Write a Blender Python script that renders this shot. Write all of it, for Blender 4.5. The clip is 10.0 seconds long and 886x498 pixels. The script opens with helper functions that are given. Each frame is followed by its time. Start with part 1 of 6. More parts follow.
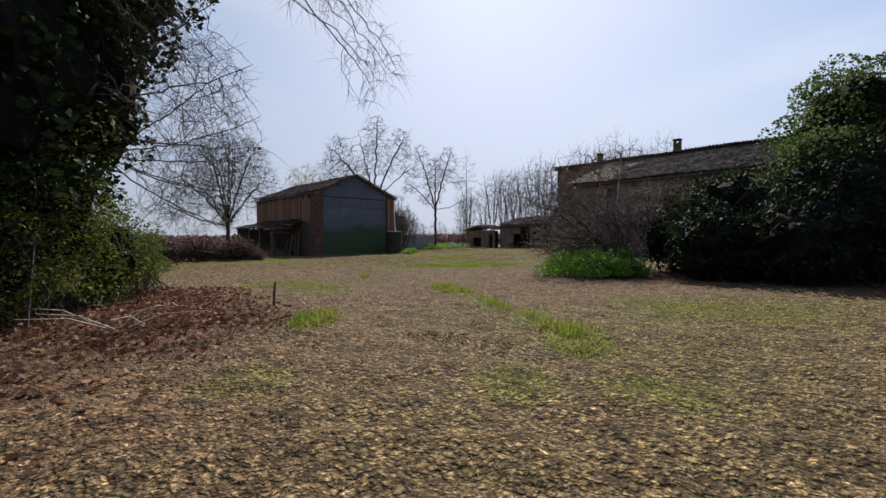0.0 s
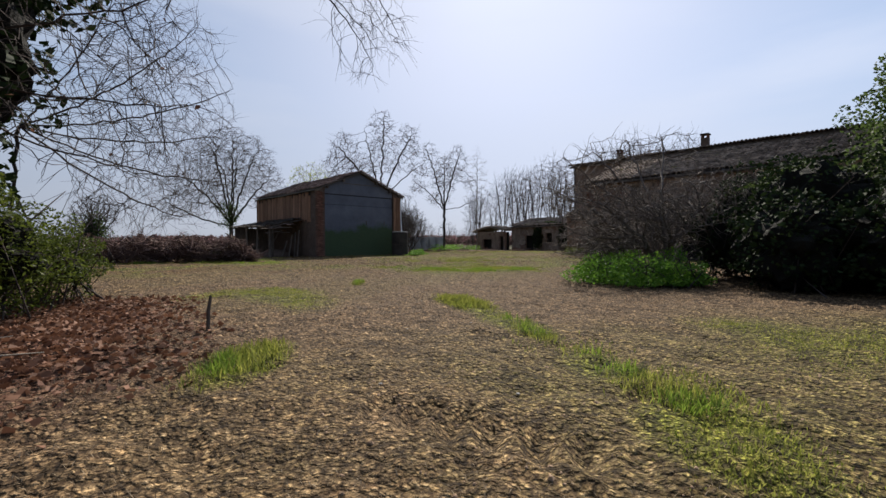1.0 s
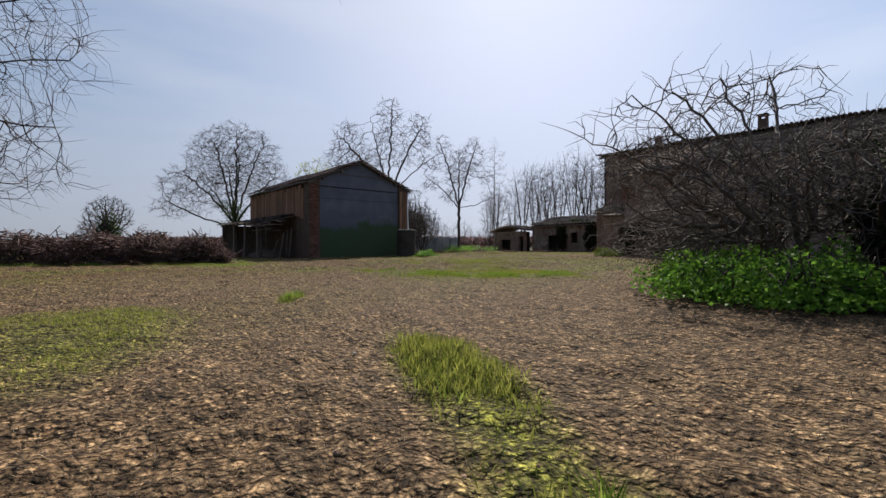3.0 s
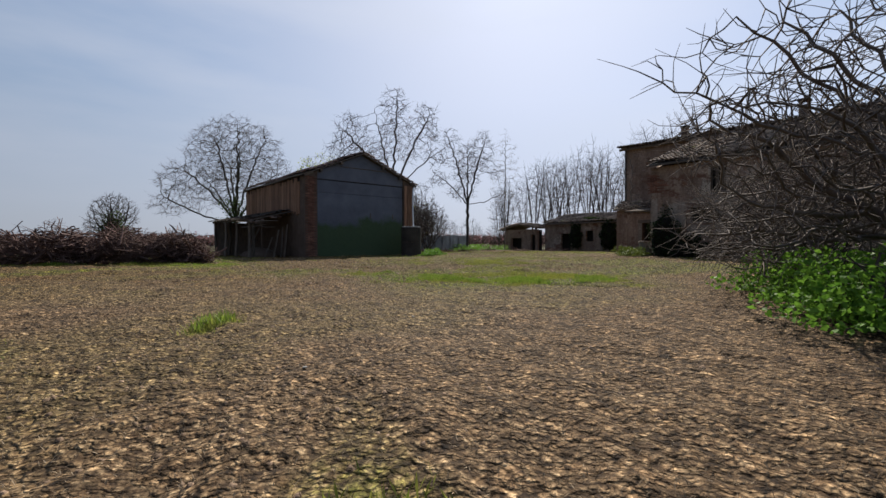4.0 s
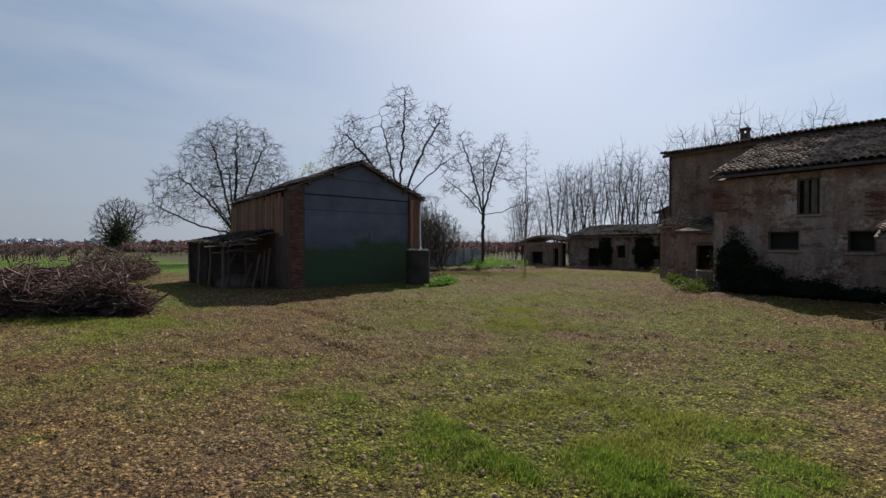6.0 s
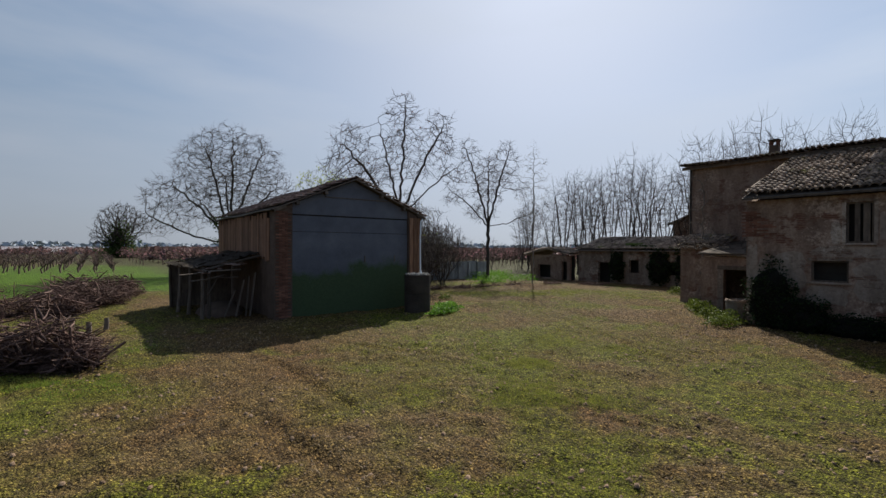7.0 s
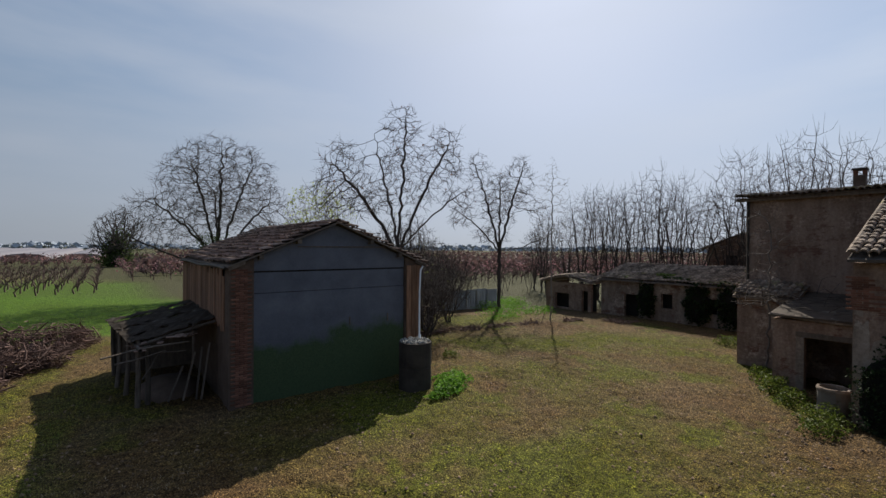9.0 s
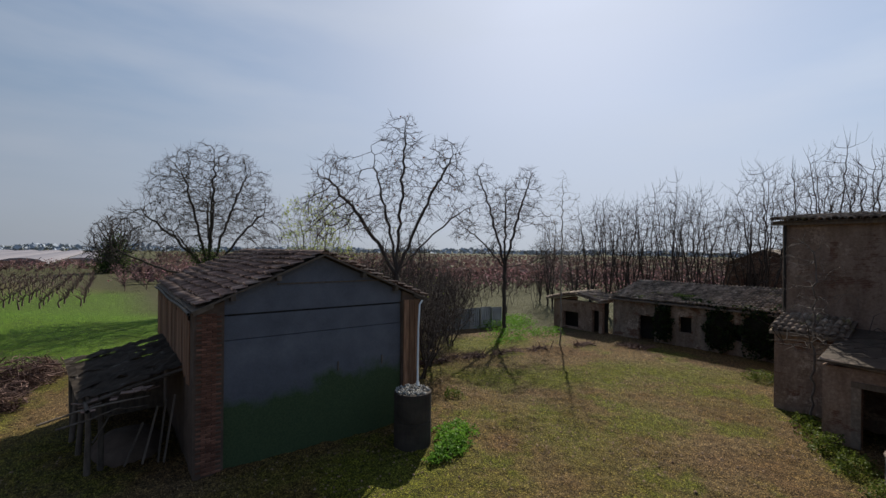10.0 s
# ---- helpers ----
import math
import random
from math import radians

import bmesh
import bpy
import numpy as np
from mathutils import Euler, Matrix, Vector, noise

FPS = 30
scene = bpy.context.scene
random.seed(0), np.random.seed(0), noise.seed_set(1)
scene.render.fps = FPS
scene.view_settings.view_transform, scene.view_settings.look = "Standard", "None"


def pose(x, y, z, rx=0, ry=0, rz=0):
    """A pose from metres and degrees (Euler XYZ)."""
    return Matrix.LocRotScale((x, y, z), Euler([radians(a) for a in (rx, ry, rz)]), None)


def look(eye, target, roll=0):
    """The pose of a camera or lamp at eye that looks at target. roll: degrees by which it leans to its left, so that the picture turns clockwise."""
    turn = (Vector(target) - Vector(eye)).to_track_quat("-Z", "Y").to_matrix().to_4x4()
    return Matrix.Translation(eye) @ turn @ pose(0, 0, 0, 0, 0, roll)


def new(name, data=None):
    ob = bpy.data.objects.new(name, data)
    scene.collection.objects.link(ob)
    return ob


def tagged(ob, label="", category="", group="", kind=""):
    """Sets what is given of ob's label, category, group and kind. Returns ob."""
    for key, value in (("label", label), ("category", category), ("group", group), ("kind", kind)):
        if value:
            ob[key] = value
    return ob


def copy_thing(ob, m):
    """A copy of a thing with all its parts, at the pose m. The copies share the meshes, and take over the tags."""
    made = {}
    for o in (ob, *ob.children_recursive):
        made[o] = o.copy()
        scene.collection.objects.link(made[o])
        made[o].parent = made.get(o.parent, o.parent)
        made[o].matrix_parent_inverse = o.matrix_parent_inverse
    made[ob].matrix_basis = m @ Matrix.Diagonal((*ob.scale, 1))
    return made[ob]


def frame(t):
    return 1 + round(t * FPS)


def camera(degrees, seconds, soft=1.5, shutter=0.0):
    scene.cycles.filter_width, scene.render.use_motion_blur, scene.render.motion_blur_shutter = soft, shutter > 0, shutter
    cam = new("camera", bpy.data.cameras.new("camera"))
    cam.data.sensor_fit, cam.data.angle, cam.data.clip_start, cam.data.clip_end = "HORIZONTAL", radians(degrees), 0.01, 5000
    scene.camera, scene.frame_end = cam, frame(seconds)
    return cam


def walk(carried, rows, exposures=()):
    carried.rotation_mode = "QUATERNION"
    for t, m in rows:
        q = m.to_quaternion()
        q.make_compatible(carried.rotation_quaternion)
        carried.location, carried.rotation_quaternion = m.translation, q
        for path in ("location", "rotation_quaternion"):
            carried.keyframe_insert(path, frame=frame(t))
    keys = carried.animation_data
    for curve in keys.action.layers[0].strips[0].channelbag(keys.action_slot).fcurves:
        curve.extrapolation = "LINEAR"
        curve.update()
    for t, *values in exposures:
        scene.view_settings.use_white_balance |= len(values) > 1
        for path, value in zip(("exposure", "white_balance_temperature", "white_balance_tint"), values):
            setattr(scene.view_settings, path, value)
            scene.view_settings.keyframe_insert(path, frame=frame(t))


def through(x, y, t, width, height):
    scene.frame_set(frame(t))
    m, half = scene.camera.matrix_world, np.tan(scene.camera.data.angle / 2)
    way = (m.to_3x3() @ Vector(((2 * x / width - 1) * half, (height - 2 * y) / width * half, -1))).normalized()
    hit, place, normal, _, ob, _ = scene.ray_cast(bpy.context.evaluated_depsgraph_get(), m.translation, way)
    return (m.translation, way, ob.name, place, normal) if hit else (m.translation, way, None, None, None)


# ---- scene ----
cam = camera(90.2, 10.0)
PATH = [
    (0, (-16.514, -29.925, 0.996), (-15.097, -28.514, 0.958), -0.5),
    (0.5, (-15.768, -29.148, 0.968), (-14.367, -27.721, 0.933), -0.5),
    (1, (-14.954, -28.332, 0.932), (-13.565, -26.893, 0.903), -0.2),
    (1.5, (-14.187, -27.628, 0.923), (-12.813, -26.175, 0.893), -0.6),
    (2, (-13.398, -26.916, 0.941), (-12.039, -25.449, 0.911), -0.4),
    (2.5, (-12.585, -26.327, 0.782), (-11.242, -24.846, 0.761), -0.3),
    (4, (-10.25, -23.846, 0.701), (-8.946, -22.329, 0.678), -0.1),
    (4.5, (-9.603, -23.095, 0.683), (-8.315, -21.565, 0.66), -0.2),
    (5, (-8.863, -22.293, 0.843), (-7.59, -20.751, 0.825), -0.0),
    (5.5, (-8.061, -21.408, 1.354), (-6.8, -19.857, 1.338), -0.0),
    (6.8, (-6.242, -19.197, 2.914), (-4.99, -17.638, 2.894), 0.4),
    (7, (-5.984, -18.978, 3.065), (-4.74, -17.412, 3.055), 0.2),
    (7.5, (-5.305, -18.207, 3.645), (-4.07, -16.634, 3.634), 0.3),
    (8, (-4.618, -17.338, 4.199), (-3.392, -15.758, 4.188), 0.3),
    (8.5, (-3.951, -16.487, 4.774), (-2.729, -14.904, 4.762), 0.4),
    (9, (-3.223, -15.636, 5.339), (-2.004, -14.05, 5.33), 0.4),
    (9.5, (-2.567, -14.818, 5.91), (-1.35, -13.231, 5.902), 0.6),
    (10, (-1.927, -13.922, 6.45), (-0.715, -12.331, 6.451), 0.6),
]
# stops, kelvin and tint: the clip starts a little magenta and turns neutral as the view opens
EXPOSURES = [(0, 0.54, 6500, 11), (2.5, 0.52, 6500, 11), (5, 0.43, 6500, 9), (7, 0.3, 6500, 7), (10, 0.27, 6500, 8)]
walk(cam, [(t, look(eye, target, roll)) for t, eye, target, roll in PATH], EXPOSURES)


# ---------------------------------------------------------------- light
def build_light():
    """Hazy spring sky and one low-angled sun behind the barn."""
    world = bpy.data.worlds.new("sky")
    scene.world = world
    world.use_nodes = True
    nt = world.node_tree
    bg = nt.nodes["Background"]
    sky = nt.nodes.new("ShaderNodeTexSky")
    sky.sky_type = "NISHITA"
    sky.sun_disc = False
    sky.sun_elevation = radians(SUN_ELEVATION)
    sky.sun_rotation = radians(90 - SUN_AZIMUTH)
    sky.air_density, sky.dust_density, sky.ozone_density = 1.0, 1.4, 1.5
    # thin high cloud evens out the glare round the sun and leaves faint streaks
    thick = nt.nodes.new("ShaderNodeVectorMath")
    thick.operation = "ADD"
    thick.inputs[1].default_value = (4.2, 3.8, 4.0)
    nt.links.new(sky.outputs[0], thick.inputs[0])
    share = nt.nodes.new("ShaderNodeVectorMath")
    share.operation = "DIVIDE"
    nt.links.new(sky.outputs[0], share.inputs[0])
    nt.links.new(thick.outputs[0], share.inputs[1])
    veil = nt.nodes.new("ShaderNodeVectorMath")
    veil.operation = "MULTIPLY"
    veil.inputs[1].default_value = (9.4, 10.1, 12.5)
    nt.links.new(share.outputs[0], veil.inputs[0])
    where = nt.nodes.new("ShaderNodeTexCoord")
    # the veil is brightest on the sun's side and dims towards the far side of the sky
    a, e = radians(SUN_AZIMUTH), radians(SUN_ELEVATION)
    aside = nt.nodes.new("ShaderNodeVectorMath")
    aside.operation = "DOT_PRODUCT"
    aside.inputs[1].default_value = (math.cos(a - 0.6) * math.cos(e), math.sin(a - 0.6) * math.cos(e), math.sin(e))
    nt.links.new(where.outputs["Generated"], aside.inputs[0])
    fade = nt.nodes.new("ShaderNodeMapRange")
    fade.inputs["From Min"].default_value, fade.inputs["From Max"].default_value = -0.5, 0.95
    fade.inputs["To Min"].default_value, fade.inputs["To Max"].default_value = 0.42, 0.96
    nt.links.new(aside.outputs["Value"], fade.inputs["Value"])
    flat = nt.nodes.new("ShaderNodeMapping")
    flat.inputs["Scale"].default_value = (1.2, 1.2, 5.0)
    nt.links.new(where.outputs["Generated"], flat.inputs["Vector"])
    puff = nt.nodes.new("ShaderNodeTexNoise")
    puff.inputs["Scale"].default_value, puff.inputs["Detail"].default_value = 1.7, 5.0
    nt.links.new(flat.outputs[0], puff.inputs["Vector"])
    soft = nt.nodes.new("ShaderNodeMapRange")
    soft.inputs["From Min"].default_value, soft.inputs["From Max"].default_value = 0.42, 0.68
    soft.inputs["To Max"].default_value = 0.5
    nt.links.new(puff.outputs["Fac"], soft.inputs["Value"])
    cloud = nt.nodes.new("ShaderNodeMix")
    cloud.data_type = "RGBA"
    cloud.inputs[7].default_value = (6.9, 7.5, 8.9, 1)
    nt.links.new(soft.outputs[0], cloud.inputs[0])
    nt.links.new(veil.outputs[0], cloud.inputs[6])
    height = nt.nodes.new("ShaderNodeSeparateXYZ")
    nt.links.new(where.outputs["Generated"], height.inputs[0])
    low = nt.nodes.new("ShaderNodeMapRange")
    low.inputs["From Min"].default_value, low.inputs["From Max"].default_value = 0.0, 0.3
    low.inputs["To Min"].default_value, low.inputs["To Max"].default_value = 0.75, 0.0
    nt.links.new(height.outputs[2], low.inputs["Value"])
    haze = nt.nodes.new("ShaderNodeMix")
    haze.data_type = "RGBA"
    haze.inputs[7].default_value = (5.7, 6.3, 7.6, 1)
    nt.links.new(low.outputs[0], haze.inputs[0])
    nt.links.new(cloud.outputs[2], haze.inputs[6])
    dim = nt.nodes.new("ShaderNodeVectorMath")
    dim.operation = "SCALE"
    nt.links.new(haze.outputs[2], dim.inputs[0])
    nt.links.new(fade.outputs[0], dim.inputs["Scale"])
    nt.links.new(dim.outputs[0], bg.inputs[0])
    bg.inputs[1].default_value = SKY_STRENGTH
    lamp = bpy.data.lights.new("sun", "SUN")
    lamp.energy, lamp.angle, lamp.color = SUN_STRENGTH, radians(0.6), (1.0, 0.93, 0.82)
    ob = new("sun", lamp)
    a, e = radians(SUN_AZIMUTH), radians(SUN_ELEVATION)
    ob.matrix_world = look((60 * math.cos(a), 60 * math.sin(a), 60 * math.tan(e)), (0, 0, 0))


SUN_AZIMUTH, SUN_ELEVATION = 40.0, 38.5   # degrees from +x towards +y
SUN_STRENGTH, SKY_STRENGTH = 5.0, 0.08
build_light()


# ---------------------------------------------------------------- materials
def node_material(name):
    m = bpy.data.materials.new(name)
    m.use_nodes = True
    nt = m.node_tree
    return m, nt, nt.nodes["Principled BSDF"]


def noise_node(nt, scale, detail=4.0, rough=0.6, vec=None):
    n = nt.nodes.new("ShaderNodeTexNoise")
    n.inputs["Scale"].default_value = scale
    n.inputs["Detail"].default_value = detail
    n.inputs["Roughness"].default_value = rough
    if vec is not None:
        nt.links.new(vec, n.inputs["Vector"])
    return n.outputs["Fac"]


def ramp(nt, fac, stops):
    r = nt.nodes.new("ShaderNodeValToRGB")
    el = r.color_ramp.elements
    while len(el) < len(stops):
        el.new(0.5)
    for e, (p, c) in zip(el, stops):
        e.position = p
        e.color = (*c, 1) if len(c) == 3 else c
    nt.links.new(fac, r.inputs[0])
    return r.outputs[0]


def mix(nt, fac, a, b, mode="MIX"):
    n = nt.nodes.new("ShaderNodeMix")
    n.data_type, n.blend_type = "RGBA", mode
    for sock, v in ((n.inputs[0], fac), (n.inputs[6], a), (n.inputs[7], b)):
        if isinstance(v, bpy.types.NodeSocket):
            nt.links.new(v, sock)
        elif isinstance(v, (int, float)):
            sock.default_value = v
        else:
            sock.default_value = (*v, 1)
    return n.outputs[2]


def calc(nt, op, a, b=0.0):
    n = nt.nodes.new("ShaderNodeMath")
    n.operation = op
    for sock, v in zip(n.inputs, (a, b)):
        if isinstance(v, bpy.types.NodeSocket):
            nt.links.new(v, sock)
        else:
            sock.default_value = v
    return n.outputs[0]


def place(nt, world=True):
    if world:
        return nt.nodes.new("ShaderNodeNewGeometry").outputs["Position"]
    return nt.nodes.new("ShaderNodeTexCoord").outputs["Object"]


def stretch(nt, vec, sx, sy, sz):
    m = nt.nodes.new("ShaderNodeMapping")
    m.inputs["Scale"].default_value = (sx, sy, sz)
    nt.links.new(vec, m.inputs["Vector"])
    return m.outputs[0]


def bump(nt, bsdf, height, strength=0.5, distance=0.02):
    b = nt.nodes.new("ShaderNodeBump")
    b.inputs["Strength"].default_value = strength
    b.inputs["Distance"].default_value = distance
    nt.links.new(height, b.inputs["Height"])
    nt.links.new(b.outputs[0], bsdf.inputs["Normal"])


def island_random(nt):
    return nt.nodes.new("ShaderNodeNewGeometry").outputs["Random Per Island"]


def object_random(nt):
    return nt.nodes.new("ShaderNodeObjectInfo").outputs["Random"]


def surface(name, stops, scale=3.0, rough=0.9, fine=40.0, relief=0.4, depth=0.01, grain=(1, 1, 1), vary=None, metal=0.0, stain=None):
    """A weathered surface: colour by a broad noise, broken by a fine one, with relief."""
    m, nt, bsdf = node_material(name)
    pos = stretch(nt, place(nt), *grain)
    broad = noise_node(nt, scale, 5, 0.65, pos)
    small = noise_node(nt, fine, 3, 0.7, pos)
    fac = calc(nt, "ADD", calc(nt, "MULTIPLY", broad, 0.75), calc(nt, "MULTIPLY", small, 0.25))
    col = ramp(nt, fac, stops)
    if vary:
        rnd = object_random(nt) if vary[0] == "object" else island_random(nt)
        shade = ramp(nt, rnd, [(0, (1 - vary[1],) * 3), (1, (1 + vary[1],) * 3)])
        col = mix(nt, 1.0, col, shade, "MULTIPLY")
    if stain:
        s = noise_node(nt, stain[1], 4, 0.6, place(nt))
        col = mix(nt, ramp(nt, s, [(stain[2], (0, 0, 0)), (stain[2] + 0.12, (1, 1, 1))]), col, stain[0])
    nt.links.new(col, bsdf.inputs["Base Color"])
    bsdf.inputs["Roughness"].default_value = rough
    bsdf.inputs["Metallic"].default_value = metal
    bsdf.inputs["Specular IOR Level"].default_value = 0.25
    bump(nt, bsdf, calc(nt, "ADD", small, calc(nt, "MULTIPLY", broad, 0.6)), relief, depth)
    return m


def foliage(name, dark, light, through=0.35, rough=0.55):
    """Leaves that let some sun through, each a little different."""
    m, nt, bsdf = node_material(name)
    rnd = island_random(nt)
    broad = noise_node(nt, 0.9, 3, 0.6, place(nt))
    fac = calc(nt, "ADD", calc(nt, "MULTIPLY", rnd, 0.6), calc(nt, "MULTIPLY", broad, 0.4))
    col = ramp(nt, fac, [(0.15, dark), (0.85, light)])
    nt.links.new(col, bsdf.inputs["Base Color"])
    bsdf.inputs["Roughness"].default_value = rough
    bsdf.inputs["Specular IOR Level"].default_value = 0.12
    t = nt.nodes.new("ShaderNodeBsdfTranslucent")
    nt.links.new(col, t.inputs[0])
    mx = nt.nodes.new("ShaderNodeMixShader")
    mx.inputs[0].default_value = through
    nt.links.new(bsdf.outputs[0], mx.inputs[1])
    nt.links.new(t.outputs[0], mx.inputs[2])
    nt.links.new(mx.outputs[0], nt.nodes["Material Output"].inputs[0])
    return m


def ground_material():
    """Tilled soil with chopped straw, moss-green and grass patches, red leaf litter."""
    m, nt, bsdf = node_material("field_soil")
    pos = place(nt)
    def attr(n):
        a = nt.nodes.new("ShaderNodeAttribute")
        a.attribute_name = n
        return a.outputs["Fac"]
    broad = noise_node(nt, 0.35, 4, 0.6, pos)
    mid = noise_node(nt, 3.0, 5, 0.7, pos)
    fine = noise_node(nt, 26.0, 4, 0.75, pos)
    chip = nt.nodes.new("ShaderNodeTexVoronoi")
    chip.inputs["Scale"].default_value = 48.0
    nt.links.new(stretch(nt, pos, 1.0, 1.0, 1.0), chip.inputs["Vector"])
    # clods and tufts the size of a hand, each lighter or darker than the next, the shade in the gaps painted dark
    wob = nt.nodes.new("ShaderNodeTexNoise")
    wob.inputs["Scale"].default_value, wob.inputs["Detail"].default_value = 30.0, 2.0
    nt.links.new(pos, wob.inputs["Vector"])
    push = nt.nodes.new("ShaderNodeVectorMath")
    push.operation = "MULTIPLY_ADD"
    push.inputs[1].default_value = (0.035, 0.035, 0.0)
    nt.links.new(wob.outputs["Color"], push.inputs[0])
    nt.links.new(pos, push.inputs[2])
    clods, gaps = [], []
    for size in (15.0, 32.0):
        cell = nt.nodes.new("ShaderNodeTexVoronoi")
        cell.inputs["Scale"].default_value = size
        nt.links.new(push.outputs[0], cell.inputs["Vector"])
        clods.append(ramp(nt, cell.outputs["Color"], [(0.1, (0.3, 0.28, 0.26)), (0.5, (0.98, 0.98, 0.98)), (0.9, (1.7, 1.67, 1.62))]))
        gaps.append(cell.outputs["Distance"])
    soil = ramp(nt, fine, [(0.32, (0.052, 0.032, 0.018)), (0.48, (0.14, 0.09, 0.05)), (0.66, (0.285, 0.197, 0.112))])
    straw = ramp(nt, chip.outputs["Color"], [(0.12, (0.038, 0.023, 0.013)), (0.5, (0.16, 0.107, 0.06)), (0.95, (0.39, 0.285, 0.17))])
    base = mix(nt, ramp(nt, calc(nt, "ADD", calc(nt, "MULTIPLY", broad, 0.5), calc(nt, "MULTIPLY", mid, 0.5)), [(0.4, (0, 0, 0)), (0.62, (1, 1, 1))]), soil, straw)
    green = ramp(nt, fine, [(0.34, (0.028, 0.034, 0.006)), (0.48, (0.098, 0.113, 0.016)), (0.64, (0.23, 0.24, 0.036))])
    gfac = calc(nt, "MULTIPLY", attr("grass"), ramp(nt, calc(nt, "ADD", calc(nt, "MULTIPLY", mid, 0.5), calc(nt, "MULTIPLY", fine, 0.5)), [(0.3, (0, 0, 0)), (0.5, (1, 1, 1))]))
    base = mix(nt, gfac, base, green)
    base = mix(nt, attr("lawn"), base, ramp(nt, mid, [(0.3, (0.06, 0.14, 0.008)), (0.7, (0.14, 0.265, 0.017))]))
    clump = noise_node(nt, 13.0, 5, 0.85, pos)
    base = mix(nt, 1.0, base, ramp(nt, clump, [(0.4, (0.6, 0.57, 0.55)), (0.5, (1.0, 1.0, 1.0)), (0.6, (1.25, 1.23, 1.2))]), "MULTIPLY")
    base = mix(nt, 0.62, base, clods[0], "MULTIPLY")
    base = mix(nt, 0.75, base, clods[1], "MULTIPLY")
    # darker towards the gaps: shade between clods put into the colour
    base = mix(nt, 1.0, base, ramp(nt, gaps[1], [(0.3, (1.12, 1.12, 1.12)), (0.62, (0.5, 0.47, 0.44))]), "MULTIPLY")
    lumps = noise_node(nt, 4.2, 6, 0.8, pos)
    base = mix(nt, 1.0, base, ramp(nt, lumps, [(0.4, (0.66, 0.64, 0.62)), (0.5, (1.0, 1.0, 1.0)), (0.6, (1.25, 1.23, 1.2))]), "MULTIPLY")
    # the yard mask turns the soil darker and yellower
    base = mix(nt, attr("yard_tone"), base, mix(nt, 1.0, base, ramp(nt, broad, [(0.38, (0.82, 0.7, 0.52)), (0.58, (0.9, 0.87, 0.6))]), "MULTIPLY"))
    litter = ramp(nt, chip.outputs["Color"], [(0.15, (0.03, 0.013, 0.009)), (0.55, (0.10, 0.045, 0.03)), (0.9, (0.20, 0.10, 0.065))])
    base = mix(nt, attr("litter"), base, litter)
    base = mix(nt, attr("orchard"), base, ramp(nt, mid, [(0.3, (0.035, 0.03, 0.017)), (0.7, (0.085, 0.085, 0.03))]))
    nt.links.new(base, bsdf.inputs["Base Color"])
    bsdf.inputs["Roughness"].default_value = 0.95
    bsdf.inputs["Specular IOR Level"].default_value = 0.15
    grit = calc(nt, "ADD", calc(nt, "MULTIPLY", fine, 0.35), calc(nt, "MULTIPLY", chip.outputs["Distance"], -0.25))
    heap = calc(nt, "ADD", calc(nt, "MULTIPLY", gaps[0], -1.0), calc(nt, "MULTIPLY", gaps[1], -0.6))
    bump(nt, bsdf, calc(nt, "ADD", heap, grit), 1.0, 0.045)
    return m


def render_material(name, deep, middle, pale, brick):
    """Old lime render: washed out in runs, flaked pale here, down to the red brick there."""
    m, nt, bsdf = node_material(name)
    pos = place(nt)
    broad = noise_node(nt, 0.55, 6, 0.7, pos)
    runs = noise_node(nt, 1.1, 4, 0.6, stretch(nt, pos, 1.6, 1.6, 0.35))
    small = noise_node(nt, 9.0, 5, 0.75, pos)
    grit = noise_node(nt, 45.0, 3, 0.7, pos)
    fac = calc(nt, "ADD", calc(nt, "MULTIPLY", runs, 0.55), calc(nt, "MULTIPLY", small, 0.45))
    col = ramp(nt, fac, [(0.32, deep), (0.5, middle), (0.68, pale)])
    flake = ramp(nt, calc(nt, "ADD", calc(nt, "MULTIPLY", broad, 0.8), calc(nt, "MULTIPLY", small, 0.2)), [(0.54, (0, 0, 0)), (0.6, (1, 1, 1))])
    col = mix(nt, flake, col, ramp(nt, small, [(0.35, middle), (0.65, tuple(1.25 * v for v in pale))]))
    other = noise_node(nt, 0.75, 6, 0.72, stretch(nt, pos, 1.0, 1.0, 1.7))
    bare = ramp(nt, other, [(0.55, (0, 0, 0)), (0.61, (1, 1, 1))])
    course = nt.nodes.new("ShaderNodeTexWave")
    course.wave_type, course.bands_direction = "BANDS", "Z"
    course.inputs["Scale"].default_value, course.inputs["Distortion"].default_value = 4.6, 1.5
    nt.links.new(pos, course.inputs["Vector"])
    red = mix(nt, course.outputs["Fac"], tuple(0.45 * v for v in brick), ramp(nt, small, [(0.3, tuple(0.7 * v for v in brick)), (0.7, tuple(1.3 * v for v in brick))]))
    col = mix(nt, bare, col, red)
    nt.links.new(col, bsdf.inputs["Base Color"])
    bsdf.inputs["Roughness"].default_value = 0.95
    bsdf.inputs["Specular IOR Level"].default_value = 0.15
    lift = calc(nt, "ADD", calc(nt, "MULTIPLY", flake, 0.5), calc(nt, "ADD", grit, calc(nt, "MULTIPLY", calc(nt, "MULTIPLY", bare, course.outputs["Fac"]), 0.8)))
    bump(nt, bsdf, lift, 0.7, 0.02)
    return m


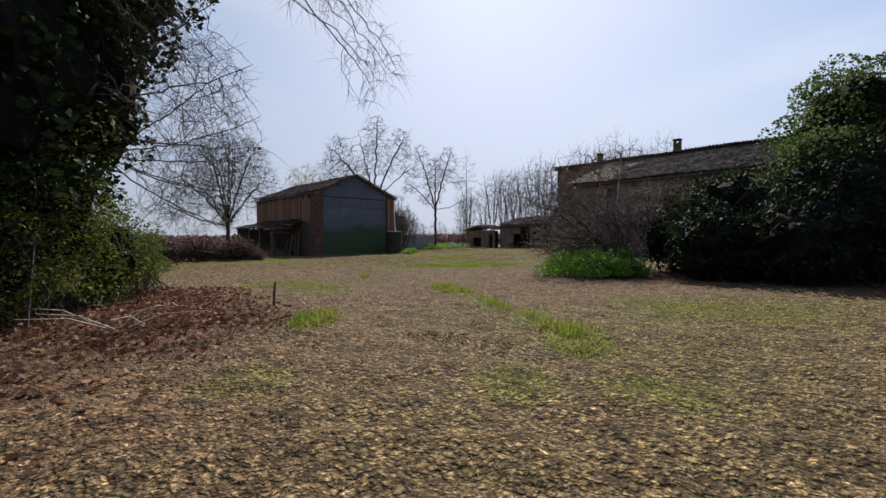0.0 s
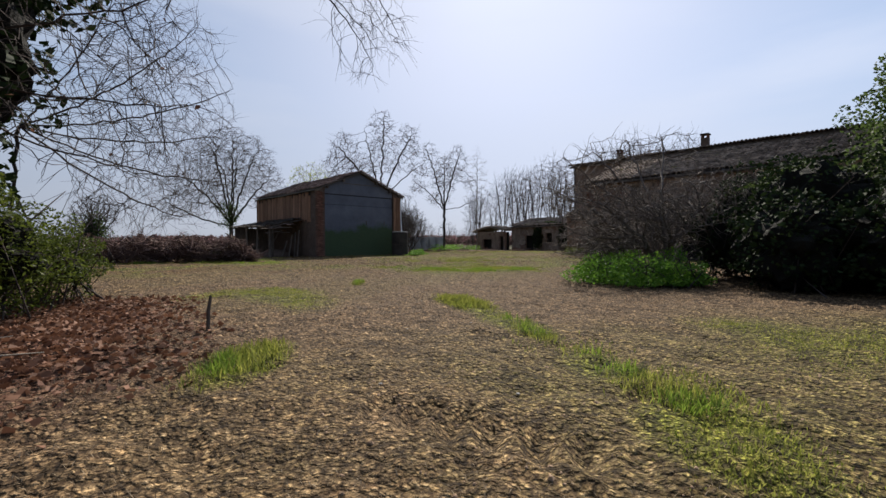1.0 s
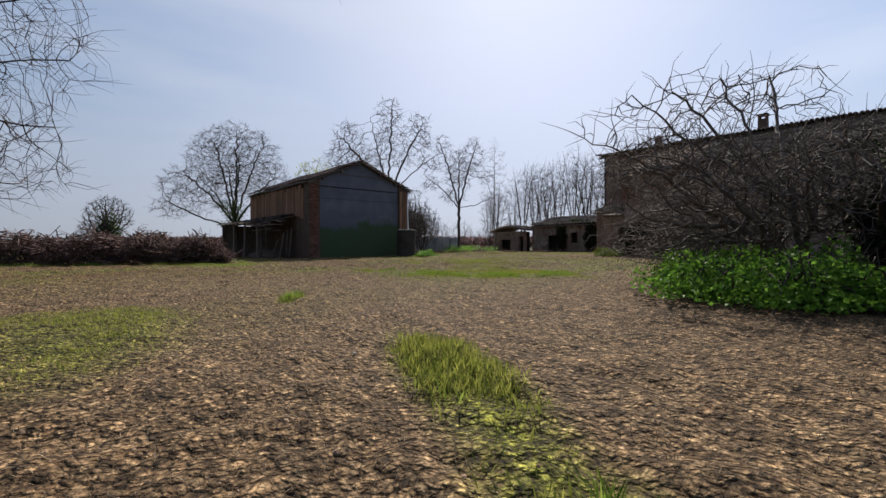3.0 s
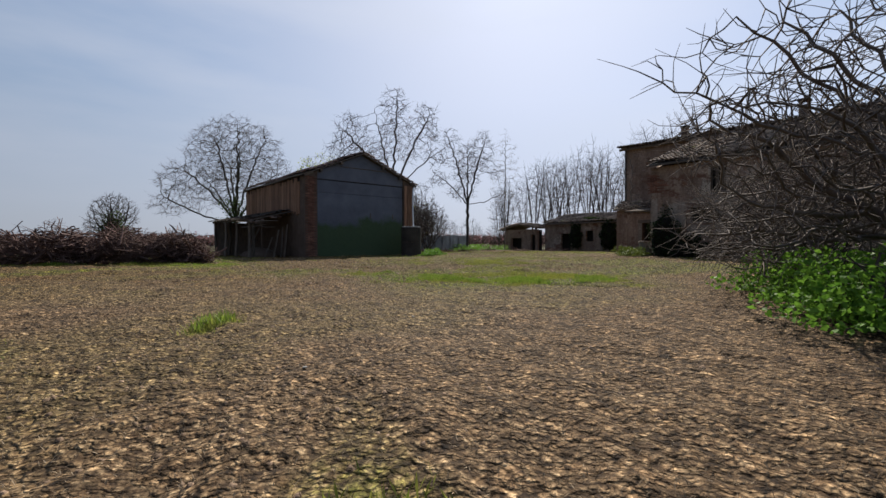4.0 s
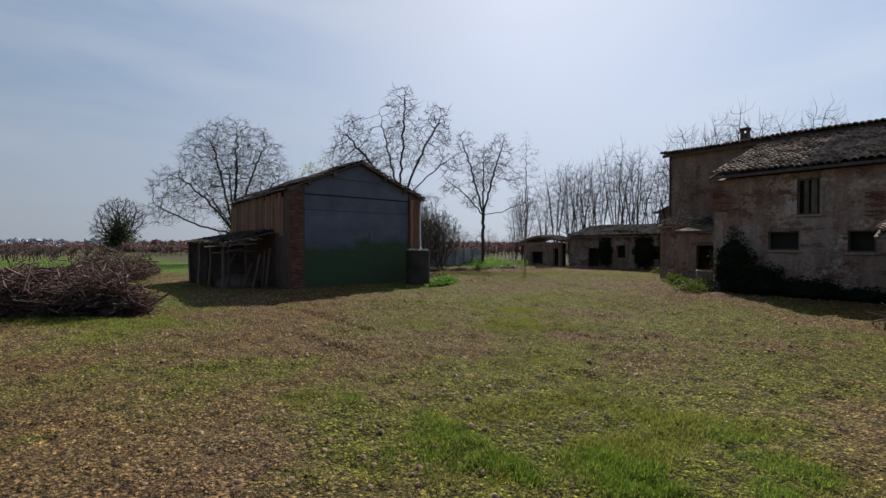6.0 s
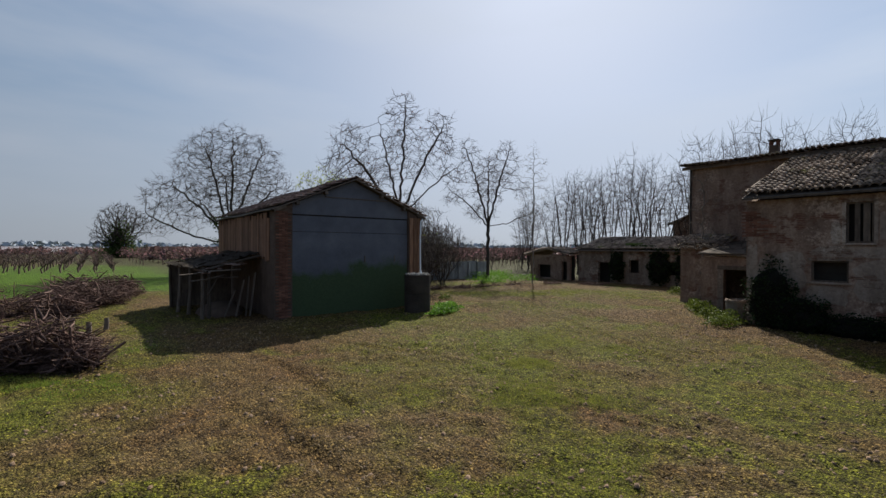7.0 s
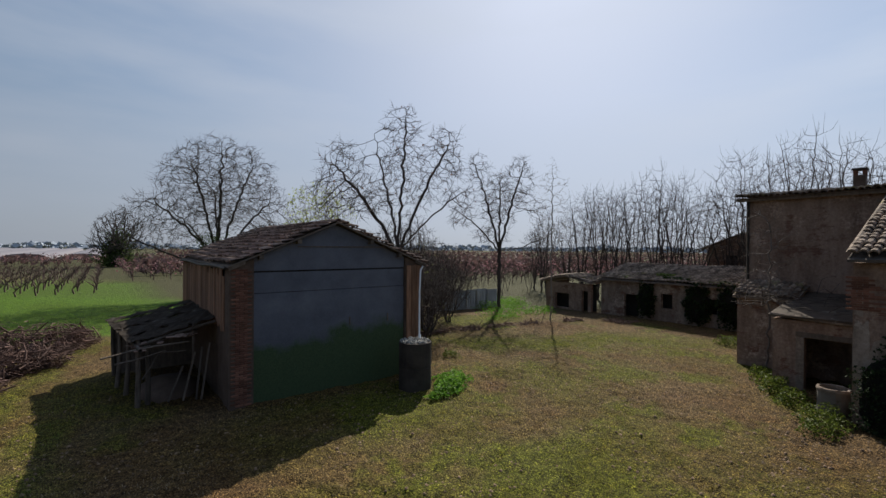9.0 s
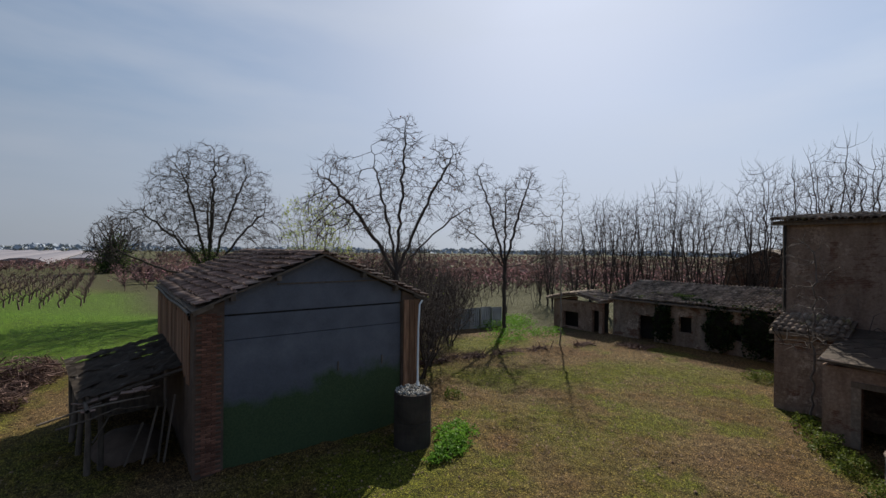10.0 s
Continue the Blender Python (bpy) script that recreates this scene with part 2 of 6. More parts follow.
def panel_material():
    """Blue-grey boarding, greened by algae below a wavering line."""
    m, nt, bsdf = node_material("grey_boarding_greened_below")
    pos = place(nt)
    sep = nt.nodes.new("ShaderNodeSeparateXYZ")
    nt.links.new(pos, sep.inputs[0])
    n1 = noise_node(nt, 0.8, 4, 0.6, pos)
    n2 = noise_node(nt, 22.0, 3, 0.7, pos)
    grey = ramp(nt, calc(nt, "ADD", calc(nt, "MULTIPLY", n1, 0.7), calc(nt, "MULTIPLY", n2, 0.3)),
                [(0.3, (0.066, 0.07, 0.088)), (0.5, (0.106, 0.111, 0.137)), (0.7, (0.15, 0.156, 0.184))])
    green = ramp(nt, n2, [(0.3, (0.026, 0.05, 0.018)), (0.7, (0.058, 0.088, 0.034))])
    level = calc(nt, "ADD", calc(nt, "SUBTRACT", sep.outputs[2], 1.92), calc(nt, "MULTIPLY", calc(nt, "SUBTRACT", n1, 0.5), -2.2))
    level = calc(nt, "SUBTRACT", level, calc(nt, "MULTIPLY", sep.outputs[0], 0.06))
    fac = ramp(nt, calc(nt, "ADD", calc(nt, "MULTIPLY", level, 0.62), 0.5), [(0.34, (1, 1, 1)), (0.62, (0, 0, 0))])
    nt.links.new(mix(nt, fac, grey, green), bsdf.inputs["Base Color"])
    bsdf.inputs["Roughness"].default_value = 0.8
    bump(nt, bsdf, n2, 0.25, 0.01)
    return m


MAT = {}


def build_materials():
    s = surface
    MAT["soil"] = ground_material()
    MAT["panel"] = panel_material()
    MAT["brick"] = s("old_brick", [(0.3, (0.10, 0.047, 0.032)), (0.7, (0.25, 0.115, 0.078))], 2.5, 0.95, 30, 0.6, 0.01, vary=("object", 0.35))
    MAT["mortar"] = s("lime_mortar", [(0.3, (0.075, 0.05, 0.038)), (0.7, (0.15, 0.105, 0.08))], 2.0, 0.95, 35, 0.6)
    MAT["board"] = s("weathered_board", [(0.3, (0.11, 0.056, 0.035)), (0.7, (0.33, 0.185, 0.115))], 2.0, 0.9, 30, 0.6, 0.008, (6, 6, 0.6), ("object", 0.35))
    MAT["old_wood"] = s("grey_old_timber", [(0.3, (0.07, 0.055, 0.045)), (0.7, (0.19, 0.15, 0.12))], 2.5, 0.9, 30, 0.6, 0.008, (3, 3, 1), ("object", 0.3))
    MAT["tile"] = s("terracotta_roof_tile", [(0.3, (0.07, 0.045, 0.036)), (0.5, (0.19, 0.125, 0.10)), (0.7, (0.36, 0.28, 0.23))], 1.6, 0.9, 28, 0.5, 0.008, vary=("object", 0.5))
    MAT["tile_rest"] = s("terracotta_roof_tiles", [(0.3, (0.07, 0.045, 0.036)), (0.5, (0.19, 0.125, 0.10)), (0.7, (0.36, 0.28, 0.23))], 1.6, 0.9, 28, 0.5, 0.008, vary=("island", 0.5))
    MAT["coppi"] = s("lichened_clay_tile", [(0.3, (0.11, 0.083, 0.066)), (0.5, (0.235, 0.178, 0.138)), (0.7, (0.45, 0.365, 0.29))], 1.3, 0.92, 26, 0.5, 0.008, vary=("island", 0.5), stain=((0.22, 0.20, 0.07), 1.1, 0.6))
    MAT["coppo"] = s("lichened_clay_tile_near", [(0.3, (0.11, 0.083, 0.066)), (0.5, (0.235, 0.178, 0.138)), (0.7, (0.45, 0.365, 0.29))], 1.3, 0.92, 26, 0.5, 0.008, vary=("object", 0.5), stain=((0.22, 0.20, 0.07), 1.1, 0.6))
    MAT["plaster"] = render_material("stained_plaster", (0.12, 0.078, 0.06), (0.27, 0.185, 0.142), (0.46, 0.355, 0.285), (0.25, 0.135, 0.098))
    MAT["plaster_dark"] = render_material("grey_brown_plaster", (0.125, 0.084, 0.064), (0.26, 0.182, 0.14), (0.37, 0.28, 0.225), (0.23, 0.135, 0.10))
    MAT["plaster_pale"] = render_material("flaked_pale_plaster", (0.1, 0.077, 0.06), (0.225, 0.175, 0.14), (0.4, 0.33, 0.275), (0.22, 0.13, 0.095))
    MAT["limewash"] = render_material("old_limewash", (0.15, 0.113, 0.09), (0.31, 0.245, 0.20), (0.47, 0.395, 0.335), (0.26, 0.17, 0.13))
    MAT["concrete"] = s("weathered_concrete", [(0.3, (0.03, 0.024, 0.02)), (0.7, (0.075, 0.06, 0.05))], 1.6, 0.95, 30, 0.5, stain=((0.05, 0.045, 0.035), 1.5, 0.58))
    MAT["concrete_pale"] = s("mossy_pale_concrete", [(0.3, (0.09, 0.078, 0.066)), (0.7, (0.2, 0.175, 0.148))], 2.0, 0.95, 30, 0.6, stain=((0.06, 0.055, 0.035), 3.0, 0.56))
    MAT["gravel"] = s("pale_gravel", [(0.3, (0.17, 0.16, 0.14)), (0.7, (0.36, 0.34, 0.31))], 8, 0.95, 40, 0.6, vary=("island", 0.3))
    MAT["pipe"] = s("white_pipe", [(0.3, (0.60, 0.60, 0.58)), (0.7, (0.78, 0.78, 0.76))], 2, 0.5, 20, 0.1)
    # near-black: shade of rooms and gaps put into colour; also a dark pipe
    MAT["dark"] = s("painted_shade_and_dark_pipe", [(0.3, (0.025, 0.022, 0.02)), (0.7, (0.05, 0.045, 0.04))], 2, 0.95)
    MAT["metal"] = s("grey_sheet_metal", [(0.3, (0.19, 0.21, 0.24)), (0.7, (0.34, 0.37, 0.41))], 0.8, 0.6, 20, 0.15)
    MAT["roofing"] = s("dark_roofing_felt", [(0.3, (0.042, 0.031, 0.024)), (0.7, (0.11, 0.084, 0.064))], 1.4, 0.9, 25, 0.6, stain=((0.22, 0.20, 0.17), 2.2, 0.63))
    MAT["bark"] = s("grey_bark", [(0.3, (0.03, 0.024, 0.021)), (0.7, (0.095, 0.078, 0.068))], 3, 0.95, 30, 0.7, 0.012, (2, 2, 0.5))
    MAT["bark_pale"] = s("pale_bark", [(0.3, (0.11, 0.095, 0.08)), (0.7, (0.26, 0.23, 0.20))], 3, 0.95, 30, 0.6, 0.01, (2, 2, 0.5))
    MAT["fig_bark"] = s("grey_fig_bark", [(0.3, (0.07, 0.057, 0.05)), (0.7, (0.19, 0.16, 0.14))], 3, 0.9)
    MAT["twig"] = s("thin_twigs", [(0.3, (0.032, 0.025, 0.022)), (0.7, (0.09, 0.07, 0.062))], 4, 0.9)
    MAT["brush"] = s("cut_brushwood", [(0.3, (0.06, 0.038, 0.033)), (0.7, (0.19, 0.115, 0.095))], 3, 0.9, 30, 0.4, vary=("island", 0.45))
    MAT["dry_stick"] = s("bleached_stick", [(0.3, (0.30, 0.25, 0.19)), (0.7, (0.50, 0.43, 0.34))], 4, 0.9)
    MAT["vine"] = s("vine_wood", [(0.3, (0.06, 0.04, 0.034)), (0.7, (0.15, 0.10, 0.085))], 4, 0.9)
    MAT["ivy"] = foliage("ivy_leaf", (0.022, 0.042, 0.012), (0.11, 0.155, 0.045), 0.45, 0.6)
    MAT["evergreen"] = foliage("evergreen_leaf", (0.008, 0.016, 0.006), (0.032, 0.052, 0.017), 0.15, 0.75)
    MAT["shrub"] = foliage("shrub_leaf", (0.035, 0.055, 0.01), (0.145, 0.18, 0.03), 0.4)
    MAT["nettle"] = foliage("nettle_leaf", (0.06, 0.145, 0.016), (0.18, 0.34, 0.045), 0.45)
    MAT["grass"] = foliage("grass_blade", (0.08, 0.115, 0.016), (0.38, 0.38, 0.085), 0.45)
    MAT["lush_grass"] = foliage("lush_grass_blade", (0.07, 0.13, 0.014), (0.27, 0.36, 0.06), 0.45)
    MAT["dry_grass"] = foliage("dry_straw", (0.10, 0.068, 0.042), (0.47, 0.36, 0.24), 0.12, 0.8)
    MAT["bud"] = foliage("spring_bud", (0.22, 0.28, 0.05), (0.45, 0.50, 0.12), 0.5)
    MAT["dead_leaf"] = foliage("dead_leaf", (0.09, 0.04, 0.025), (0.27, 0.14, 0.085), 0.2, 0.7)
    MAT["blossom"] = foliage("pink_blossom", (0.22, 0.10, 0.11), (0.45, 0.24, 0.26), 0.4)
    # near-black: shade deep in the foliage put into the colour of added cores
    MAT["inner"] = s("foliage_shade_core", [(0.3, (0.006, 0.006, 0.004)), (0.7, (0.016, 0.015, 0.011))], 6, 0.95, 40, 1.0, 0.05)
    MAT["clod"] = s("earth_clod", [(0.3, (0.11, 0.07, 0.046)), (0.7, (0.30, 0.205, 0.135))], 9, 0.95, 60, 0.8, vary=("island", 0.4))
    MAT["far_twigs"] = foliage("far_budding_twigs", (0.075, 0.05, 0.045), (0.20, 0.12, 0.115), 0.3, 0.8)
    MAT["sheet"] = s("greenhouse_sheet", [(0.3, (0.17, 0.145, 0.15)), (0.7, (0.22, 0.19, 0.2))], 0.05, 0.4, 1.0, 0.1)
    # pale blue-grey: distance haze painted into the woods' colour
    MAT["far_wood"] = s("haze_tinted_woodland", [(0.3, (0.27, 0.31, 0.37)), (0.7, (0.38, 0.42, 0.48))], 0.05, 0.95, 0.6, 0.3)


build_materials()


# ---------------------------------------------------------------- mesh tools
def thing(name, label, category, group="", at=(0, 0, 0), kind=""):
    ob = new(name)
    ob.location = at
    ob.empty_display_size = 0.2
    return tagged(ob, label, category, group, kind)


def adopt(ob, parent):
    """Hang ob under parent, leaving it where it is."""
    if parent is not None:
        ob.parent = parent
        base = parent
        offset = Vector((0, 0, 0))
        while base is not None:
            offset += base.location
            base = base.parent
        ob.location = ob.location - offset
    return ob


def part(name, bm, material, parent=None, label="", smooth=False):
    me = bpy.data.meshes.new(name)
    bm.to_mesh(me)
    bm.free()
    me.materials.append(MAT[material])
    if smooth:
        me.polygons.foreach_set("use_smooth", [True] * len(me.polygons))
    return adopt(tagged(new(name, me), label), parent)


def raw(name, verts, faces, material, parent=None, label="", smooth=False):
    """A mesh from arrays: verts (n, 3), faces (m, k) with one k."""
    v, f = np.asarray(verts, dtype=np.float32), np.asarray(faces, dtype=np.int32)
    me = bpy.data.meshes.new(name)
    me.vertices.add(len(v))
    me.vertices.foreach_set("co", v.ravel())
    k = f.shape[1]
    me.loops.add(f.size)
    me.loops.foreach_set("vertex_index", f.ravel())
    me.polygons.add(len(f))
    me.polygons.foreach_set("loop_start", np.arange(0, f.size, k, dtype=np.int32))
    me.update(calc_edges=True)
    if smooth:
        me.polygons.foreach_set("use_smooth", np.ones(len(f), dtype=bool))
    me.materials.append(MAT[material])
    return adopt(tagged(new(name, me), label), parent)


def box_into(bm, x0, y0, z0, x1, y1, z1, m=None):
    vs = [bm.verts.new((x, y, z)) for z in (z0, z1) for y in (y0, y1) for x in (x0, x1)]
    if m is not None:
        for v in vs:
            v.co = m @ v.co
    for f in ((0, 2, 3, 1), (4, 5, 7, 6), (0, 1, 5, 4), (2, 6, 7, 3), (0, 4, 6, 2), (1, 3, 7, 5)):
        bm.faces.new([vs[i] for i in f])


def box(name, x0, y0, z0, x1, y1, z1, material, parent=None, label="", bevel=0.0):
    bm = bmesh.new()
    box_into(bm, min(x0, x1), min(y0, y1), min(z0, z1), max(x0, x1), max(y0, y1), max(z0, z1))
    if bevel:
        bmesh.ops.bevel(bm, geom=bm.edges[:], offset=bevel, segments=1, affect="EDGES")
    return part(name, bm, material, parent, label)


def prism(name, outline, axis, a, b, material, parent=None, label=""):
    """An outline in the plane across the axis ('x' or 'y'), drawn out from a to b."""
    bm = bmesh.new()
    at = (lambda u, w, d: (d, u, w)) if axis == "x" else (lambda u, w, d: (u, d, w))
    lo = [bm.verts.new(at(u, w, a)) for u, w in outline]
    hi = [bm.verts.new(at(u, w, b)) for u, w in outline]
    n = len(outline)
    bm.faces.new(lo)
    bm.faces.new(hi[::-1])
    for i in range(n):
        bm.faces.new((lo[i], hi[i], hi[(i + 1) % n], lo[(i + 1) % n]))
    bmesh.ops.recalc_face_normals(bm, faces=bm.faces[:])
    return part(name, bm, material, parent, label)


def wall_with_holes(name, axis, at, thick, u0, u1, w0, w1, holes, material, parent, label=""):
    """An upright wall across the axis ('x': the wall lies in y and z), with rectangular openings (u0, w0, u1, w1) through it."""
    bm = bmesh.new()
    us = sorted({u0, u1, *[h[0] for h in holes], *[h[2] for h in holes]})
    ws = sorted({w0, w1, *[h[1] for h in holes], *[h[3] for h in holes]})
    for a, b in zip(us, us[1:]):
        for c, d in zip(ws, ws[1:]):
            mu, mw = (a + b) / 2, (c + d) / 2
            if any(h[0] < mu < h[2] and h[1] < mw < h[3] for h in holes):
                continue
            if axis == "x":
                box_into(bm, at, a, c, at + thick, b, d)
            else:
                box_into(bm, a, at, c, b, at + thick, d)
    bmesh.ops.remove_doubles(bm, verts=bm.verts[:], dist=1e-5)
    bm.verts.index_update()
    seen = {}
    for f in bm.faces:
        seen.setdefault(frozenset(v.index for v in f.verts), []).append(f)
    bmesh.ops.delete(bm, geom=[f for fs in seen.values() if len(fs) > 1 for f in fs], context="FACES_ONLY")
    return part(name, bm, material, parent, label)


class Tubes:
    """Collects tapered tubes into one mesh of quads."""

    def __init__(self):
        self.v, self.f, self.n = [], [], 0

    def add(self, pts, radii, sides=5):
        pts = np.asarray(pts, dtype=float)
        radii = np.asarray(radii, dtype=float)
        tang = np.gradient(pts, axis=0)
        tang /= np.linalg.norm(tang, axis=1, keepdims=True) + 1e-9
        ref = np.array((0.31, 0.17, 0.93)) if abs(tang[0][2]) < 0.8 else np.array((0.93, 0.31, 0.17))
        a = np.cross(tang, ref)
        a /= np.linalg.norm(a, axis=1, keepdims=True) + 1e-9
        b = np.cross(tang, a)
        ang = np.arange(sides) * 2 * np.pi / sides
        ring = pts[:, None, :] + radii[:, None, None] * (np.cos(ang)[None, :, None] * a[:, None, :] + np.sin(ang)[None, :, None] * b[:, None, :])
        m = len(pts)
        i = np.arange(m - 1)[:, None] * sides
        j = np.arange(sides)[None, :]
        k = (j + 1) % sides
        self.v.append(ring.reshape(-1, 3))
        self.f.append(np.stack([i + j, i + k, i + k + sides, i + j + sides], axis=-1).reshape(-1, 4) + self.n)
        self.n += m * sides

    def done(self, name, material, parent=None, label="", smooth=True):
        return raw(name, np.concatenate(self.v), np.concatenate(self.f), material, parent, label, smooth)


def leaf_cards(rng, centres, size, flat=0.3, long=1.5):
    """Small four-cornered leaves (a kite folded on its midrib) at the centres."""
    n = len(centres)
    d = rng.normal(size=(n, 3))
    d[:, 2] *= flat + 0.4
    d /= np.linalg.norm(d, axis=1, keepdims=True)
    e = np.cross(d, rng.normal(size=(n, 3)))
    e /= np.linalg.norm(e, axis=1, keepdims=True)
    s = (size * rng.uniform(0.6, 1.35, n))[:, None]
    up = np.cross(d, e) * s * 0.15
    c = np.asarray(centres)
    v = np.stack([c - d * s * long / 2, c + e * s / 2 + up, c + d * s * long / 2, c - e * s / 2 + up], axis=1).reshape(-1, 3)
    f = np.arange(4 * n).reshape(-1, 4)
    return v, f


def fbm(x, y, seed, scale, octaves=4, gain=0.5):
    """Smooth value noise on arrays, about -1 to 1."""
    r = np.random.RandomState(seed)
    table = r.uniform(-1, 1, (256, 256))
    out, amp, tot = 0, 1.0, 0
    for o in range(octaves):
        u, v = x / scale * 2 ** o + 17.3 * o, y / scale * 2 ** o + 5.9 * o
        i, j = np.floor(u).astype(int), np.floor(v).astype(int)
        fu, fv = u - i, v - j
        fu, fv = fu * fu * (3 - 2 * fu), fv * fv * (3 - 2 * fv)
        t = lambda a, b: table[a % 256, b % 256]
        out = out + amp * ((t(i, j) * (1 - fu) + t(i + 1, j) * fu) * (1 - fv) + (t(i, j + 1) * (1 - fu) + t(i + 1, j + 1) * fu) * fv)
        tot += amp
        amp *= gain
    return out / tot


# ---------------------------------------------------------------- ground
# green patches of the field: centre, radii, turn in degrees, strength
PATCHES = [
    (-13.6, -24.65, 0.3, 0.85, -43, 1.0), (-10.0, -23.6, 0.28, 1.3, -25, 0.98), (-10.95, -25.5, 0.32, 1.0, -27, 1.0), (-11.6, -26.7, 0.36, 0.8, -32, 1.0), (-12.4, -27.75, 0.35, 0.7, -48, 0.9), (-11.6, -20.7, 0.75, 1.7, -8, 0.86), (-12.3, -19.3, 0.5, 1.1, -44, 0.6),
    (-9.2, -19.55, 0.13, 0.4, -41, 1.0), (-5.0, -16.3, 0.7, 1.3, -5, 1.0), (-4.3, -16.9, 0.9, 1.2, 0, 0.96), (-2.9, -17.9, 0.6, 0.9, -40, 0.96), (0.2, -14.2, 0.9, 3.4, -42, 0.86), (-1.6, -18.8, 0.8, 0.3, -40, 1.0), (-4.3, -18.3, 1.3, 0.55, -20, 1.0), (-3.3, -18.7, 0.5, 0.3, -39, 1.0), (-2.4, -19.4, 0.35, 0.3, -39, 1.0),
    (-2.9, -20.3, 0.25, 0.25, -39, 0.8), (-0.8, -11.4, 0.6, 1.2, -20, 0.9), (1.0, -13.2, 1.0, 0.9, -38, 0.95), (2.9, -10.9, 1.2, 0.6, -37, 0.95), (2.3, -6.7, 0.3, 1.2, -20, 1.0), (-1.9, -5.9, 0.4, 0.9, 10, 1.0), (-0.5, -9.1, 1.1, 0.8, -37, 0.95),
    (2.7, -11.0, 0.8, 0.5, -37, 0.9), (2.6, -13.6, 0.9, 1.3, -38, 0.7), (-6.1, -6.8, 1.4, 1.6, -38, 1.0), (-5.0, -3.0, 1.2, 2.4, -15, 1.0), (-4.6, 0.6, 0.8, 2.0, -10, 1.0), (-6.2, 3.2, 0.9, 7.0, -10, 0.95),
    (16.0, -10.7, 0.7, 2.6, -60, 0.9), (-13.9, -28.1, 0.35, 0.5, -47, 0.7), (-13.4, -28.9, 0.6, 0.5, -46, 0.7), (-15.2, -26.6, 0.4, 0.4, -47, 0.5),
    (-8.9, -28.6, 1.6, 0.9, -48, 0.7), (-12.2, -27.6, 0.3, 1.0, -45, 0.7), (-9.4, -27.5, 0.8, 1.2, -45, 0.75),
    (-7.3, -5.3, 1.9, 0.45, -28, 1.0), (-9.8, -3.6, 2.2, 0.45, -38, 1.0), (-4.7, -4.9, 0.9, 0.8, 0, 0.8), (-12.5, -1.8, 2.0, 0.5, -38, 1.0),
    (19.0, 8.5, 4.0, 3.0, 0, 1.0), (17.5, 0.4, 8.5, 1.5, -37, 0.95), (21.5, -3.6, 4.5, 1.0, -37, 0.9), (13.0, 1.5, 1.6, 1.2, -37, 0.8), (3.6, -9.0, 5.0, 1.3, -30, 0.8), (8.5, -12.5, 3.0, 1.2, -35, 0.7), (8.0, -2.0, 0.5, 0.6, 0, 0.7),
]
# loose moss-green cover: centre, radii, turn, strength; the one at (3.8, -3.0) also paints the barn's shadow darker
COVERS = [(-2.6, -17.2, 2.6, 4.4, -42, 1.0), (4.6, -10.5, 5.5, 8.5, -39, 0.85), (-1.0, -13.5, 3.5, 4.0, -39, 0.9), (-7.0, -10.5, 2.4, 3.0, -60, 0.7), (17.5, 0.0, 9.5, 3.4, -37, 1.0), (11.0, -3.5, 4.0, 4.5, -37, 0.55), (17.5, -5.5, 4.0, 2.5, -37, 0.35), (3.8, -3.0, 4.6, 2.8, 0, 0.95), (-3.4, 3.5, 2.2, 4.0, 0, 0.9), (-6.5, -9.0, 2.0, 3.0, -39, 0.8),
          (-12.5, -28.0, 3.0, 3.0, 0, 0.3), (-9.0, -28.5, 3.0, 2.0, -48, 0.45)]


